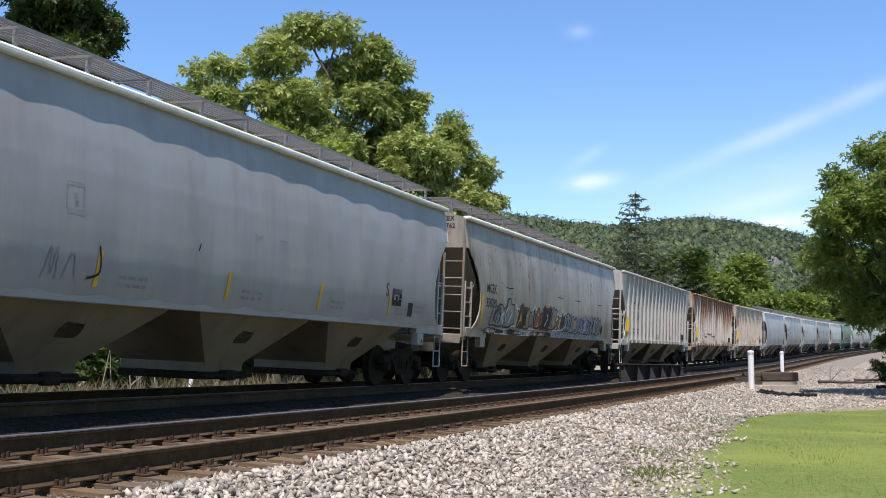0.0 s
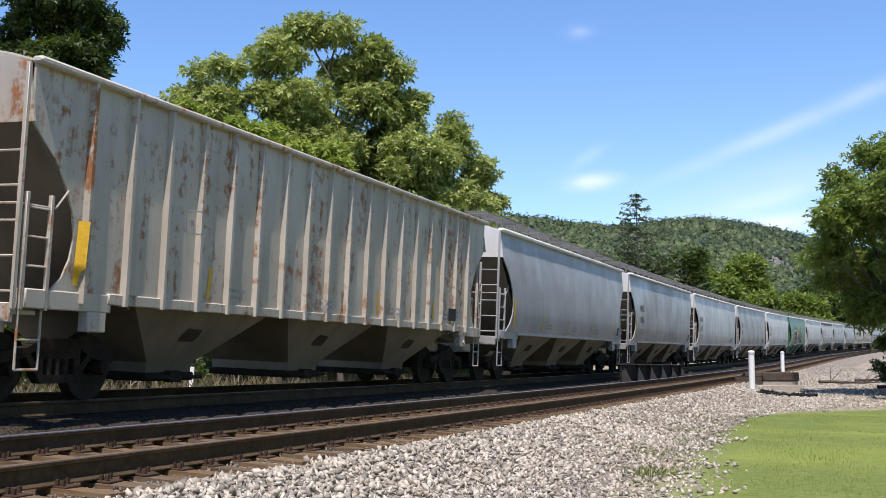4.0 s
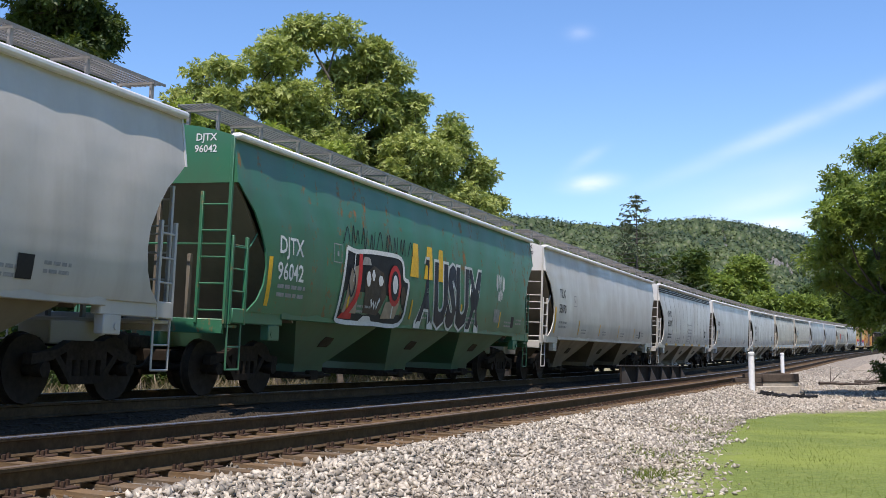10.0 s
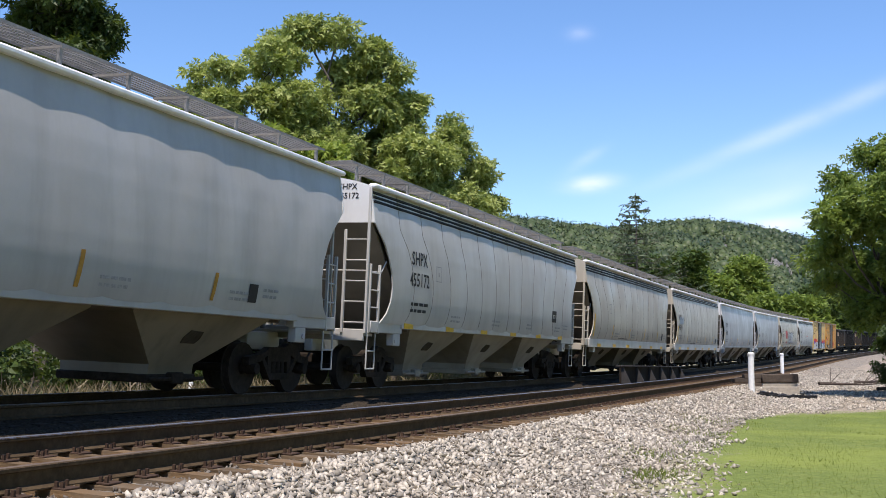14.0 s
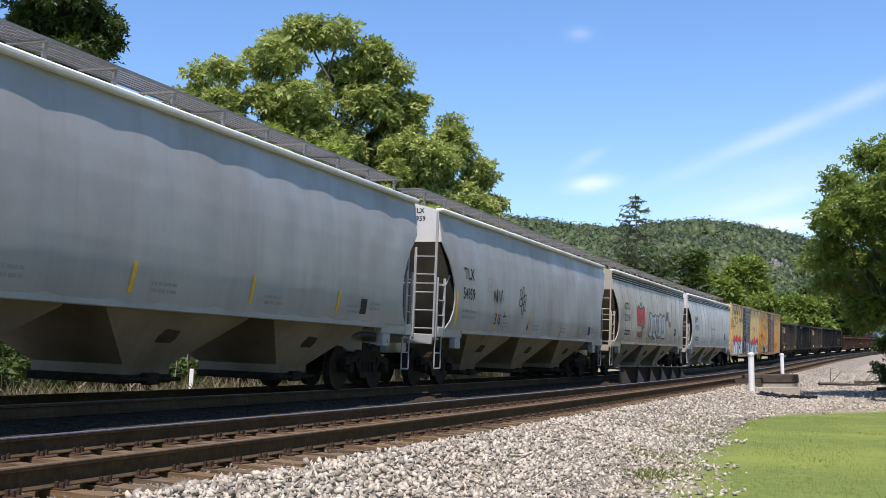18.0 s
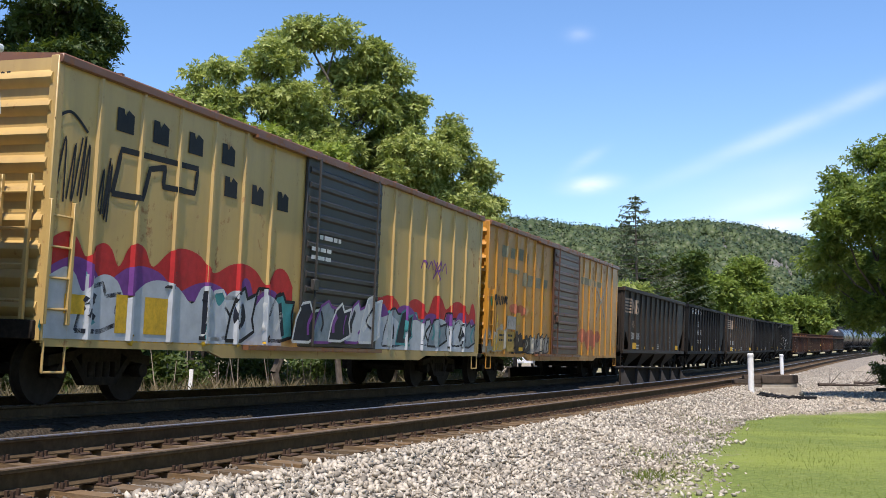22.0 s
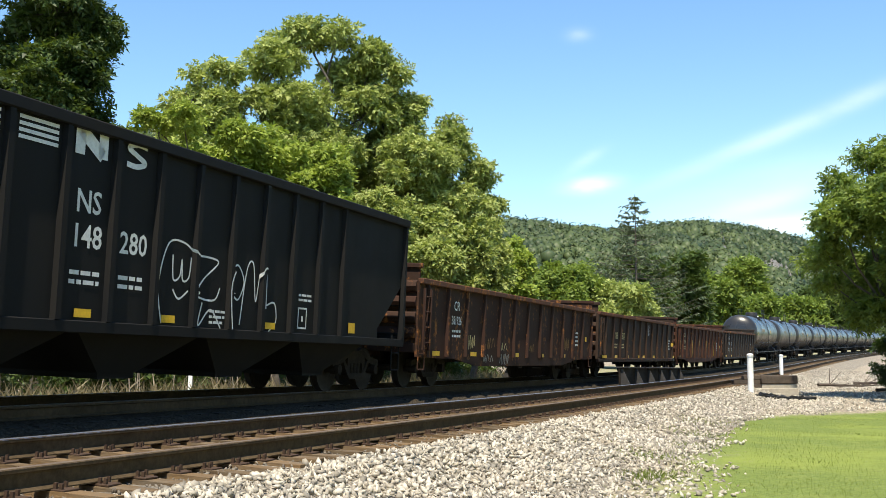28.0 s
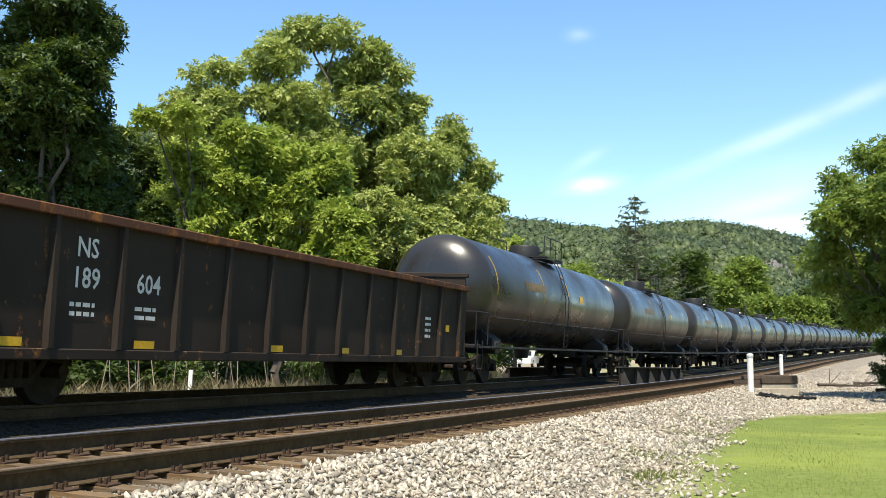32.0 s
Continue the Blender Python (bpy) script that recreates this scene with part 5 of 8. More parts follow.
P_LOWGREEN = paint("green_underside", (0.05, 0.14, 0.08), (0.12, 0.11, 0.08), 0.5)
P_YELLOW = paint("paint_faded_yellow", (0.57, 0.39, 0.135), (0.30, 0.19, 0.09), 0.4, 0.15)
P_ORANGE = paint("paint_orange_yellow", (0.52, 0.235, 0.022), (0.26, 0.12, 0.04), 0.45, 0.35)
P_DOORBLACK = paint("door_black", (0.03, 0.03, 0.03), (0.10, 0.08, 0.06), 0.4)
P_DOORBROWN = paint("door_brown", (0.10, 0.045, 0.028), (0.05, 0.03, 0.02), 0.5, 0.2)
P_RUSTROOF = paint("roof_rust", (0.20, 0.085, 0.04), (0.12, 0.06, 0.03), 0.5, 0.5)
P_BLACK = paint("paint_coal_black", (0.010, 0.0102, 0.0108), (0.026, 0.023, 0.019), 0.45, 0.0, 0.65, spec=0.12)
P_BLACK2 = paint("paint_brown_black", (0.030, 0.0225, 0.0175), (0.045, 0.035, 0.026), 0.5, 0.1, 0.62, spec=0.2)
P_GONBROWN = paint("paint_oxide_brown", (0.046, 0.023, 0.017), (0.04, 0.027, 0.02), 0.6, 0.35, 0.75, spec=0.1)
P_GONRUST = paint("paint_rust_red", (0.066, 0.029, 0.02), (0.05, 0.03, 0.02), 0.5, 0.3, 0.8, spec=0.1)
P_GONDARK = paint("paint_dark_brown", (0.04, 0.023, 0.017), (0.055, 0.04, 0.028), 0.5, 0.2, 0.75, spec=0.1)
P_GONBLACK = paint("paint_gondola_black", (0.032, 0.024, 0.02), (0.055, 0.045, 0.036), 0.5, 0.12, 0.7, spec=0.1)

JOINTS = [2.6, 21.40, 40.4, 59.3, 77.9, 96.7, 114.3, 132.1, 151.35, 170.6, 190.3, 208.8, 228.75, 247.0, 266.75, 285.35, 303.7, 321.8, 341.1, 360.2, 379.0, 397.9,
          415.3, 432.35, 448.95, 465.05, 481.4, 497.3, 514.1, 532.2, 550.0, 568.3, 586.7]
while JOINTS[-1] < 930:
    JOINTS.append(JOINTS[-1] + 18.75)
SPEED, SLOWING = 17.6193, -0.0358


def travelled(t):
    return SPEED * t + SLOWING * (t - 16) ** 2 / 2


CARS = []


def hop(label, paint_mat, low=None, mark=None, number=None, style="round", ink=None, bays=3, stripes=4, end_ink=None, **kw):
    i = len(CARS)
    L = JOINTS[i + 1] - JOINTS[i]
    c = covered_hopper(label, L, paint_mat, low or (P_LOWTAN if mark in ("SHPX", "CITX") else P_LOW), style, bays, slope_mat=P_SLOPE, end_mat=P_END_LIT if paint_mat in (P_GREY, P_GREY2, P_WHITE, P_MIDGREY, P_CLEAN, P_DIRTY) else None, seam_mat=M_SEAM if mark in ("SHPX", "CITX", "NDYX") or i == 15 else None, **kw)
    ink = ink or M_BLACKINK
    h = c.half
    c.proud = 0.0
    if mark and style == "round":
        at = -h + {"SHPX": 2.4, "CITX": 2.4, "NAHX": 2.15, "TILX": 1.88}.get(mark, 1.75)
        thin = 0.78 if mark == "NAHX" else 0.92
        z1, z2, size = {"SHPX": (2.74, 2.27, 0.42), "CITX": (2.74, 2.27, 0.42), "DJTX": (2.44, 1.99, 0.42), "MCEX": (2.39, 2.01, 0.34)}.get(mark, (2.68, 2.18, 0.40))
        letter(c, mark, at, z1, size, ink, thin)
        letter(c, number, at, z2, size, ink, thin)
        letter_end(c, mark, 0.92, 4.13, 0.17, ink)
        letter_end(c, number, 0.92, 3.94, 0.17, ink)
        lines(c, at - 0.45, 1.84, 1.0, 2, 0.085, ink if mark in ("SHPX", "CITX") else M_FADEINK, i)
    elif mark:
        gaps = [(p + q) / 2 for p, q in zip(c.posts, c.posts[1:])]
        for z, words in ((2.76, mark), (2.33, number)) if i == 2 else ((2.53, mark), (2.15, number)):
            for k, w in enumerate(words.split()):
                letter(c, w, gaps[1 + k], z, 0.42, ink, 0.9)
        for k in (1, 2):
            lines(c, gaps[k] - 0.25, 1.85, 0.5, 2, 0.085, ink, i + k)
    frame_mark(c, -h + 3.4, 2.45, 0.34, 0.36, M_FADEINK)
    low_sill = mark == "SHPX" or mark == "CITX"
    if not low_sill:
        patch(c, -h + 0.94, -h + 1.06, 1.52, 2.35, M_YELLOW, "reflector_strip", lean=0.05)
    for k, y in enumerate((4.05, 7.25, 10.45, 13.65)):
        y -= h
        if not low_sill:
            patch(c, y, y + 0.09, 1.52, 2.0 - 0.05 * (k % 2), M_AMBER if i in (9, 13) else M_YELLOW, "reflector_strip", lean=0.05)
        lines(c, y + 0.5, 1.66, 0.65, 2, 0.06, M_FADEINK, i * 7 + k)
    if low_sill:
        frame_mark(c, -h + 13.7, 1.85, 0.5, 0.36, M_BLACKINK, 0.12)
    else:
        patch(c, -h + 14.75, -h + 15.03, 1.55, 1.85, M_BLACKINK, "stencil_panel")
    lines(c, -h + 15.2, 1.75, 0.5, 2, 0.06, M_FADEINK, i)
    if low_sill:
        for ob in c.ob.children:
            if ob.name.startswith("side_sill"):
                ob.material_slots[0].material = P_SILL
    CARS.append(c)
    return c


P_SILL = paint("paint_pale_sill", (0.55, 0.54, 0.50), (0.28, 0.24, 0.18), 0.35)


def coal(label, paint_mat, number, **kw):
    i = len(CARS)
    c = coal_hopper(label, JOINTS[i + 1] - JOINTS[i], paint_mat, **kw)
    CARS.append(c)
    return c


hop("light grey curved-side covered hopper with faded lettering", P_GREY2)
hop("grimy brown-grey covered hopper with graffiti along the side", P_BROWN, mark="MCEX", number="350762")
hop("light grey ribbed covered hopper", P_RIB, mark="MC  EX", number="95  326", style="flat", boards=None)
hop("grey ribbed covered hopper with heavy rust streaks", P_RUSTY, mark="GA  CX", number="94  98", style="flat", boards=None)
hop("tan ribbed covered hopper with rust patches", P_RIBTAN, style="flat", boards=None)
hop("light grey curved-side covered hopper", P_GREY2)
hop("light grey curved-side covered hopper", P_MIDGREY, mark="NAHX", number="69260")
hop("light grey curved-side covered hopper", P_GREY, mark="AGPX", number="11620")
hop("dirty grey curved-side covered hopper", P_DIRTY, mark="AGPX", number="70005")
hop("pale grey curved-side covered hopper", P_WHITE, mark="TILX", number="55349")
hop("green curved-side covered hopper with bold graffiti", P_GREEN, P_LOWGREEN, mark="DJTX", number="96042", ink=M_WHITEINK)
hop("pale grey curved-side covered hopper", P_WHITE, mark="TILX", number="55070")
hop("light grey covered hopper with a low yellow-marked sill", P_CLEAN, mark="SHPX", number="455078")
hop("light grey curved-side covered hopper", P_GREY, mark="AGPX", number="11143")
hop("light grey covered hopper with a low yellow-marked sill", P_CLEAN, mark="SHPX", number="455172")
hop("dirty tan covered hopper", P_TAN)
hop("dirty tan covered hopper with a grey patch behind its lettering", P_TAN, mark="NDYX", number="840414")
hop("blue-grey curved-side covered hopper", P_GREY2, mark="TILX", number="54556")
hop("blue-grey covered hopper with black hand-painted scrawls", P_GREY2, mark="TILX", number="54959")
hop("tan-grey covered hopper with a red apple and white bubble graffiti", P_TAN, mark="CITX", number="222109")
hop("light grey covered hopper with a low yellow-marked sill", P_CLEAN, mark="SHPX", number="455173")
for lab, ye, dm in (("faded yellow boxcar with a black door and silver graffiti", P_YELLOW, P_DOORBLACK), ("orange-yellow boxcar with a rusty brown door and white scrawls", P_ORANGE, P_DOORBROWN)):
    i = len(CARS)
    CARS.append(boxcar(lab, JOINTS[i + 1] - JOINTS[i], ye, dm, P_RUSTROOF, "yellow boxcars"))
coal("brown-black loaded coal hopper with white striped emblem", P_BLACK2, "300818", first=1.97, pitch=1.17, n=11)
coal("black loaded coal hopper with white striped emblem", P_BLACK, "146695")
coal("brown-black loaded coal hopper with white striped emblem", P_BLACK2, "301088", first=1.97, pitch=1.17, n=11)
coal("black loaded coal hopper", P_BLACK, "")
coal("black loaded coal hopper with white striped emblem and scrawl", P_BLACK, "148280")
for lab, pm, belly in (("oxide-brown gondola with white lettering", P_GONBROWN, True), ("dark brown gondola with yellow reflectors", P_GONDARK, False), ("rust-red gondola with yellow stripes", P_GONRUST, True), ("black-brown gondola with white lettering", P_GONBLACK, False)):
    i = len(CARS)
    CARS.append(gondola(lab, JOINTS[i + 1] - JOINTS[i], pm, "open gondolas", belly, first=0.25 if i == 29 else 0.92))
while len(CARS) < len(JOINTS) - 1:
    i = len(CARS)
    CARS.append(tank_car("glossy black tank car with a railed top platform", JOINTS[i + 1] - JOINTS[i], M_TANK))
# ---------------------------------------------------------------- lettering and painted signs on single cars
def between(c, y):
    """The middle of the gap between posts that is nearest to y."""
    gaps = [(a + b) / 2 for a, b in zip(c.posts, c.posts[1:])]
    return min(gaps, key=lambda g: abs(g - y))


def hand(c, words, y, z, size, material, lean=0.15):
    vs, fs = text_mesh(words, size)
    return part("hand_painted_sign", Mesh().add(on_side(c, [(y + a * 0.8 + lean * h, z + h) for a, h in vs], 0.013), fs), material, c.ob)


def oval(y, z, a, b, turn=0.0, n=14):
    c, s = math.cos(turn), math.sin(turn)
    return [(y + a * math.cos(2 * math.pi * k / n) * c - b * math.sin(2 * math.pi * k / n) * s, z + a * math.cos(2 * math.pi * k / n) * s + b * math.sin(2 * math.pi * k / n) * c) for k in range(n)]


M_TANPAINT = plain("tan_paint", (0.36, 0.28, 0.20), 0.6, 0, 0.2, 8)
M_RUSTINK = plain("maroon_paint", (0.16, 0.05, 0.04), 0.6, 0, 0.2, 8)
M_FADEBLUE = plain("worn_blue_on_orange", (0.22, 0.20, 0.13), 0.7, 0, 0.35, 7)
M_OLDPINK = plain("worn_pink", (0.42, 0.13, 0.07), 0.7, 0, 0.35, 6)
M_DUSTWHITE = plain("worn_white", (0.42, 0.38, 0.30), 0.7, 0, 0.35, 8)
M_TANYELLOW = plain("worn_yellow_tan", (0.50, 0.32, 0.08), 0.7, 0, 0.25, 8)
M_DARKBROWN = plain("dark_brown_paint", (0.07, 0.05, 0.035), 0.6, 0, 0.3, 8)
M_TEAL = plain("teal_paint", (0.06, 0.28, 0.28), 0.5, 0, 0.2, 8)
M_PALEBLUE = plain("pale_blue_paint", (0.34, 0.44, 0.50), 0.6, 0, 0.2, 8)
M_ORANGEBROWN = plain("orange_brown_paint", (0.30, 0.12, 0.05), 0.6, 0, 0.3, 8)


def wildstyle(c, y0, y1, z0, z1, fills, inks, seed, n, w=0.035, slant=0.2):
    """Interlocked angular painted letters that cannot be read: slanting pieces, their outlines, bars and arrows."""
    rnd = random.Random(seed)
    step, tall = (y1 - y0) / n, z1 - z0
    for i in range(n):
        a = y0 + step * (i + 0.5) + rnd.uniform(-0.2, 0.2) * step
        top, low = z1 - rnd.uniform(0, 0.28) * tall, z0 + rnd.uniform(0, 0.08) * tall
        hh, wd = top - low, step * rnd.uniform(1.2, 1.8)
        shape = [(-0.5, 0.0), (-0.46, rnd.uniform(0.35, 0.6)), (-0.3, rnd.uniform(0.8, 1.0)), (-0.05, 1.0), (0.1, rnd.uniform(0.7, 0.9)), (0.45, rnd.uniform(0.8, 0.98)), (0.4, rnd.uniform(0.4, 0.6)), (0.55, rnd.uniform(0.08, 0.25)), (0.1, 0.0)]
        ring = [(a + u * wd + slant * (v - 0.5) * hh, low + v * hh) for u, v in shape]
        up = 0.010 + 0.004 * (i % 3)
        filled(c, ring, fills[rnd.randrange(len(fills))], "painted_letter", up, 0.06)
        ink = inks[rnd.randrange(len(inks))]
        edge = [(p[0] + (q[0] - p[0]) * k / 4, p[1] + (q[1] - p[1]) * k / 4) for p, q in zip(ring, ring[1:] + ring[:1]) for k in range(4)]
        stroke(c, edge + edge[:1], w, ink, proud=up + 0.002)
        for k in range(2):
            u = rnd.uniform(-0.3, 0.3)
            stroke(c, smooth_line([(a + (u + rnd.uniform(-0.2, 0.2)) * wd + slant * (v - 0.5) * hh, low + v * hh) for v in (rnd.uniform(0.6, 0.9), 0.45, rnd.uniform(0.1, 0.3))]), w * rnd.uniform(0.8, 2.2), inks[rnd.randrange(len(inks))], proud=up + 0.003)


def wavy(y0, y1, z0, z1, rnd):
    """A closed patch from z0 up to a line of rounded bumps near z1."""
    line, y = [(y0, z1 - 0.3)], y0
    while y < y1 - 0.3:
        w = min(rnd.uniform(0.5, 1.7), y1 - y)
        k = rnd.uniform(0.0, 0.24)
        line += [(y + w * 0.25, z1 - 0.06 - k), (y + w * 0.5, z1 - k), (y + w * 0.75, z1 - 0.08 - k), (y + w * 0.98, z1 - 0.30 - k)]
        y += w
    line = smooth_line(line, 3)
    return [(line[0][0], z0)] + line + [(line[-1][0], z0)]


M_NIGHT = plain("blue_black_paint", (0.02, 0.022, 0.035), 0.5, 0, 0.2, 8)
# the pale blue-grey car that leads
c = CARS[0]
stroke(c, smooth_line([(-4.55, 2.05), (-4.5, 1.72), (-4.75, 1.62)]), 0.035, M_BLACKINK)
stroke(c, smooth_line([(-2.2, 2.32), (-2.25, 2.2)]), 0.03, M_BLACKINK)
stroke(c, [(-0.6, 2.62), (0.5, 2.60)], 0.03, M_FADEINK)
letter(c, "S", 14.31 - c.L / 2, 1.93, 0.40, M_RUSTINK)
frame_mark(c, 14.6 - c.L / 2, 1.75, 0.5, 0.36, M_BLACKINK, 0.12)
scribble(c, -5.6, -4.9, 1.6, 1.95, 2, 0.025, M_FADEINK, 5)

# brown-grey car: paint all along its lower side
c = CARS[1]
h = c.L / 2
wildstyle(c, 2.6 - h, 6.2 - h, 1.5, 2.35, (M_DUSTMARK, M_ORANGEBROWN, M_DARKBROWN, M_TANPAINT), (M_BLACKINK, M_WHITEINK, M_DARKBROWN), 12, 6, 0.045)
wildstyle(c, 5.8 - h, 10.2 - h, 1.5, 2.3, (M_DARKBROWN, M_DUSTMARK, M_ORANGEBROWN, M_BLACKINK), (M_BLACKINK, M_WHITEINK, M_RUSTINK), 13, 8, 0.045)
wildstyle(c, 9.9 - h, 15.3 - h, 1.5, 2.2, (M_GREYBLUE, M_PALEBLUE, M_GREYBLUE, M_DUSTMARK), (M_BLACKINK, M_NIGHT, M_PURPLE), 14, 10, 0.04)
wildstyle(c, 2.2 - h, 8.6 - h, 1.32, 1.48, (M_DUSTMARK, M_BLACKINK, M_TANPAINT), (M_BLACKINK, M_WHITEINK), 15, 12, 0.025)
filled(c, [(8.8 - h, 1.32), (8.9 - h, 1.47), (15.9 - h, 1.47), (15.8 - h, 1.32)], M_PALEBLUE, "painted_band", 0.010)
scribble(c, 8.9 - h, 15.8 - h, 1.34, 1.47, 20, 0.03, M_BLACKINK, 18)
for y in (5.2, 8.8, 11.5, 15.9):
    filled(c, [(y - h - 0.15, 1.7), (y - h, 2.0), (y - h + 0.12, 1.72)], M_YELLOW, "painted_flare", 0.026)
scribble(c, 1.1 - h, 1.9 - h, 3.0, 3.6, 3, 0.03, M_FADEINK, 19)
for y in (4.1, 9.6, 11.9, 15.2):
    stroke(c, [(y - h - 0.35, 2.62), (y - h, 2.60), (y - h + 0.35, 2.62)], 0.03, M_BLACKINK)

c = CARS[3]
scribble(c, 4.9 - c.L / 2, 9.2 - c.L / 2, 1.78, 2.05, 5, 0.035, M_RUSTINK, 33)

# green car: two large signs
c = CARS[10]
h = c.L / 2
scribble(c, 4.5 - h, 8.1 - h, 2.85, 3.2, 9, 0.03, M_BLACKINK, 21)
def on_face(u, v):
    return 4.45 + 3.3 * u - h, 1.36 + 1.42 * v


face = [on_face(u, v) for u, v in smooth_line([(0.08, 1.0), (0.22, 0.97), (0.36, 1.0), (0.6, 1.02), (0.9, 1.0), (0.95, 0.72), (1.02, 0.66), (1.0, 0.4), (0.93, 0.02), (0.5, 0.0), (0.05, 0.0), (0.0, 0.12), (0.04, 0.6), (0.08, 1.0)], 4)]
filled(c, face[:-1], M_BLACKINK, "painted_face", 0.010)
stroke(c, face, 0.09, M_WHITEINK, proud=0.016)
for ring, m, up in (([(0.06, 0.12), (0.26, 0.12), (0.27, 0.8), (0.13, 0.72)], M_TANPAINT, 0.014), ([(0.62, 0.08), (0.84, 0.1), (0.9, 0.4), (0.66, 0.32)], M_TANPAINT, 0.014),
                    ([(0.34, 0.14), (0.34, 0.7), (0.46, 0.82), (0.62, 0.74), (0.66, 0.4), (0.56, 0.12)], M_DARKBROWN, 0.016), ([(0.29, 0.8), (0.31, 0.92), (0.4, 0.92), (0.42, 0.82)], M_DUSTMARK, 0.016),
                    ([(0.3, 0.02), (0.36, 0.1), (0.46, 0.1), (0.5, 0.02)], M_WHITEINK, 0.02), ([(0.02, 0.04), (0.06, 0.12), (0.2, 0.12), (0.2, 0.04)], M_RED, 0.019)):
    filled(c, [on_face(u, v) for u, v in ring], m, proud=up)
stroke(c, smooth_line([on_face(*q) for q in ((0.27, 0.95), (0.26, 0.6), (0.22, 0.32), (0.1, 0.08))]), 0.15, M_RED, proud=0.022)
stroke(c, smooth_line([on_face(*q) for q in ((0.1, 0.55), (0.15, 0.75), (0.2, 0.55), (0.15, 0.35), (0.1, 0.55))]), 0.05, M_BLACKINK, proud=0.024)
stroke(c, [on_face(0.2, 0.97), on_face(0.17, 0.55)], 0.03, M_WHITEINK, proud=0.026)
for u, v, a, b, m, up in ((0.38, 0.62, 0.11, 0.16, M_WHITEINK, 0.024), (0.45, 0.68, 0.09, 0.12, M_WHITEINK, 0.026), (0.57, 0.62, 0.13, 0.11, M_WHITEINK, 0.024), (0.79, 0.58, 0.36, 0.44, M_RED, 0.022),
                          (0.79, 0.58, 0.24, 0.32, M_BLACKINK, 0.025), (0.79, 0.6, 0.15, 0.2, M_WHITEINK, 0.028), (0.94, 0.45, 0.13, 0.2, M_DARKBROWN, 0.02)):
    y, z = on_face(u, v)
    filled(c, oval(y, z, a, b), m, proud=up)
stroke(c, [on_face(u, v) for u, v in ((0.43, 0.34), (0.45, 0.24), (0.47, 0.31), (0.49, 0.22), (0.51, 0.31), (0.53, 0.22), (0.55, 0.31), (0.57, 0.36))], 0.07, M_WHITEINK, proud=0.026)
stroke(c, [on_face(0.79, 0.5), on_face(0.77, 0.1)], 0.05, M_WHITEINK, proud=0.028)
for y, w in ((8.15, 0.5), (9.0, 0.5), (9.75, 0.45)):
    filled(c, [(y - h - w * 0.5, 2.45), (y - h - w * 0.1, 3.2), (y - h + w * 0.5, 3.2), (y - h + w * 0.5, 2.45)], M_YELLOW, "painted_letter", 0.010)
for words, m, up in (("AUSUM_halo", M_WHITEINK, 0.014), ("AUSUM_fat", M_NIGHT, 0.022)):
    vs, fs = text_mesh(words, 1.0)
    wide = 4.2 / (max(a for a, _ in OUTLINES["AUSUM"][0]) - min(a for a, _ in OUTLINES["AUSUM"][0]))
    part("painted_word", Mesh().add(on_side(c, [(10.65 - h + a * wide, 1.5 + k * 1.9) for a, k in vs], up), fs), m, c.ob)
scribble(c, 14.0 - h, 14.8 - h, 2.55, 2.95, 4, 0.035, M_WHITEINK, 26)
scribble(c, 14.2 - h, 14.6 - h, 2.25, 2.5, 3, 0.035, M_WHITEINK, 27)
patch(c, 13.9 - h, 14.4 - h, 1.65, 2.0, M_DUSTMARK, "worn_patch")

# faint grey patch under lettering
c = CARS[16]
patch(c, -c.half + 1.45, -c.half + 2.75, 2.48, 2.86, M_GREYBLUE, "paint_patch", 0.004)

# blue-grey car with black scrawls and a flower
c = CARS[18]
h = c.half - 0.05
scribble(c, h - 13.75, h - 12.85, 2.22, 2.55, 4, 0.035, M_BLACKINK, 31, 0.0)
hand(c, "3:16", h - 13.3, 1.62, 0.42, M_BLACKINK)
stroke(c, [(h - 12.70, 2.0), (h - 12.72, 1.45)], 0.03, M_BLACKINK)
stroke(c, [(h - 12.85, 1.85), (h - 12.55, 1.87)], 0.03, M_BLACKINK)
for k in range(6):
    a = k * math.pi / 3 + 0.3
    ring = oval(h - 11.0 + 0.25 * math.cos(a), 2.38 + 0.25 * math.sin(a), 0.16, 0.10, a)
    stroke(c, ring + [ring[0]], 0.035, M_BLACKINK)
stroke(c, smooth_line([(h - 11.0, 2.1), (h - 11.1, 1.95), (h - 10.9, 1.85)]), 0.03, M_FADEINK)
filled(c, oval(h - 10.4, 1.62, 0.07, 0.13), M_BLUE)
stroke(c, smooth_line([(2.2, 1.75), (2.15, 1.55), (2.1, 1.35)]), 0.03, M_BLACKINK)

# tan car with a red three-lobed sign and silver letters
c = CARS[19]
h = c.L / 2
apple = smooth_line([(5.15, 2.45), (5.25, 2.85), (5.5, 3.0), (5.75, 2.86), (6.0, 2.92), (6.3, 2.9), (6.55, 3.0), (6.8, 2.8), (6.82, 2.45), (6.65, 2.12), (6.4, 2.05), (6.15, 2.2), (5.9, 2.12), (5.6, 2.15), (5.35, 2.18), (5.15, 2.45)], 4)
apple = [(y - h, z) for y, z in apple]
filled(c, apple[:-1], M_RED, step=0.03)
stroke(c, apple, 0.04, M_BLACKINK, proud=0.016)
for y, z in ((5.55, 2.55), (5.75, 2.4), (6.05, 2.45), (6.3, 2.5), (6.5, 2.55)):
    stroke(c, smooth_line([(y - h, z + 0.16), (y - h + 0.06, z), (y - h - 0.02, z - 0.18)]), 0.04, M_BLACKINK, proud=0.017)
scribble(c, 5.3 - h, 6.4 - h, 1.62, 1.86, 6, 0.035, M_RED, 41, 0.0)
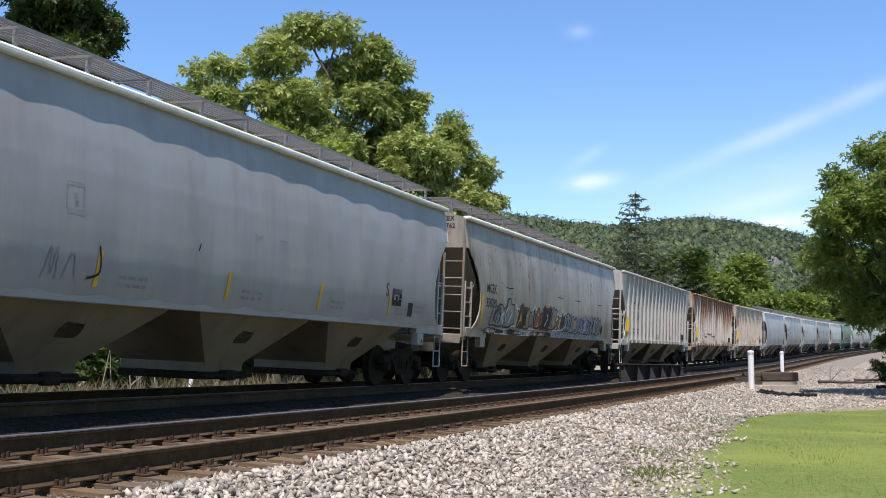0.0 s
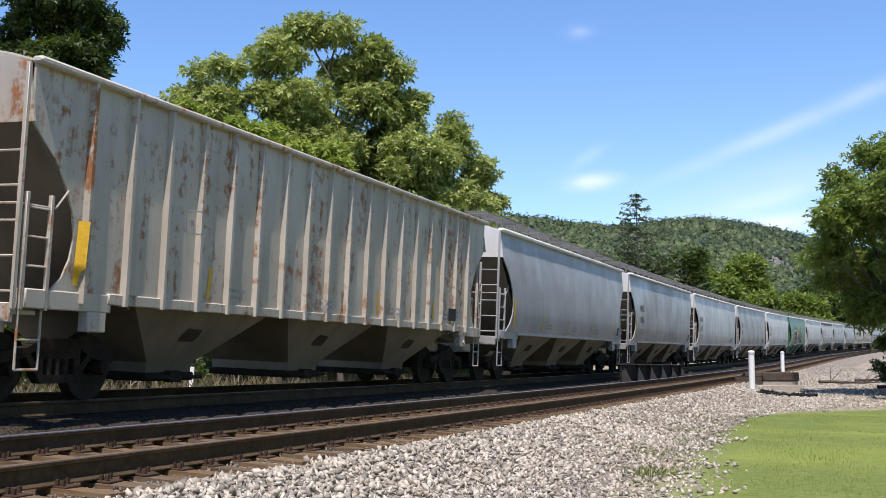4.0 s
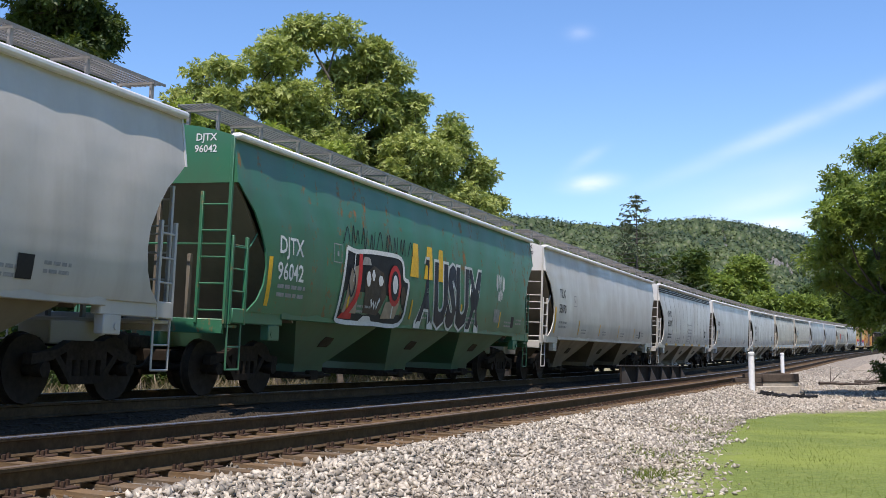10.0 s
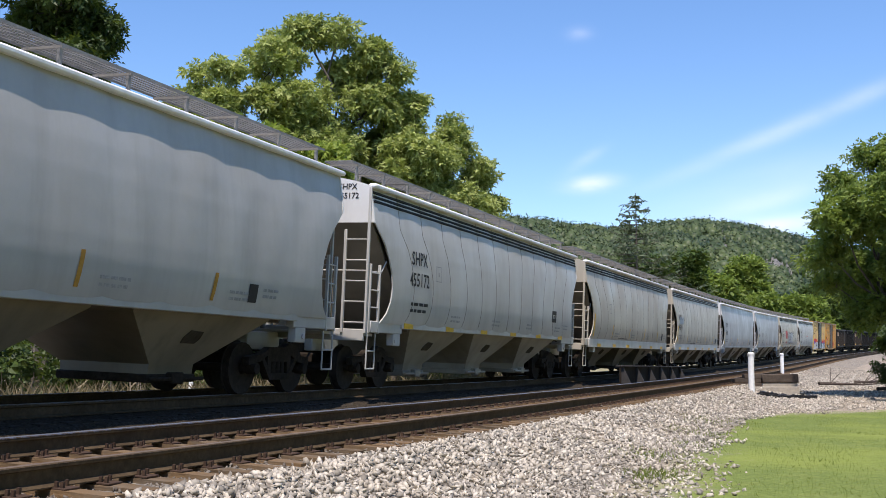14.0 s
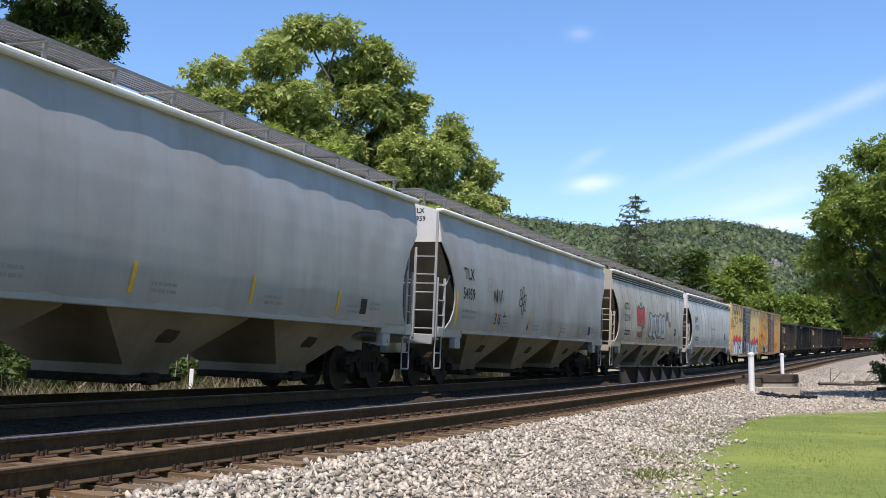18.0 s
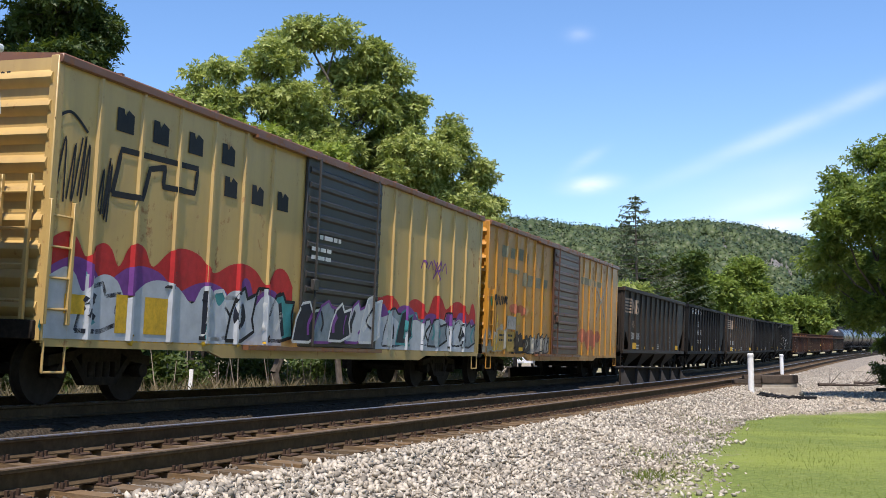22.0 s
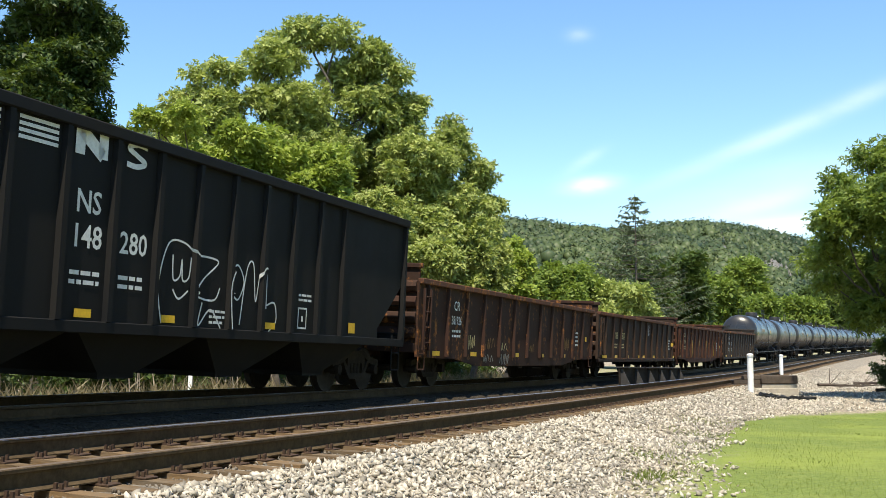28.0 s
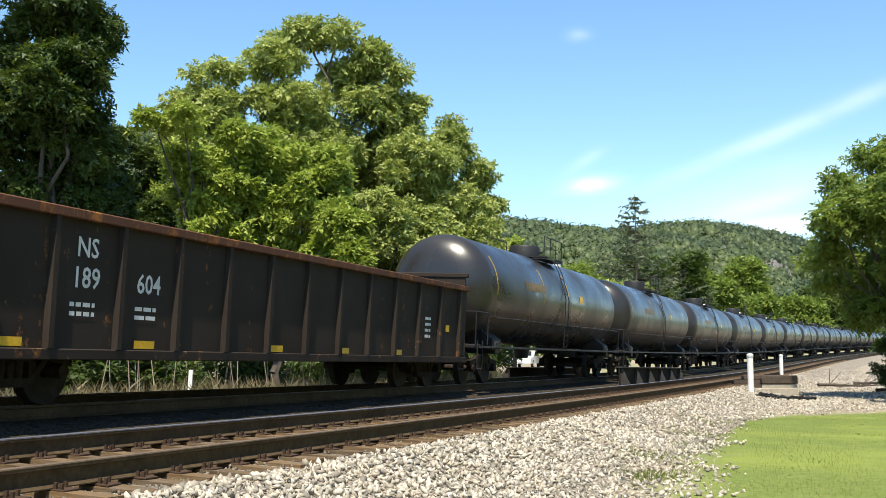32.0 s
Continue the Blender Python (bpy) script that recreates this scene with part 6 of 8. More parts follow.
scribble(c, 5.75 - h, 6.3 - h, 3.02, 3.16, 3, 0.025, M_BLACKINK, 42)
for y0, y1, z0, z1, sd in ((7.7, 8.75, 1.62, 2.82, 43), (8.6, 9.5, 1.6, 2.75, 46), (9.4, 10.2, 1.66, 2.78, 47), (10.05, 10.95, 1.6, 2.85, 48), (10.8, 11.95, 1.6, 2.8, 49)):
    block_letters(c, y0 - h, y1 - h, z0, z1, 1, M_SILVER, M_BLACKINK, sd, 0.055, 0.12)
scribble(c, 12.05 - h, 12.9 - h, 2.5, 2.95, 4, 0.035, M_BLACKINK, 44)
scribble(c, 12.7 - h, 13.5 - h, 2.25, 2.5, 3, 0.035, M_BLACKINK, 50)
scribble(c, 1.9 - h, 2.5 - h, 2.3, 2.8, 2, 0.05, M_FADEINK, 45)

# sills with yellow blocks
for i in (12, 14, 15, 16, 19, 20):
    c = CARS[i]
    deep = i in (15, 16)
    if deep:
        part("deep_sill", Mesh().box(1.46, 1.565, -c.half + 0.5, c.half - 0.5, 1.13, 1.44, 0.012), P_SILL, c.ob, "pale deep side sill")
        lines(c, -3.0, 1.49, 1.6, 1, 0.045, M_BLACKINK, i)
    for k in range(6):
        y = 2.8 + 2.6 * k - c.L / 2
        z = 1.155 if deep else 1.325
        part("reflector_block", Mesh().box(1.546, 1.556 + 0.016 * deep, y - 0.26, y + 0.26, z, z + 0.115), M_YELLOW, c.ob)
    for z in (4.04, 3.95, 3.86):
        part("roof_ledge", Mesh().box(1.44, lerp(ROUND, z) + 0.028, -c.half + 0.05, c.half - 0.05, z, z + 0.055, 0.01), c.ob.children[0].material_slots[0].material, c.ob)
c = CARS[20]
lines(c, -0.7, 2.42, 1.6, 1, 0.08, M_RED, 3)
lines(c, -0.5, 2.05, 0.9, 5, 0.06, M_FADEINK, 4)
c = CARS[12]
lines(c, -0.7, 2.42, 1.6, 1, 0.08, M_FADEINK, 3)
lines(c, -0.4, 2.15, 1.2, 3, 0.10, M_FADEINK, 4)

# yellow boxcar
c = CARS[21]
h = c.L / 2
for y, z in ((1.72, 3.86), (2.55, 3.85), (3.45, 3.86), (4.38, 3.86), (4.5, 3.36), (5.35, 3.35), (6.22, 3.36)):
    y -= h
    filled(c, [(y - 0.19, z - 0.16), (y - 0.19, z + 0.16), (y - 0.05, z + 0.16), (y - 0.02, z + 0.06), (y + 0.05, z + 0.16), (y + 0.19, z + 0.10), (y + 0.19, z - 0.16)], M_BLACKINK, "emblem_shape", step=0.02)
for pts in ([(1.52, 2.84), (1.67, 3.46), (3.54, 3.50), (3.48, 3.12), (2.67, 3.10), (2.70, 3.38), (2.34, 3.30), (2.21, 2.86), (1.52, 2.84)],):
    stroke(c, [(a[0] + (b[0] - a[0]) * k / 6 - h, a[1] + (b[1] - a[1]) * k / 6) for a, b in zip(pts, pts[1:]) for k in range(6)] + [(pts[-1][0] - h, pts[-1][1])], 0.085, M_BLACKINK, "emblem_line")
rnd = random.Random(51)
for y0, y1, top in ((0.3, 6.75, 2.36), (10.2, 16.8, 2.22)):
    filled(c, wavy(y0 - h, y1 - h, 1.6, top, rnd), M_RED, "painted_band", 0.010)
    filled(c, wavy(y0 - h, y1 - h, 1.5, top - 0.34, rnd), M_PURPLE, "painted_band", 0.013)
    filled(c, wavy(y0 - h + 0.05, y1 - h - 0.05, 0.88, top - 0.42, rnd), M_SILVER, "painted_band", 0.016)
wildstyle(c, 0.4 - h, 1.7 - h, 0.95, 1.85, (M_SILVER, M_NIGHT), (M_NIGHT, M_TEAL), 52, 2, 0.06)
wildstyle(c, 3.6 - h, 6.6 - h, 0.92, 1.9, (M_SILVER, M_NIGHT, M_TEAL, M_SILVER), (M_NIGHT, M_BLACKINK, M_WHITEINK), 53, 5, 0.06)
wildstyle(c, 10.3 - h, 16.6 - h, 0.95, 1.85, (M_SILVER, M_GREYBLUE, M_SILVER, M_NIGHT), (M_NIGHT, M_BLACKINK, M_TEAL), 54, 9, 0.05)
patch(c, 0.7 - h, 1.1 - h, 1.2, 1.45, M_YELLOW, "paint_patch", 0.02)
patch(c, 1.75 - h, 2.0 - h, 0.98, 1.5, M_YELLOW, "paint_patch", 0.02)
patch(c, 2.4 - h, 2.95 - h, 0.98, 1.5, M_YELLOW, "paint_patch", 0.02)
lines(c, 1.45 - h, 1.34, 0.5, 2, 0.09, M_BLACKINK, 61)
lines(c, 2.45 - h, 1.34, 0.5, 2, 0.09, M_BLACKINK, 62)
scribble(c, 1.5 - h, 6.0 - h, 0.84, 0.95, 9, 0.06, M_YELLOW, 59)
scribble(c, 0.35 - h, 1.0 - h, 2.6, 3.5, 3, 0.03, M_BLACKINK, 57)
scribble(c, 1.2 - h, 1.45 - h, 2.5, 3.2, 2, 0.03, M_BLACKINK, 72)
stroke(c, smooth_line([(0.3 - h, 3.6), (0.6 - h, 3.75), (0.95 - h, 3.55)]), 0.04, M_BLACKINK)
scribble(c, 12.8 - h, 14.6 - h, 2.75, 2.95, 4, 0.04, M_PURPLE, 60)
stroke(c, [(13.6 - h, 3.0), (14.0 - h, 2.55)], 0.05, M_PURPLE)
stroke(c, [(14.0 - h, 3.0), (13.6 - h, 2.55)], 0.05, M_PURPLE)
letter(c, "42935", 3.1 - h, 1.66, 0.38, M_BLACKINK)
c.prof, c.posts = ((0.6, 1.56), (4.6, 1.56)), []
wildstyle(c, 7.0 - h, 10.2 - h, 0.95, 1.95, (M_SILVER, M_GREYBLUE, M_NIGHT), (M_NIGHT, M_WHITEINK, M_PURPLE), 55, 5, 0.05)
lines(c, 7.5 - h, 2.85, 0.9, 1, 0.10, M_WHITEINK, 55)
lines(c, 7.2 - h, 2.62, 0.8, 2, 0.09, M_WHITEINK, 56)
letter_end(c, "42935", 0.5, 4.12, 0.18, M_BLACKINK)

# orange boxcar
c = CARS[22]
h = c.L / 2
for y, z, w, t in ((1.7, 3.72, 0.5, 0.16), (2.5, 3.72, 0.45, 0.15), (3.3, 3.75, 0.5, 0.17), (3.9, 3.7, 0.3, 0.15), (3.65, 3.05, 0.35, 0.2), (4.3, 3.04, 0.6, 0.17), (5.2, 3.04, 0.6, 0.16), (6.0, 3.05, 0.5, 0.14), (1.55, 3.3, 0.14, 0.3), (2.6, 3.22, 1.2, 0.06), (11.4, 3.5, 1.6, 0.12), (13.2, 3.5, 1.2, 0.10)):
    y -= h
    filled(c, [(y - w / 2, z - t), (y - w / 2 + 0.05, z + t), (y + w / 2, z + t), (y + w / 2 - 0.04, z - t)], M_FADEBLUE, "faded_letter", 0.006)
stroke(c, smooth_line([(13.0 - h, 3.45), (13.8 - h, 2.9), (14.6 - h, 2.25)], 8), 0.11, M_DUSTWHITE, "cross_mark")
stroke(c, smooth_line([(14.6 - h, 3.45), (13.8 - h, 2.9), (13.0 - h, 2.25)], 8), 0.11, M_DUSTWHITE, "cross_mark")
for y, z, w, t in ((2.8, 2.15, 0.5, 0.14), (3.4, 2.12, 0.45, 0.16), (11.0, 1.55, 0.6, 0.25), (12.2, 1.4, 0.8, 0.4), (13.3, 1.55, 0.5, 0.22)):
    filled(c, oval(y - h, z, w, t), M_OLDPINK, "faded_patch", 0.006)
wildstyle(c, 0.3 - h, 1.9 - h, 0.9, 1.75, (M_DUSTWHITE, M_TANYELLOW), (M_BLACKINK, M_DUSTWHITE), 71, 4, 0.04)
wildstyle(c, 2.9 - h, 6.6 - h, 0.88, 1.6, (M_DUSTWHITE, M_DARKBROWN, M_DUSTMARK), (M_BLACKINK, M_DUSTWHITE), 75, 8, 0.04)
scribble(c, 2.4 - h, 6.6 - h, 0.86, 1.1, 9, 0.05, M_BLACKINK, 80)
scribble(c, 0.85 - h, 2.05 - h, 2.22, 2.48, 4, 0.06, M_BLACKINK, 73)
filled(c, oval(0.75 - h, 2.3, 0.16, 0.17), M_GREENP)
patch(c, 1.15 - h, 1.27 - h, 0.95, 1.93, M_YELLOW, "reflector_strip", 0.02)
patch(c, 1.32 - h, 1.85 - h, 0.95, 1.50, M_TANYELLOW, "paint_patch", 0.02)
patch(c, 2.06 - h, 2.80 - h, 0.92, 1.48, M_TANYELLOW, "paint_patch", 0.02)
patch(c, 2.10 - h, 2.82 - h, 1.55, 1.92, M_DUSTMARK, "paint_patch", 0.02)
patch(c, 2.98 - h, 3.40 - h, 1.70, 2.05, M_TANYELLOW, "paint_patch", 0.02)
patch(c, 3.30 - h, 3.70 - h, 0.95, 1.05, M_YELLOW, "reflector_strip", 0.02)
c.proud = 0.02
letter(c, "004", 2.45 - h, 1.62, 0.34, M_BLACKINK)
lines(c, 1.4 - h, 1.34, 0.4, 2, 0.08, M_BLACKINK, 74)
lines(c, 2.2 - h, 1.34, 0.45, 2, 0.08, M_BLACKINK, 75)
for y, z in ((4.1, 2.3), (4.4, 2.0), (5.8, 2.55), (6.0, 1.95), (5.9, 2.8)):
    patch(c, y - h, y - h + 0.22, z, z + 0.13, M_TANYELLOW, "paper_label", 0.004)
letter_end(c, "X390", 0.5, 4.0, 0.18, M_BROWNINK)
patch(c, 11.9 - h, 12.4 - h, 0.95, 1.2, M_TANYELLOW, "paint_patch", 0.002)


def emblem(c, marks, z0, z1, material):
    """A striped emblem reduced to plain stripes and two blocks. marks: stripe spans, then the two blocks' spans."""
    t = (z1 - z0) / 9
    for y0, y1 in marks[:-2]:
        for k in range(5):
            z = z0 + 2 * t * k
            filled(c, [(y0, z), (y0, z + t * 1.15), (y1, z + t * 1.15), (y1, z)], material, "emblem_stripe", step=0.08)
    (a, b), (d, e) = marks[-2:]
    w = (b - a) * 0.29
    filled(c, [(a, z0), (a, z1), (a + w, z1), (a + w, z0)], material, "emblem_block", 0.014, 0.03)
    filled(c, [(b - w, z0), (b - w, z1), (b, z1), (b, z0)], material, "emblem_block", 0.014, 0.03)
    stroke(c, [(a + w * 0.5 + (b - a - w) * k / 6, z1 - t - (z1 - z0 - 2 * t) * k / 6) for k in range(7)], w, material, "emblem_block", proud=0.014)
    m, r = (d + e) / 2, (e - d) / 2
    stroke(c, smooth_line([(m + r * 0.8, z1 - t), (m, z1 - t * 0.7), (m - r * 0.7, z1 - 2.4 * t), (m, (z0 + z1) / 2), (m + r * 0.7, z0 + 2.4 * t), (m, z0 + t * 0.7), (m - r * 0.8, z0 + t)]), t * 1.9, material, "emblem_block", proud=0.014)


M_TANINK = plain("tan_lettering", (0.42, 0.30, 0.21), 0.7, 0, 0.3, 9)
for i, num, material in ((23, ("300", "818"), M_TANINK), (24, ("146", "695"), M_WHITEINK), (25, ("301", "088"), M_TANINK), (26, ("", ""), None), (27, ("148", "280"), M_WHITEINK)):
    c = CARS[i]
    h = c.L / 2
    wide = i in (23, 25)
    late = 1.02 if i == 27 else 0.0
    if material:
        if wide:
            emblem(c, [(y0 - h, y1 - h) for y0, y1 in ((1.02, 2.42), (2.42, 3.15), (3.25, 3.99))], 2.66, 3.26, material)
        else:
            emblem(c, [(y0 - h, y1 - h) for y0, y1 in ((1.86 + late, 2.68 + late), (2.99 + late, 3.70 + late), (4.02 + late, 4.68 + late), (5.04 + late, 5.60 + late))], 3.24, 3.60, material)
        at, nxt, z1, z2, z3 = (2.74, 3.84, 2.07, 1.57, 1.28) if wide else (4.37 + late, 5.37 + late, 2.51, 2.06, 1.7)
        letter(c, "NS", at - h, z1, 0.42, material)
        letter(c, num[0], at - h, z2, 0.42, M_WHITEINK)
        letter(c, num[1], nxt - h, z2, 0.42, M_WHITEINK)
        letter_end(c, num[0] + num[1], 0.9, 3.2, 0.24, M_WHITEINK)
        lines(c, (nxt if wide else at) - h - 0.3, z3, 0.6, 2, 0.07, M_WHITEINK, i)
        if not wide:
            lines(c, nxt - h - 0.3, z3, 0.6, 2, 0.07, M_WHITEINK, i + 50)
    patch(c, (2.65 if wide else 1.95) - h, (3.1 if wide else 2.5) - h, 1.16, 1.42, M_YELLOW, "reflector_block", 0.02)
    for y in (5.39, 7.3, 10.3):
        patch(c, y - h - 0.17, y - h + 0.17, 1.16, 1.27, M_YELLOW, "reflector_block", 0.02)
    patch(c, 13.4 - h, 13.7 - h, 1.18, 1.38, M_YELLOW, "reflector_block", 0.02)
    frame_mark(c, 11.3 - h, 1.2, 0.34, 0.38, M_WHITEINK, 0.03)
    lines(c, 8.4 - h, 1.36, 0.45, 3, 0.05, M_WHITEINK, i)
    lines(c, 11.3 - h, 1.78, 0.5, 2, 0.05, M_WHITEINK, i + 9)
c = CARS[27]
for pts in ([(-2.2, 1.15), (-2.35, 1.7), (-2.1, 2.3), (-1.6, 2.35), (-1.2, 2.2)], [(-1.95, 2.15), (-1.9, 1.8), (-1.7, 1.85), (-1.65, 2.1), (-1.6, 1.8), (-1.4, 1.85), (-1.35, 2.15)], [(-1.9, 1.65), (-1.7, 1.52), (-1.4, 1.65)],
            [(-1.1, 2.2), (-0.4, 2.15), (-0.9, 1.85), (-1.1, 1.6), (-0.5, 1.55), (-0.3, 1.75)], [(-0.9, 1.5), (-1.0, 1.15), (-0.6, 1.4), (-0.2, 1.12)], [(0.1, 1.12), (0.0, 1.8), (0.3, 2.15), (0.6, 1.9), (0.4, 1.6), (0.15, 1.7)],
            [(0.5, 1.2), (0.7, 2.1), (0.95, 2.2), (1.1, 1.6), (1.25, 2.1), (1.5, 2.1), (1.55, 1.5)], [(1.55, 1.55), (1.9, 1.6), (2.0, 1.3), (1.7, 1.12)]):
    stroke(c, smooth_line([(y * 0.8 + c.half - 7.3, z) for y, z in pts], 8), 0.03, M_WHITEINK)

# gondolas
for i, words, material in ((28, ("", "581926"), M_WHITEINK), (29, ("188", "317"), M_STRAWINK), (30, ("CR", "582514"), M_STRAWINK), (31, ("189", "604"), M_WHITEINK)):
    c = CARS[i]
    h = c.L / 2
    if i in (29, 31):
        letter(c, words[0], between(c, (3.65 if i == 29 else 3.0) - h), 1.55, 0.38, material)
        letter(c, words[1], between(c, (5.05 if i == 29 else 4.35) - h), 1.55, 0.38, material)
        if i == 31:
            letter(c, "NS", between(c, 3.0 - h), 1.95, 0.36, material)
        lines(c, between(c, (3.65 if i == 29 else 3.0) - h) - 0.3, 1.3, 0.5, 2, 0.07, material, i)
        lines(c, between(c, (5.05 if i == 29 else 4.35) - h) - 0.3, 1.3, 0.5, 2, 0.07, material, i + 3)
    else:
        yy = between(c, 3.0 - h)
        letter(c, words[1], yy, 1.55, 0.30, material, 0.8)
        letter(c, "CR", yy, 1.9, 0.32, material)
        lines(c, yy - 0.3, 1.36, 0.6, 2, 0.07, material, i)
    for y in (1.4, 3.66, 5.91, 8.39, 9.4, 11.85, 14.2, 17.3) if i == 29 else (1.6, 5.5, 8.1, 10.9, 14.0, 16.3) if i == 30 else (1.6, 4.3, 8.1, 10.8, 13.5):
        if i == 30:
            patch(c, y - h - 0.05, y - h + 0.05, 0.85, 1.75, M_YELLOW, "reflector_strip", 0.02, 0.12)
        else:
            patch(c, y - h - 0.24, y - h + 0.24, 0.78, 0.89, M_YELLOW, "reflector_block", 0.02)
    patch(c, 16.45 - h, 16.7 - h, 1.36, 1.52, M_YELLOW, "reflector_block", 0.02)
    lines(c, between(c, 15.4 - h) - 0.2, 1.6, 0.35, 4, 0.08, M_WHITEINK, i + 7)
c = CARS[28]
h = c.L / 2
for y0, y1, z0, z1, n, m, sd in ((3.8, 4.4, 1.0, 1.3, 2, M_STRAWINK, 81), (5.0, 6.1, 1.0, 1.25, 3, M_BROWNINK, 82), (5.0, 6.0, 0.62, 0.82, 3, M_DUSTMARK, 83), (6.5, 7.2, 0.95, 1.15, 2, M_STRAWINK, 84), (6.5, 7.4, 0.58, 0.85, 3, M_DUSTMARK, 85), (9.2, 10.0, 0.95, 1.15, 3, M_BROWNINK, 86), (13.4, 14.2, 1.05, 1.4, 3, M_BROWNINK, 87)):
    scribble(c, y0 - h, y1 - h, z0, z1, n, 0.035, m, sd)
c = CARS[30]
patch(c, 0.4, 0.5, 1.0, 2.2, M_WHITEINK, "chalk_line")
c = CARS[29]
patch(c, 1.6, 1.68, 1.8, 2.3, M_WHITEINK, "chalk_line")

# tank cars: yellow bands and a yellow label
for i in range(32, len(CARS)):
    c = CARS[i]

    def band(y, a0, a1, w):
        rows = []
        for k in range(9):
            a = radians(a0 + (a1 - a0) * k / 8)
            x, z = (c.R + 0.006) * math.cos(a), c.zc + (c.R + 0.006) * math.sin(a)
            rows.append([(x, y, z), (x, y + w, z)])
        return Mesh().grid(rows)
    for y in (-c.half + 1.5, -2.6, 0.4):
        c.add("yellow_stripe", ("tband", round(y, 2)), lambda: band(y, -5, 38, 0.06), M_YELLOW)
    c.add("placard", "tplac", lambda: band(2.0, 2, 12, 0.45), M_YELLOW)
    c.add("painted_lettering", "tlet", lambda: band(-4.6, 6, 16, 2.2), M_TANKLET, label="dull yellow-brown lettering")
    c.add("weld_band", "tweld", lambda: band(-2.0, -80, 260, 0.03), M_TANK)
    c.add("weld_band", "tweld2", lambda: band(3.6, -80, 260, 0.03), M_TANK)
# ---------------------------------------------------------------- the small bridge and the things beside the line
def girder(x, y0, y1, z0, z1, face):
    dx, _ = bend((y0 + y1) / 2)
    t = thing("bridge_girder", "dark riveted steel bridge girder with sloping brackets", "girder", "girders of the small bridge")
    x += dx
    part("web_plate", Mesh().box(x - 0.03, x + 0.03, y0, y1, z0, z1), M_STEEL, t)
    part("top_flange", Mesh().box(x - 0.16, x + 0.16, y0 - 0.02, y1 + 0.02, z1, z1 + 0.05, 0.01), M_GIRDER, t)
    part("bottom_flange", Mesh().box(x - 0.16, x + 0.16, y0 - 0.02, y1 + 0.02, z0 - 0.04, z0, 0.01), M_GIRDER, t)
    n = 6
    for i in range(n):
        y = y0 + 0.1 + (y1 - y0 - 0.2) * i / (n - 1)
        pts = [(x + face * 0.03, z0), (x + face * 0.42, z0), (x + face * 0.36, z0 + 0.08), (x + face * 0.10, z1)]
        part("bracket", Mesh().prism(pts + [(x + face * 0.03, z1)], y - 0.03, y + 0.03, "y"), M_GIRDER, t)


M_GIRDER = plain("girder_steel", (0.045, 0.042, 0.04), 0.8, 0, 0.3, 9, 0.3)
girder(-8.55, 41.3, 55.5, 0.16, 0.80, 1)
girder(-12.95, 41.8, 55.5, 0.24, 0.80, -1)


def marker(x, y, top):
    g = height(x, y)
    t = thing("marker_post", "round white plastic marker post with a domed cap", "post", "white posts at the bridge", at=Matrix.Translation((x, y, g)))
    part("shaft", Mesh().tube((0, 0, -0.3), (0, 0, top - 0.16), 0.125, 16), M_WHITE, t)
    part("cap", Mesh().lathe([(top - 0.17, 0.128), (top - 0.15, 0.14), (top - 0.05, 0.14), (top - 0.01, 0.10), (top, 0.01)], 16, "z"), M_WHITE, t)


marker(-4.31, 48.7, 1.62)
marker(-4.94, 78.4, 1.40)

FACE = Matrix.Rotation(radians(YAW), 4, "Z")
base = Matrix.Translation((-4.2, 53.0, height(-4.2, 53.0))) @ FACE
t = thing("abutment", "concrete bridge abutment capped by a dark timber", "abutment", at=base)
part("wall_block", Mesh().box(0.0, 1.58, 0, 1.2, -0.6, 0.28, 0.03), M_CONCRETE, t)
part("cap_timber", Mesh().box(-0.03, 1.62, -0.05, 1.25, 0.28, 0.66, 0.04), M_TIMBER, t)
part("footing", Mesh().box(-1.2, 1.55, -0.35, 0.0, -0.6, 0.10, 0.03), M_CONCRETE, t)
t = thing("timber_stack", "stack of dark weathered bridge timbers", "timbers", at=base)
for i, (x0, x1, z) in enumerate(((-1.5, 0.0, 0.06), (-1.25, -0.05, 0.27), (-0.8, -0.02, 0.47))):
    part("timber", Mesh().box(x0, x1, 0.05, 0.5, z, z + 0.19, 0.015), M_TIMBER, t)


def debris():
    rng = random.Random(8)
    t = thing("debris_pile", "low scatter of black rubber and scrap on the gravel", "debris")
    for k in range(34):
        f = rng.random()
        x, y = -3.9 + 1.9 * f + rng.uniform(-0.2, 0.2), 47.6 + 1.4 * f + rng.uniform(-0.5, 0.5)
        z = height(x, y)
        m = pose(x, y, z + 0.05, rng.uniform(-15, 15), rng.uniform(-15, 15), rng.uniform(0, 180))
        part("scrap_piece", stored(("scrap", k % 5), lambda: Mesh().prism([(-0.25, -0.05), (-0.05, -0.09), (0.22, -0.06), (0.28, 0.03), (0.02, 0.10), (-0.2, 0.07)], -0.03, 0.03 + 0.02 * (k % 5), "z")), M_SHADOWBLACK, t, at=m)


debris()


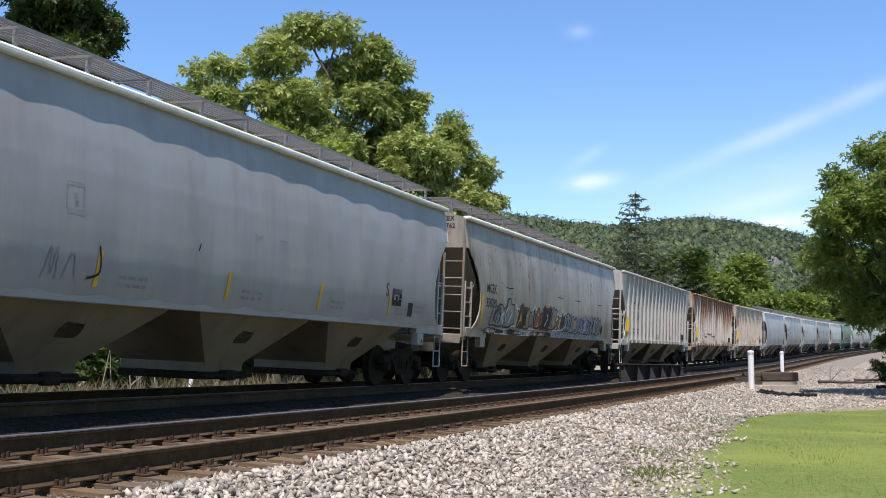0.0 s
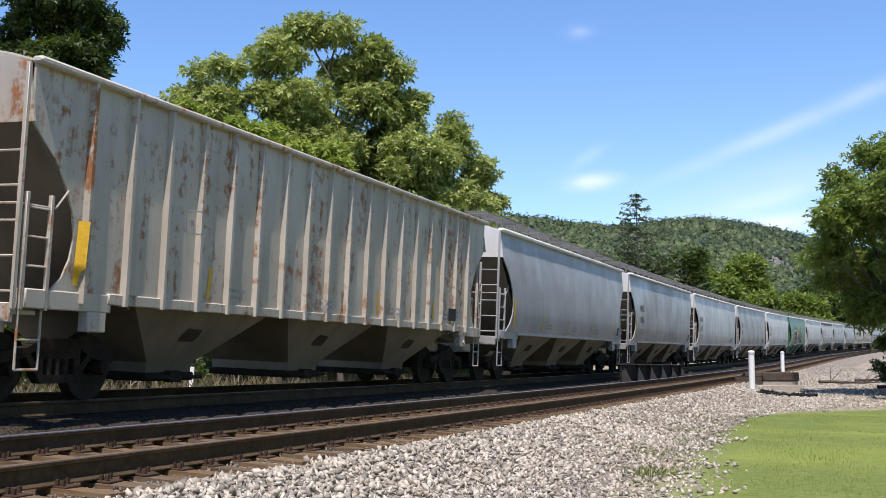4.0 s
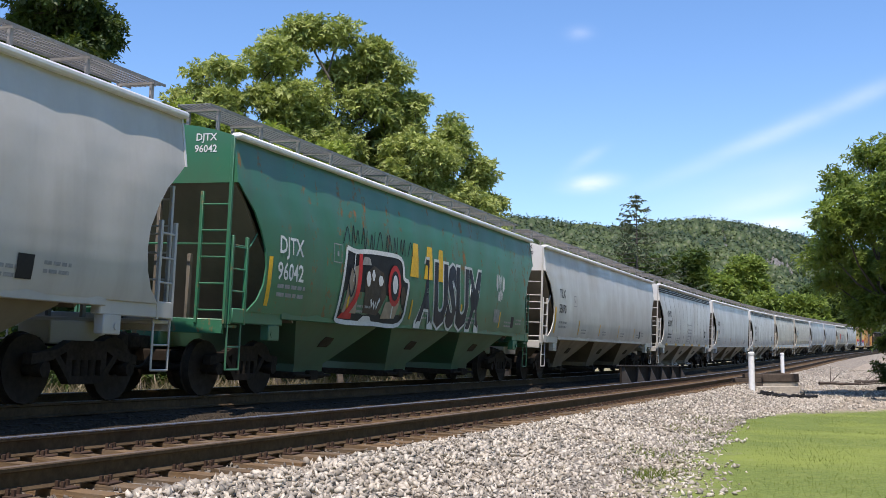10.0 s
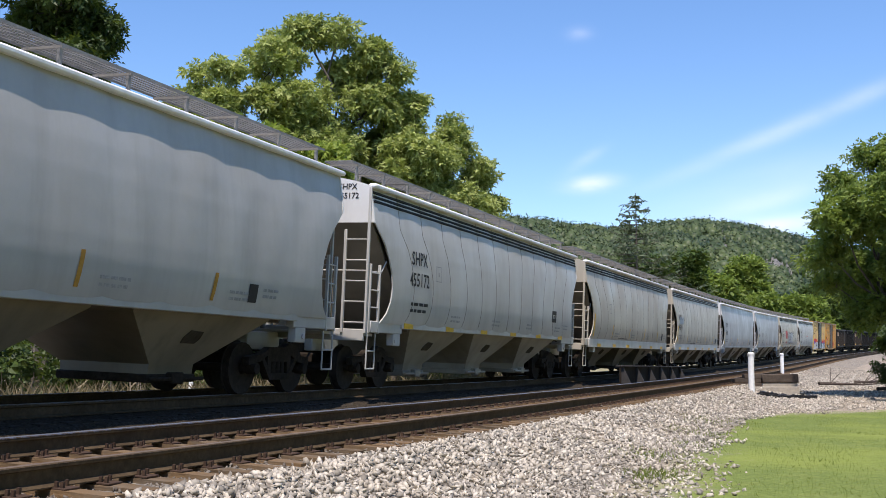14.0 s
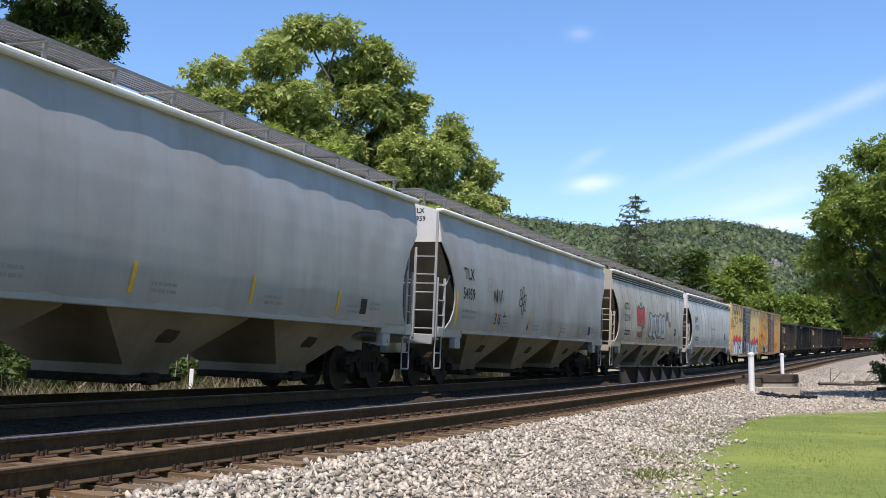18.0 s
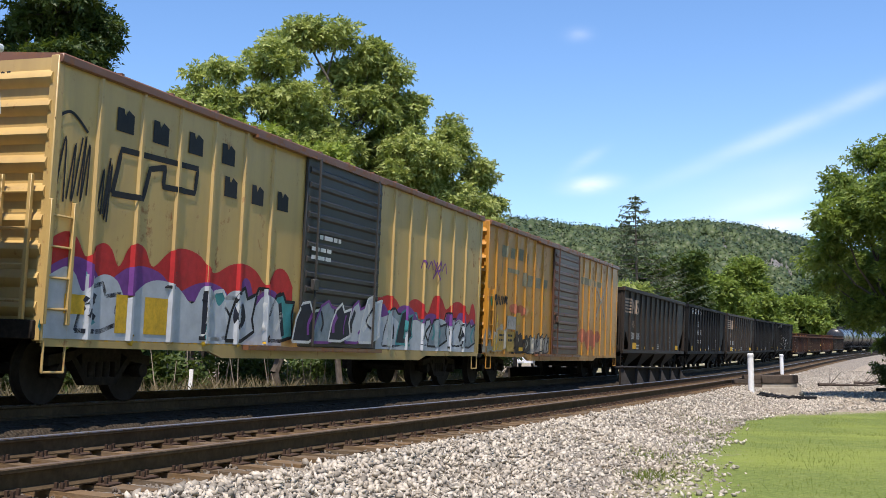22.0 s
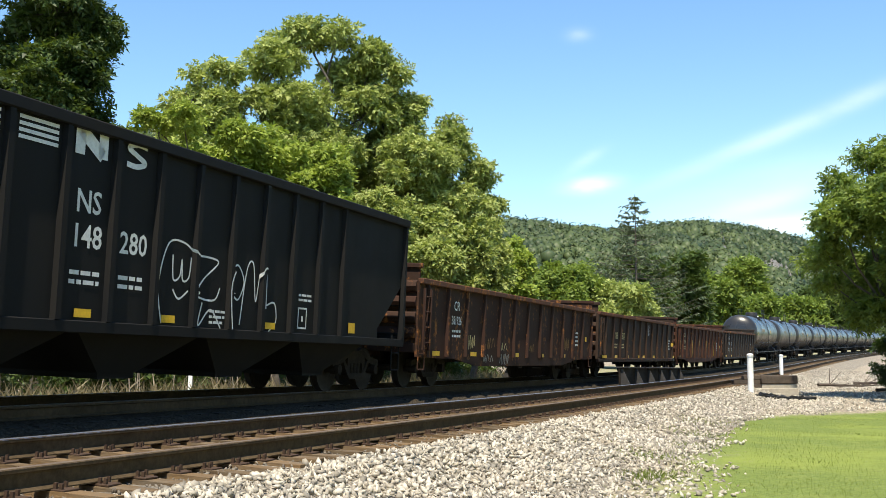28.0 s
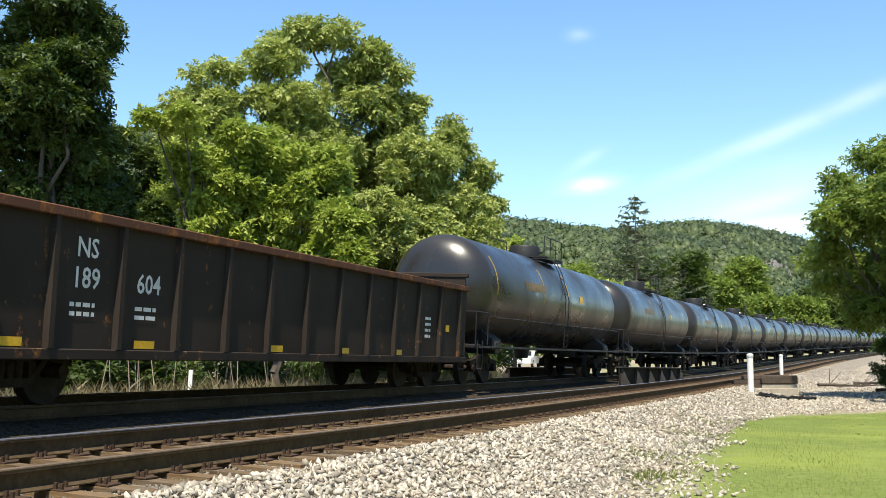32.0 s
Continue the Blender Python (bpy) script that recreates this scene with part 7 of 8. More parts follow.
def fallen_branch(x, y, turn, size, seed):
    rng = np.random.default_rng(seed)
    t = thing("fallen_branch", "dead grey branch lying on the gravel", "branch", "fallen branches", at=pose(x, y, height(x, y) + 0.08, 0, 0, turn))
    b = Mesh()
    pts = [Vector((size * i / 6, rng.normal() * 0.15, 0.05 + 0.08 * rng.random())) for i in range(7)]
    rows = []
    for i in range(7):
        r = 0.10 - 0.012 * i
        rows.append([(pts[i].x, pts[i].y + r * math.cos(k * math.pi / 3), pts[i].z + r * math.sin(k * math.pi / 3)) for k in range(7)])
    b.grid(rows)
    part("limb", b, M_TIMBER, t)
    for k in range(12):
        p = pts[rng.integers(1, 6)]
        q = p + Vector((rng.uniform(0.2, 0.9), rng.normal() * 0.6, abs(rng.normal()) * 0.35))
        part("twig", Mesh().tube(p, q, 0.03, 5, 0.01, False), M_TIMBER, t)


fallen_branch(-2.2, 66, 40, 4.5, 1)
fallen_branch(-0.4, 74, 25, 5.0, 2)
fallen_branch(1.0, 61, 60, 3.5, 3)


def stake(x, y, tall):
    t = thing("stake", "pale weathered wooden stake in the weeds", "stake", at=pose(x, y, height(x, y), 2, 3, 20))
    part("shaft", Mesh().box(-0.05, 0.05, -0.05, 0.05, -0.3, tall, 0.008), M_WHITE, t)


stake(-17.0, 26.3, 0.85)


def parked_car(x, y, turn):
    t = thing("parked_car", "white parked car beyond the railway", "car", at=pose(x, y, height(x, y), 0, 0, turn))
    m = M_CARWHITE
    body = Mesh()
    prof = [(-2.2, 0.35), (-2.25, 0.75), (-1.9, 0.92), (-1.2, 0.98), (-0.6, 1.42), (0.9, 1.44), (1.7, 1.0), (2.2, 0.9), (2.25, 0.4)]
    rings = []
    for xx, k in ((-0.9, 0.96), (-0.85, 1.0), (0.85, 1.0), (0.9, 0.96)):
        rings.append([(xx, a * k, 0.35 + (b - 0.35) * k) for a, b in prof + prof[:1]])
    body.grid(rings, False)
    for r in (rings[0], rings[-1]):
        body.add(r[:-1], [tuple(range(len(prof)))])
    part("body", body, m, t)
    part("windscreen", Mesh().add([(-0.72, -1.19, 1.0), (0.72, -1.19, 1.0), (0.62, -0.66, 1.40), (-0.62, -0.66, 1.40)], [(0, 1, 2, 3)]), M_GLASSDARK, t)
    part("side_window", Mesh().add([(0.905, -0.9, 1.02), (0.905, 1.3, 1.02), (0.905, 0.8, 1.38), (0.905, -0.55, 1.38)], [(0, 1, 2, 3)]), M_GLASSDARK, t)
    for sx in (-0.82, 0.82):
        for sy in (-1.35, 1.35):
            w = part("wheel", stored("carwheel", lambda: Mesh().lathe([(-0.1, 0.1), (-0.1, 0.3), (-0.07, 0.33), (0.07, 0.33), (0.1, 0.3), (0.1, 0.1)], 18)), M_SHADOWBLACK, t, at=Matrix.Translation((sx, sy, 0.33)))
            part("rim", stored("carrim", lambda: Mesh().lathe([(-0.11, 0.01), (-0.11, 0.2), (0.11, 0.2), (0.11, 0.01)], 14)), M_SILVER, w)
        part("headlight", Mesh().box(sx - 0.12, sx + 0.12, -2.24, -2.12, 0.70, 0.82, 0.02), M_SILVER, t)
    part("number_plate", Mesh().box(-0.22, 0.22, -2.27, -2.25, 0.45, 0.56), M_WHITEINK, t)


M_CARWHITE = plain("car_white", (0.72, 0.73, 0.74), 0.3, 0, 0.05, 3, 0.0)
M_GLASSDARK = plain("tinted_glass", (0.02, 0.025, 0.03), 0.08, 0, 0.1, 3, 0.0)
parked_car(-26.5, 92, 5)
# ---------------------------------------------------------------- trees and hills
def sight(px, py):
    """The way from the eye through a point of the picture."""
    a, p = radians(YAW), radians(PITCH)
    r, u = (px - 784) / 1990.0, (441 - py) / 1990.0
    f = math.cos(p) - u * math.sin(p)
    return Vector((r * math.cos(a) - f * math.sin(a), r * math.sin(a) + f * math.cos(a), math.sin(p) + u * math.cos(p))), f


def place(px, depth, py=600):
    """The ground point seen at that column of the picture, so far ahead."""
    d, f = sight(px, py)
    return d.x / f * depth, d.y / f * depth


def rise(py, depth):
    """The height at which that row of the picture lies, so far ahead."""
    d, f = sight(784, py)
    return EYE_Z + d.z / f * depth


def unit(v):
    return v / (np.linalg.norm(v, axis=1)[:, None] + 1e-6)


def leaf_soup(centres, radii, count, size, rng, droop=0.5, leaflets=5, flat=0.6, fan=1.6):
    """Fronds through the volume of flattened clumps: narrow leaflets in pairs along a drooping stalk, their faces to the light."""
    centres, radii = np.array(centres), np.array(radii)
    w = radii ** 2
    idx = rng.choice(len(radii), count, p=w / w.sum())
    d = rng.normal(size=(count, 3))
    d[:, 2] += 0.2
    d = unit(d)
    rad = radii[idx] * (0.25 + 0.85 * rng.random(count) ** 0.5)
    base = centres[idx] + d * rad[:, None] * np.array([1, 1, flat])
    axis = d * 0.7 + rng.normal(size=(count, 3)) * np.array([0.8, 0.8, 0.35])
    axis[:, 2] -= droop * 0.4
    axis = unit(axis)
    face = unit(d * 0.6 + rng.normal(size=(count, 3)) * 0.55 + np.array([0, 0, 0.75]))
    across = unit(np.cross(axis, face))
    V, F = [], []
    o = 0
    for k in range(leaflets):
        f = (k // 2 + 0.4) / max(1, (leaflets + 1) // 2)
        sgn = 1 if k % 2 else -1
        a = base + axis * (f * size * fan)
        a[:, 2] -= droop * size * fan * f * f * 0.5
        dirs = unit(axis * 0.75 + across * sgn * 0.9 + rng.normal(size=(count, 3)) * 0.28)
        dirs[:, 2] -= droop * 0.25
        L = size * (0.65 + 0.6 * rng.random(count))[:, None]
        side = unit(np.cross(dirs, face + rng.normal(size=(count, 3)) * 0.35)) * L * 0.27
        m = a + dirs * L * 0.2
        e = a + dirs * L * 1.05
        V.append(np.stack([m + side, e, m - side], 1).reshape(-1, 3))
        F.append(np.arange(count)[:, None] * 3 + o + np.arange(3)[None, :])
        o += 3 * count
    return np.concatenate(V), np.concatenate(F)


def limb(b, a, c, r0, r1, rng, n=3):
    pts = [Vector(a)]
    for i in range(1, n):
        p = Vector(a).lerp(Vector(c), i / n)
        p += Vector(rng.normal(size=3)) * (Vector(c) - Vector(a)).length * 0.05
        pts.append(p)
    pts.append(Vector(c))
    for i in range(n):
        b.tube(pts[i], pts[i + 1], r0 + (r1 - r0) * i / n, 7, r0 + (r1 - r0) * (i + 1) / n, False)


def tree(name, at, clumps, masses, material, leaves, size, seed, label, trunk=0.22, group="", category="tree", leaflets=5, droop=0.5):
    """clumps: (x, y, z, radius) of leaves from the foot of the tree; masses: the lobes that the main limbs reach."""
    rng = np.random.default_rng(seed)
    t = thing(name, label, category, group, at=Matrix.Translation(at))
    b = Mesh()
    mid = sum(m[2] for m in masses) / len(masses)
    fork = max(0.5, mid * 0.45)
    limb(b, (0, 0, -0.3), (0.1, 0.05, fork), trunk, trunk * 0.7, rng)
    hubs = []
    for m in masses:
        hub = (m[0] * 0.9, m[1] * 0.9, max(0.4, m[2] - m[5] * 0.3))
        hubs.append(np.array(hub))
        limb(b, (0.1, 0.05, min(fork, hub[2]) * rng.uniform(0.75, 1.0)), hub, trunk * 0.4, trunk * 0.12, rng, 4)
    for k, (x, y, z, r) in enumerate(clumps):
        if k % 3:
            continue
        h = min(hubs, key=lambda p: (p[0] - x) ** 2 + (p[1] - y) ** 2 + (p[2] - z) ** 2)
        limb(b, tuple(h), (x, y, z), max(0.015, trunk * 0.1), 0.008, rng, 2)
    part("trunk", b, M_BARK, t)
    v, f = leaf_soup([c[:3] for c in clumps], [c[3] for c in clumps], leaves, size, rng, droop, leaflets)
    part("crown", soup("crown", v, f, material), material, t)
    return t


def crown(rng, n, lobes, rmin, rmax):
    """Clumps of leaves on the outsides of overlapping lobes (x, y, z, rx, ry, rz), each broken up by noise."""
    size = np.array([l[3] * l[5] for l in lobes])
    out = []
    for k in rng.choice(len(lobes), n, p=size / size.sum()):
        x, y, z, rx, ry, rz = lobes[k]
        p = rng.normal(size=3)
        p[2] += 0.25
        p /= np.linalg.norm(p)
        q = 0.84 * (0.45 + 0.55 * rng.random() ** 0.5) * (1 + 0.45 * noise.noise((p[0] * 2.3 + k * 7, p[1] * 2.3, p[2] * 2.3)))
        out.append((x + p[0] * rx * q, y + p[1] * ry * q, z + p[2] * rz * q, rng.uniform(rmin, rmax)))
    return out


def seen_tree(name, px, depth, top, half_px, low, material, leaves, seed, label, size=0.42, n=120, group="trees beside the line", leaflets=5, lobes=None):
    """A tree in the columns px +- half_px and the rows from top to low at that depth; lobes: px, py, half width, half height of its masses."""
    x, y = place(px - 5, depth)
    g = height(x, y)
    k = depth / 1990.0
    rng = np.random.default_rng(seed + 500)
    if not lobes:
        lobes = []
        mid, hh = (top + low) / 2, (low - top) / 2
        for i in range(8):
            a = 2 * math.pi * (i + rng.uniform(-0.3, 0.3)) / 7
            r = 0.62 if i < 7 else 0.0
            w = rng.uniform(0.30, 0.46)
            lobes.append((px + half_px * r * math.cos(a), mid - hh * r * math.sin(a), half_px * w, hh * w * 1.05))
    ells = [((lx - px) * k, rng.uniform(-0.6, 0.6) * half_px * k, rise(ly + 12, depth) - g, lw * k, lw * k * 1.2, lh * k) for lx, ly, lw, lh in lobes]
    small = math.sqrt(half_px * max(40, (low - top) / 2)) * k
    cl = crown(rng, int(n * 1.9), ells, 0.045 * small, 0.13 * small)
    return tree(name, (x, y, g), cl, ells, material, leaves, size, seed, label, max(0.08, (rise(top, depth) - g) * 0.018), group, leaflets=leaflets)


def line_of(table, v):
    for (a, va), (b, vb) in zip(table, table[1:]):
        if v <= b:
            return va + (vb - va) * max(0.0, (v - a) / (b - a))
    return table[-1][1]


RIDGE = ((-900, 330), (-300, 300), (0, 240), (150, 206), (230, 204), (300, 214), (420, 260), (560, 330), (700, 370), (850, 380), (905, 381), (950, 386), (1000, 392), (1040, 396), (1080, 403),
         (1120, 400), (1180, 391), (1230, 388), (1280, 391), (1330, 399), (1380, 408), (1420, 419), (1460, 431), (1530, 450), (1600, 470), (1800, 520), (2400, 560))
FAR = ((-900, 260), (0, 300), (420, 420), (850, 640), (1250, 760), (1500, 800), (2400, 700))


def hill_point(px, f):
    """A point of the hillside: f from 0 at its foot to 1 on the ridge, beyond 1 behind it."""
    d = line_of(FAR, px)
    dist = d * (0.34 + 0.66 * f)
    x, y = place(px, dist)
    top = rise(line_of(RIDGE, px) - 7, d)
    g = max(0.0, min(1.0, f))
    z = top * (g * g * (3 - 2 * g) * 0.55 + g * 0.45) if f <= 1 else top * (1 - (f - 1) * 0.8)
    z += (noise.noise((x * 0.012, y * 0.012, 2)) * 9 + noise.noise((x * 0.03, y * 0.03, 5)) * 4) * max(0.0, 0.9 - g) * g * 3
    return x, y, z - 11.0


def hill_row(px, f):
    """The row of the picture at which a point of the hillside shows."""
    x, y, z = hill_point(px, f)
    depth = line_of(FAR, px) * (0.34 + 0.66 * f)
    return 441 - 1990.0 * math.tan(math.atan2(z - EYE_Z, depth) - radians(PITCH))


CLIFFS = ((1288, 444, 7, 24), (1372, 474, 17, 11), (1396, 496, 9, 14), (1342, 452, 7, 9))


def bare(px, row):
    """How far inside a cliff: over 1 is outside."""
    return min(((px - a) / c) ** 2 + ((row - b) / d) ** 2 for a, b, c, d in CLIFFS)


def build_hill():
    rows = []
    for j in range(22):
        rows.append([hill_point(px, j / 19 * 1.1) for px in range(-900, 2401, 40)])
    me = Mesh().grid(rows).data("hillside")
    me.materials.append(M_WOODS)
    tagged(new("hillside", me), "long wooded hill behind the valley", "hill", kind="structure")
    rng = np.random.default_rng(21)
    b = bmesh.new()
    bmesh.ops.create_icosphere(b, subdivisions=1, radius=1)
    bv = np.array([v.co[:] for v in b.verts])
    b.verts.index_update()
    bf = np.array([[v.index for v in f.verts] for f in b.faces])
    b.free()
    V, F, o = [], [], 0
    cen, rad = [], []
    for k in range(8200):
        px = rng.uniform(830, 1600) if rng.random() < 0.88 else rng.uniform(120, 380)
        f = rng.random() ** 0.8
        x, y, z = hill_point(px, f)
        if px > 1200 and bare(px, hill_row(px, f) - 8) < rng.uniform(0.5, 1.5):
            continue
        r = rng.uniform(1.3, 4.2) * (0.6 + line_of(FAR, px) / 1400)
        n = np.array([noise.noise((p[0] * 1.9 + k, p[1] * 1.9, p[2] * 1.9)) for p in bv])
        tall = rng.uniform(0.8, 1.5)
        pts = bv * (0.8 + 0.5 * n[:, None]) * np.array([r, r, r * tall])
        V.append(pts + np.array([x, y, z + r * 0.7]))
        F.append(bf + o)
        o += len(bv)
        cen.append((x, y, z + r * 0.75))
        rad.append(r)
    lv, lf = leaf_soup(cen, rad, 85000, 1.45, rng, 0.2, 2, 1.1, 0.5)
    V.append(lv)
    F.append(lf + o)
    ob = new("far_woods", soup("far_woods", np.concatenate(V), np.concatenate(F), M_WOODS))
    tagged(ob, "dense green woods covering the distant hill", "woods", kind="stuff")
    # bare rock showing through the woods
    for a, row, c, d in CLIFFS:
        fs = min((abs(hill_row(a, q / 60) - row - d), q / 60) for q in range(60))[1]
        fe = min((abs(hill_row(a, q / 60) - row + d), q / 60) for q in range(60))[1]
        rk = Mesh()
        grid = []
        for j in range(9):
            line = []
            for i in range(9):
                p = hill_point(a - c * 1.3 + c * 2.6 * i / 8, fs + (fe - fs) * j / 8)
                line.append((p[0], p[1] - 3, p[2] + 2.4 + 4.5 * noise.noise((i * 0.8 + a, j * 0.8, 1)) - 3.0 * ((i - 4) / 4) ** 4))
            grid.append(line)
        rk.grid(grid, False)
        tagged(part("rock_outcrop", rk, M_ROCK), "bare grey rock outcrop on the wooded hillside", "rock", "cliffs on the hill")


build_hill()


def conifer(px, depth, top, low, half_px, seed):
    x, y = place(px, depth)
    g = height(x, y)
    zt = rise(top, depth) - g
    w = half_px / 1990.0 * depth
    rng = np.random.default_rng(seed)
    t = thing("conifer", "tall thin-topped spruce with sparse drooping boughs", "tree", at=Matrix.Translation((x, y, g)))
    b = Mesh().tube((0, 0, -0.3), (0, 0, zt * 0.995), 0.32, 8, 0.03, False)
    V = []
    levels = 30
    for i in range(levels):
        f = (i + 0.5) / levels
        z = zt * (0.12 + 0.87 * f)
        reach = w * (1 - f) ** 0.85 + 0.3
        for k in range(6):
            a = rng.uniform(0, 2 * math.pi)
            r = reach * rng.uniform(0.55, 1.12)
            root = np.array([0, 0, z])
            mid = np.array([math.cos(a) * r * 0.55, math.sin(a) * r * 0.55, z - 0.02 * r])
            tip = np.array([math.cos(a) * r, math.sin(a) * r, z + 0.14 * r])
            b.tube(root, mid, 0.05, 5, 0.03, False)
            b.tube(mid, tip, 0.03, 5, 0.01, False)
            for q in range(int(10 + 52 * (1 - f) ** 1.2)):
                u = rng.uniform(0.2, 1.0)
                c = root + (mid - root) * u / 0.55 if u < 0.55 else mid + (tip - mid) * (u - 0.55) / 0.45
                d = np.array([math.cos(a), math.sin(a), 0]) * 0.16 + rng.normal(size=3) * 0.2
                d[2] = -abs(d[2]) * 0.9 - 0.04
                e = np.cross(d, rng.normal(size=3))
                e = e / (np.linalg.norm(e) + 1e-6) * 0.1
                V += [c, c + d * 0.6 + e, c + d * 1.5, c + d * 0.6 - e]
    part("trunk", b, M_BARK, t)
    part("needles", soup("needles", np.array(V), np.arange(len(V)).reshape(-1, 4), M_NEEDLE), M_NEEDLE, t)


conifer(1128, 150, 343, 600, 140, 31)
WALNUT = "tall green broadleaf tree with open crown and drooping leaves"
seen_tree("tree", 555, 44, 17, 150, 330, M_LEAF, 9500, 1, WALNUT, n=160, size=0.20, leaflets=6,
          lobes=((428, 72, 20, 13), (480, 58, 36, 24), (540, 50, 42, 24), (600, 54, 40, 22), (650, 82, 30, 26), (676, 116, 16, 24), (512, 108, 48, 36), (600, 120, 64, 36), (548, 185, 74, 46), (640, 185, 50, 44), (560, 265, 110, 60)))
seen_tree("tree", 750, 46, 150, 150, 480, M_LEAF, 12500, 2, "broad green tree with a rounded crown", n=200, size=0.20, leaflets=6,
          lobes=((690, 175, 30, 28), (742, 182, 28, 18), (786, 210, 24, 20), (715, 225, 52, 40), (812, 250, 30, 34), (770, 290, 66, 50), (852, 300, 22, 30), (850, 360, 24, 40), (700, 330, 76, 60), (800, 370, 80, 66), (868, 430, 30, 46)))
seen_tree("tree", 360, 42, 88, 95, 330, M_LEAF, 5200, 3, "green broadleaf tree with drooping leaves", n=120, size=0.20, leaflets=6,
          lobes=((345, 112, 24, 18), (408, 128, 32, 24), (300, 142, 24, 18), (280, 165, 16, 12), (350, 160, 60, 30), (415, 195, 44, 36), (330, 215, 70, 42), (380, 280, 90, 50)))
seen_tree("tree", 345, 36, 190, 120, 480, M_LEAF_BRIGHT, 8500, 4, "yellow-green leafy tree in sun", n=130, size=0.19,
          lobes=((300, 222, 34, 26), (360, 215, 40, 28), (425, 235, 36, 28), (330, 280, 70, 46), (420, 300, 60, 50), (285, 340, 50, 50), (380, 380, 90, 70), (350, 470, 110, 60)))
seen_tree("tree", 500, 37, 200, 125, 520, M_LEAF_BRIGHT, 9000, 5, "green leafy tree in sun", n=140, size=0.19)
seen_tree("tree", 640, 47, 190, 110, 480, M_LEAF, 9000, 23, "green leafy tree between taller ones", n=120, size=0.21)
seen_tree("tree", 595, 34, 330, 70, 560, M_LEAF_BRIGHT, 6000, 6, "small yellow-green tree in the sun", n=90, size=0.18)
seen_tree("tree", 70, 30, -170, 130, 420, M_LEAF_DARK, 20000, 7, "broadleaf tree close to the line, shade put into its dark leaves", n=220, size=0.17,
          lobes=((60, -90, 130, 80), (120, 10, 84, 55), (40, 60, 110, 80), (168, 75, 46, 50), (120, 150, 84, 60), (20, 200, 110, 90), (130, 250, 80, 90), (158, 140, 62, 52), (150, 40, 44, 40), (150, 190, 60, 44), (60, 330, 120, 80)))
seen_tree("tree", 235, 41, 205, 85, 520, M_LEAF_DARK, 9000, 24, "dark green tree, shade of its neighbour put into the leaf colour", n=120, size=0.20)
seen_tree("tree", 710, 42, 330, 140, 600, M_LEAF, 10500, 8, "green leafy tree beside the line", n=140, size=0.20)
seen_tree("tree", 845, 52, 300, 62, 600, M_LEAF, 7500, 9, "green leafy tree beside the line", n=100, size=0.22, lobes=((815, 350, 40, 45), (850, 390, 30, 36), (845, 430, 55, 60), (835, 520, 60, 70), (880, 460, 30, 50)))
seen_tree("tree", 915, 60, 415, 40, 600, M_LEAF_BRIGHT, 3600, 19, "small green tree beside the line", n=50, size=0.25)
seen_tree("tree", 130, 33, 280, 150, 640, M_LEAF_DARK, 12500, 18, "undergrowth tree with shade put into its dark leaf colour", n=110, size=0.20)
seen_tree("tree", 1610, 50, 240, 180, 630, M_LEAF_MID, 19000, 10, "green broadleaf tree overhanging the gravel", n=260, size=0.22, leaflets=6,
          lobes=((1590, 275, 50, 40), (1545, 262, 20, 20), (1510, 325, 36, 30), (1660, 300, 80, 70), (1500, 385, 46, 36), (1590, 380, 90, 70), (1480, 440, 36, 36), (1560, 470, 80, 60), (1490, 495, 34, 24), (1550, 545, 40, 34), (1660, 480, 100, 90), (1720, 400, 80, 120)))
# Unseen tree, added right of the view to throw shade on the gravel.
seen_tree("tree", 1780, 44, 230, 190, 560, M_LEAF_MID, 9000, 22, "unseen green broadleaf tree added to shade the gravel", n=120, size=0.28)
# Added low tree: a dark mass for the shade beneath the overhanging crown.
seen_tree("tree", 1650, 56, 500, 110, 720, M_LEAF_DARK, 5200, 20, "added dark low tree standing in for shade", n=100, size=0.22, lobes=((1620, 560, 60, 36), (1590, 600, 34, 26), (1640, 640, 66, 44), (1575, 650, 26, 20), (1700, 600, 90, 90)))
# unseen trees added along the lawn, past and behind the eye, dimming sky fill
for k, (x, y, r) in enumerate(((13.5, -30, 5.5), (15, -17, 5.0), (14, -5, 5.5), (15, 7, 5.0), (14, 19, 5.5), (13, 31, 5.0), (11.5, 43, 4.6))):
    lobes = [(r * 0.5 * math.cos(a), r * 0.5 * math.sin(a), zz, r * 0.6, r * 0.6, 2.6) for a, zz in ((0.3, 4.0), (2.4, 4.5), (4.4, 4.2), (1.2, 7.5), (3.6, 7.2), (5.5, 8.0), (0.0, 10.5))]
    tree("tree", (x, y, height(x, y)), crown(np.random.default_rng(90 + k), 90, lobes, 0.6, 1.2), lobes, M_LEAF, 3000, 0.42, 60 + k, "unseen broad green tree added on the lawn to cut sky light", 0.24, "shade trees on the lawn")
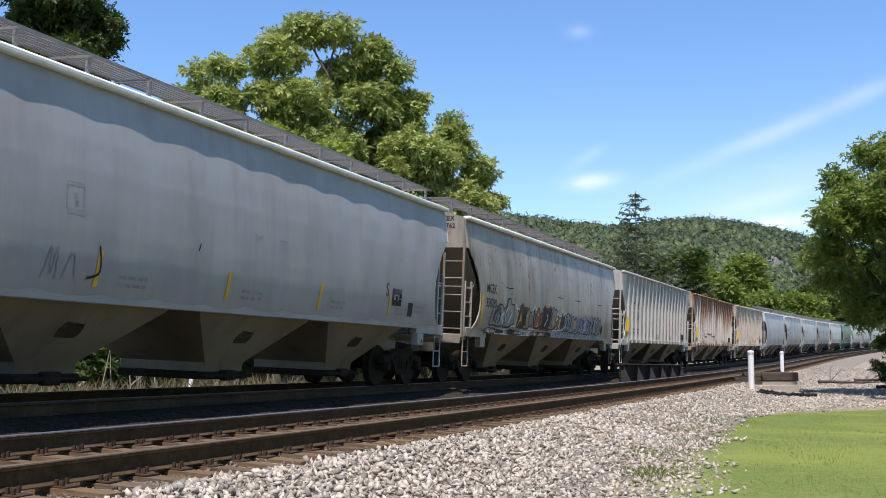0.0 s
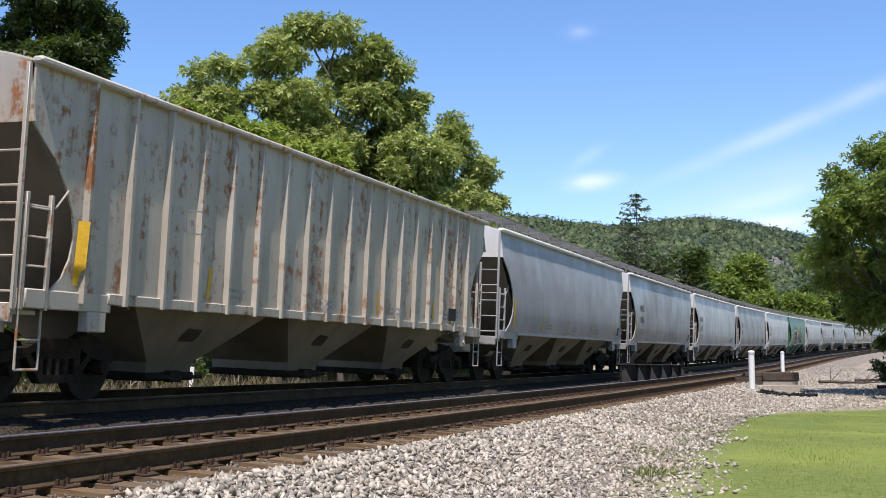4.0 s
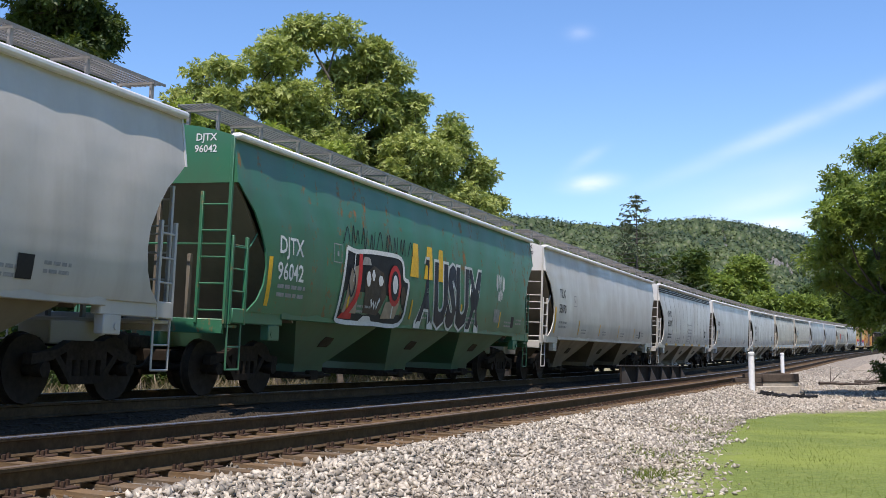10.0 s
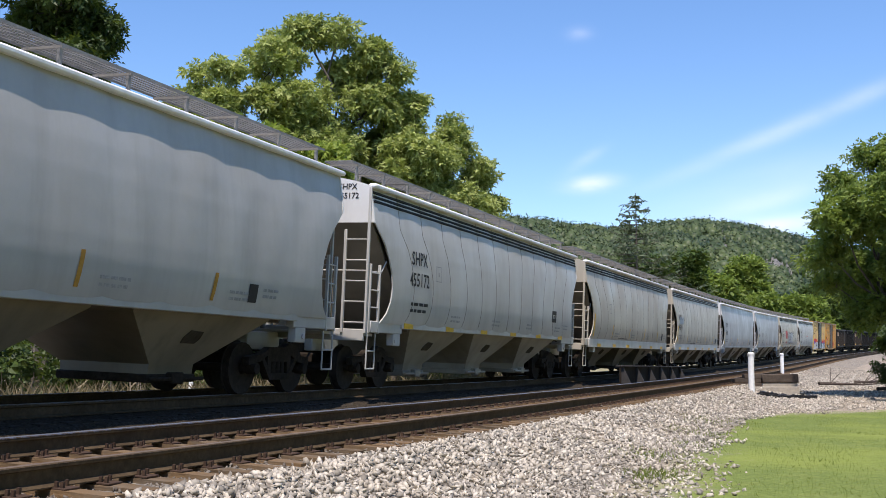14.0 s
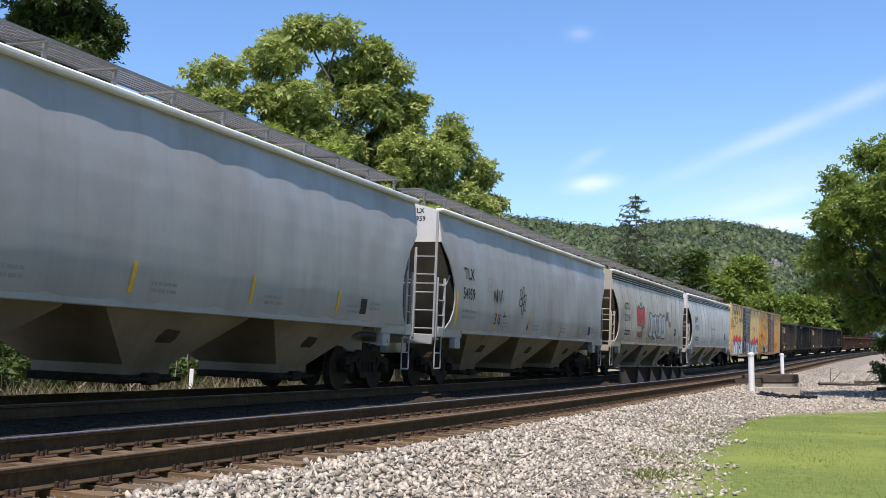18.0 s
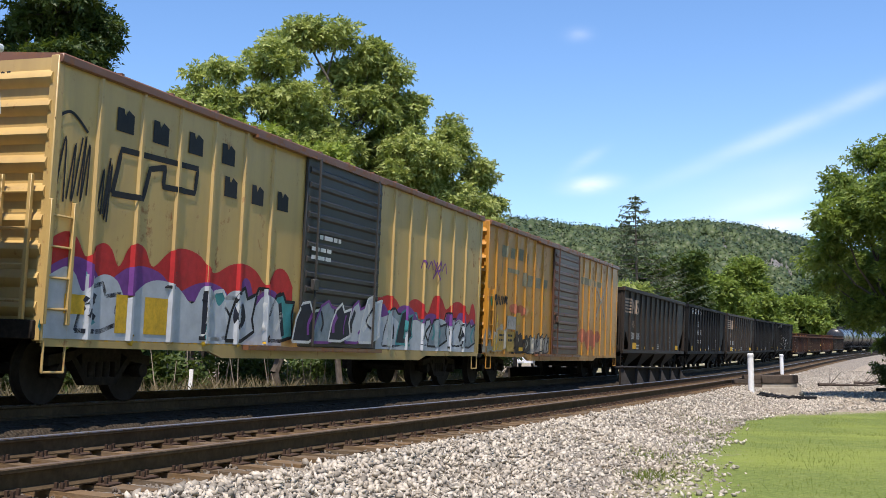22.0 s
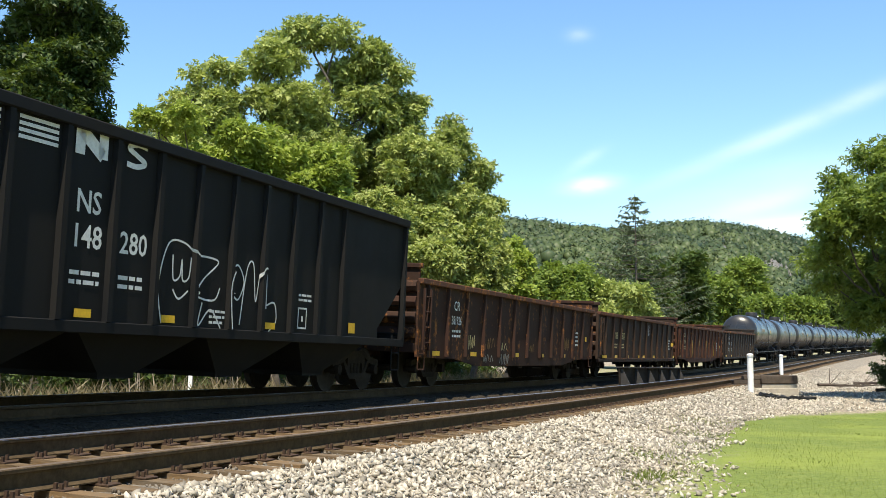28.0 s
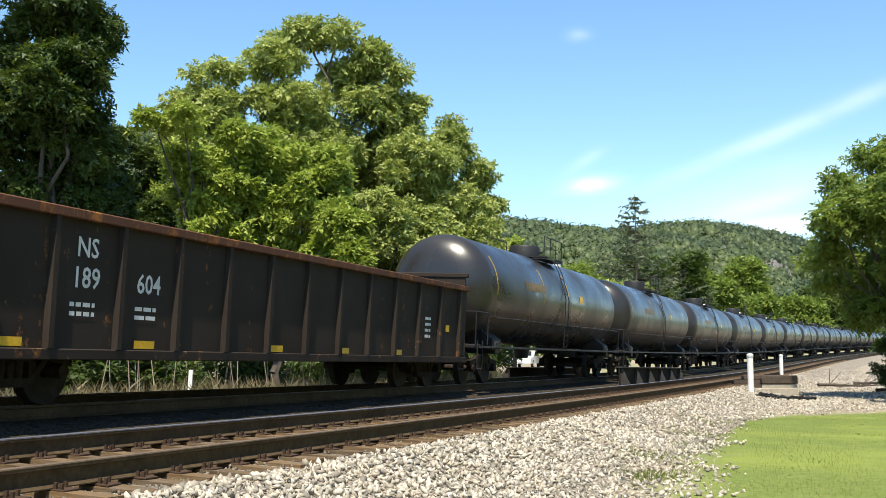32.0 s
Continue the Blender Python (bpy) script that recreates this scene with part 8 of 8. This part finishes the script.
for px, d, top, hp, lo, m, sd in ((985, 95, 440, 60, 620, M_LEAF_MID, 41), (1050, 100, 455, 55, 620, M_LEAF_MID, 42), (1110, 95, 478, 62, 620, M_LEAF, 43), (1130, 170, 430, 76, 600, M_LEAF_DARK, 44), (1325, 240, 432, 34, 600, M_LEAF_MID, 40), (1225, 230, 445, 40, 600, M_LEAF_MID, 39),
                               (1215, 175, 430, 50, 600, M_LEAF_DARK, 45), (1270, 190, 470, 55, 620, M_LEAF_MID, 46), (1345, 200, 508, 60, 620, M_LEAF_MID, 47), (1415, 300, 512, 60, 620, M_LEAF_MID, 48), (1480, 330, 480, 60, 620, M_LEAF_DARK, 49)):
    seen_tree("tree", px, d, top, hp, lo, m, 5000, sd, "leafy green tree below the wooded hill", size=0.0046 * d, n=90, group="trees below the hill", leaflets=4)


def undergrowth():
    """Dark leafy growth and bare stems along the far edge of the line."""
    rng = np.random.default_rng(77)
    cs, rs = [], []
    for k in range(150):
        y = rng.uniform(2, 62)
        cs.append((-18.8 - rng.uniform(0, 4), y, height(-20, y) + rng.uniform(0.1, 1.7)))
        rs.append(rng.uniform(0.5, 1.0))
    v, f = leaf_soup(cs, rs, 17000, 0.22, rng)
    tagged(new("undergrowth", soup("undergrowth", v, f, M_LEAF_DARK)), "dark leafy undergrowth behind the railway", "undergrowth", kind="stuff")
    b = Mesh()
    for k in range(60):
        x, y = -16.8 - rng.uniform(0, 3), rng.uniform(4, 40)
        g = height(x, y)
        b.tube((x, y, g - 0.1), (x + rng.normal() * 0.15, y + rng.normal() * 0.15, g + rng.uniform(0.7, 1.6)), 0.02, 5, 0.008, False)
    me = b.data("dead_stems")
    me.materials.append(M_DEADWOOD)
    tagged(new("dead_stems", me), "pale dead stems standing in the weeds", "weeds", kind="stuff")


M_DEADWOOD = plain("dead_wood", (0.32, 0.27, 0.21), 0.9, 0, 0.3, 8, 0.3)
undergrowth()


# ---------------------------------------------------------------- movement
def motions():
    marks = [i * 1.0 for i in range(33)]
    for c, a, b in zip(CARS, JOINTS, JOINTS[1:]):
        mid = (a + b) / 2
        walk(c.ob, [(t, along(mid - travelled(t), TRAIN_X, TRAIN_Z, TRAIN_TILT)) for t in marks])
        for w, y in c.axles:
            near = [k / 30 for k in range(0, 961) if 4.0 < mid + y - travelled(k / 30) < 40.0]
            if not near:
                continue
            times = ([0.0] if near[0] > 0 else []) + near + ([32.0] if near[-1] < 32 else [])
            x0 = travelled(near[0])
            rows = []
            for t in times:
                turn = (travelled(min(max(t, near[0]), near[-1])) - x0) / WHEEL_R
                rows.append((t, Matrix.Translation((0, y, WHEEL_R)) @ Matrix.Rotation(turn, 4, "X")))
            walk(w, rows)


motions()
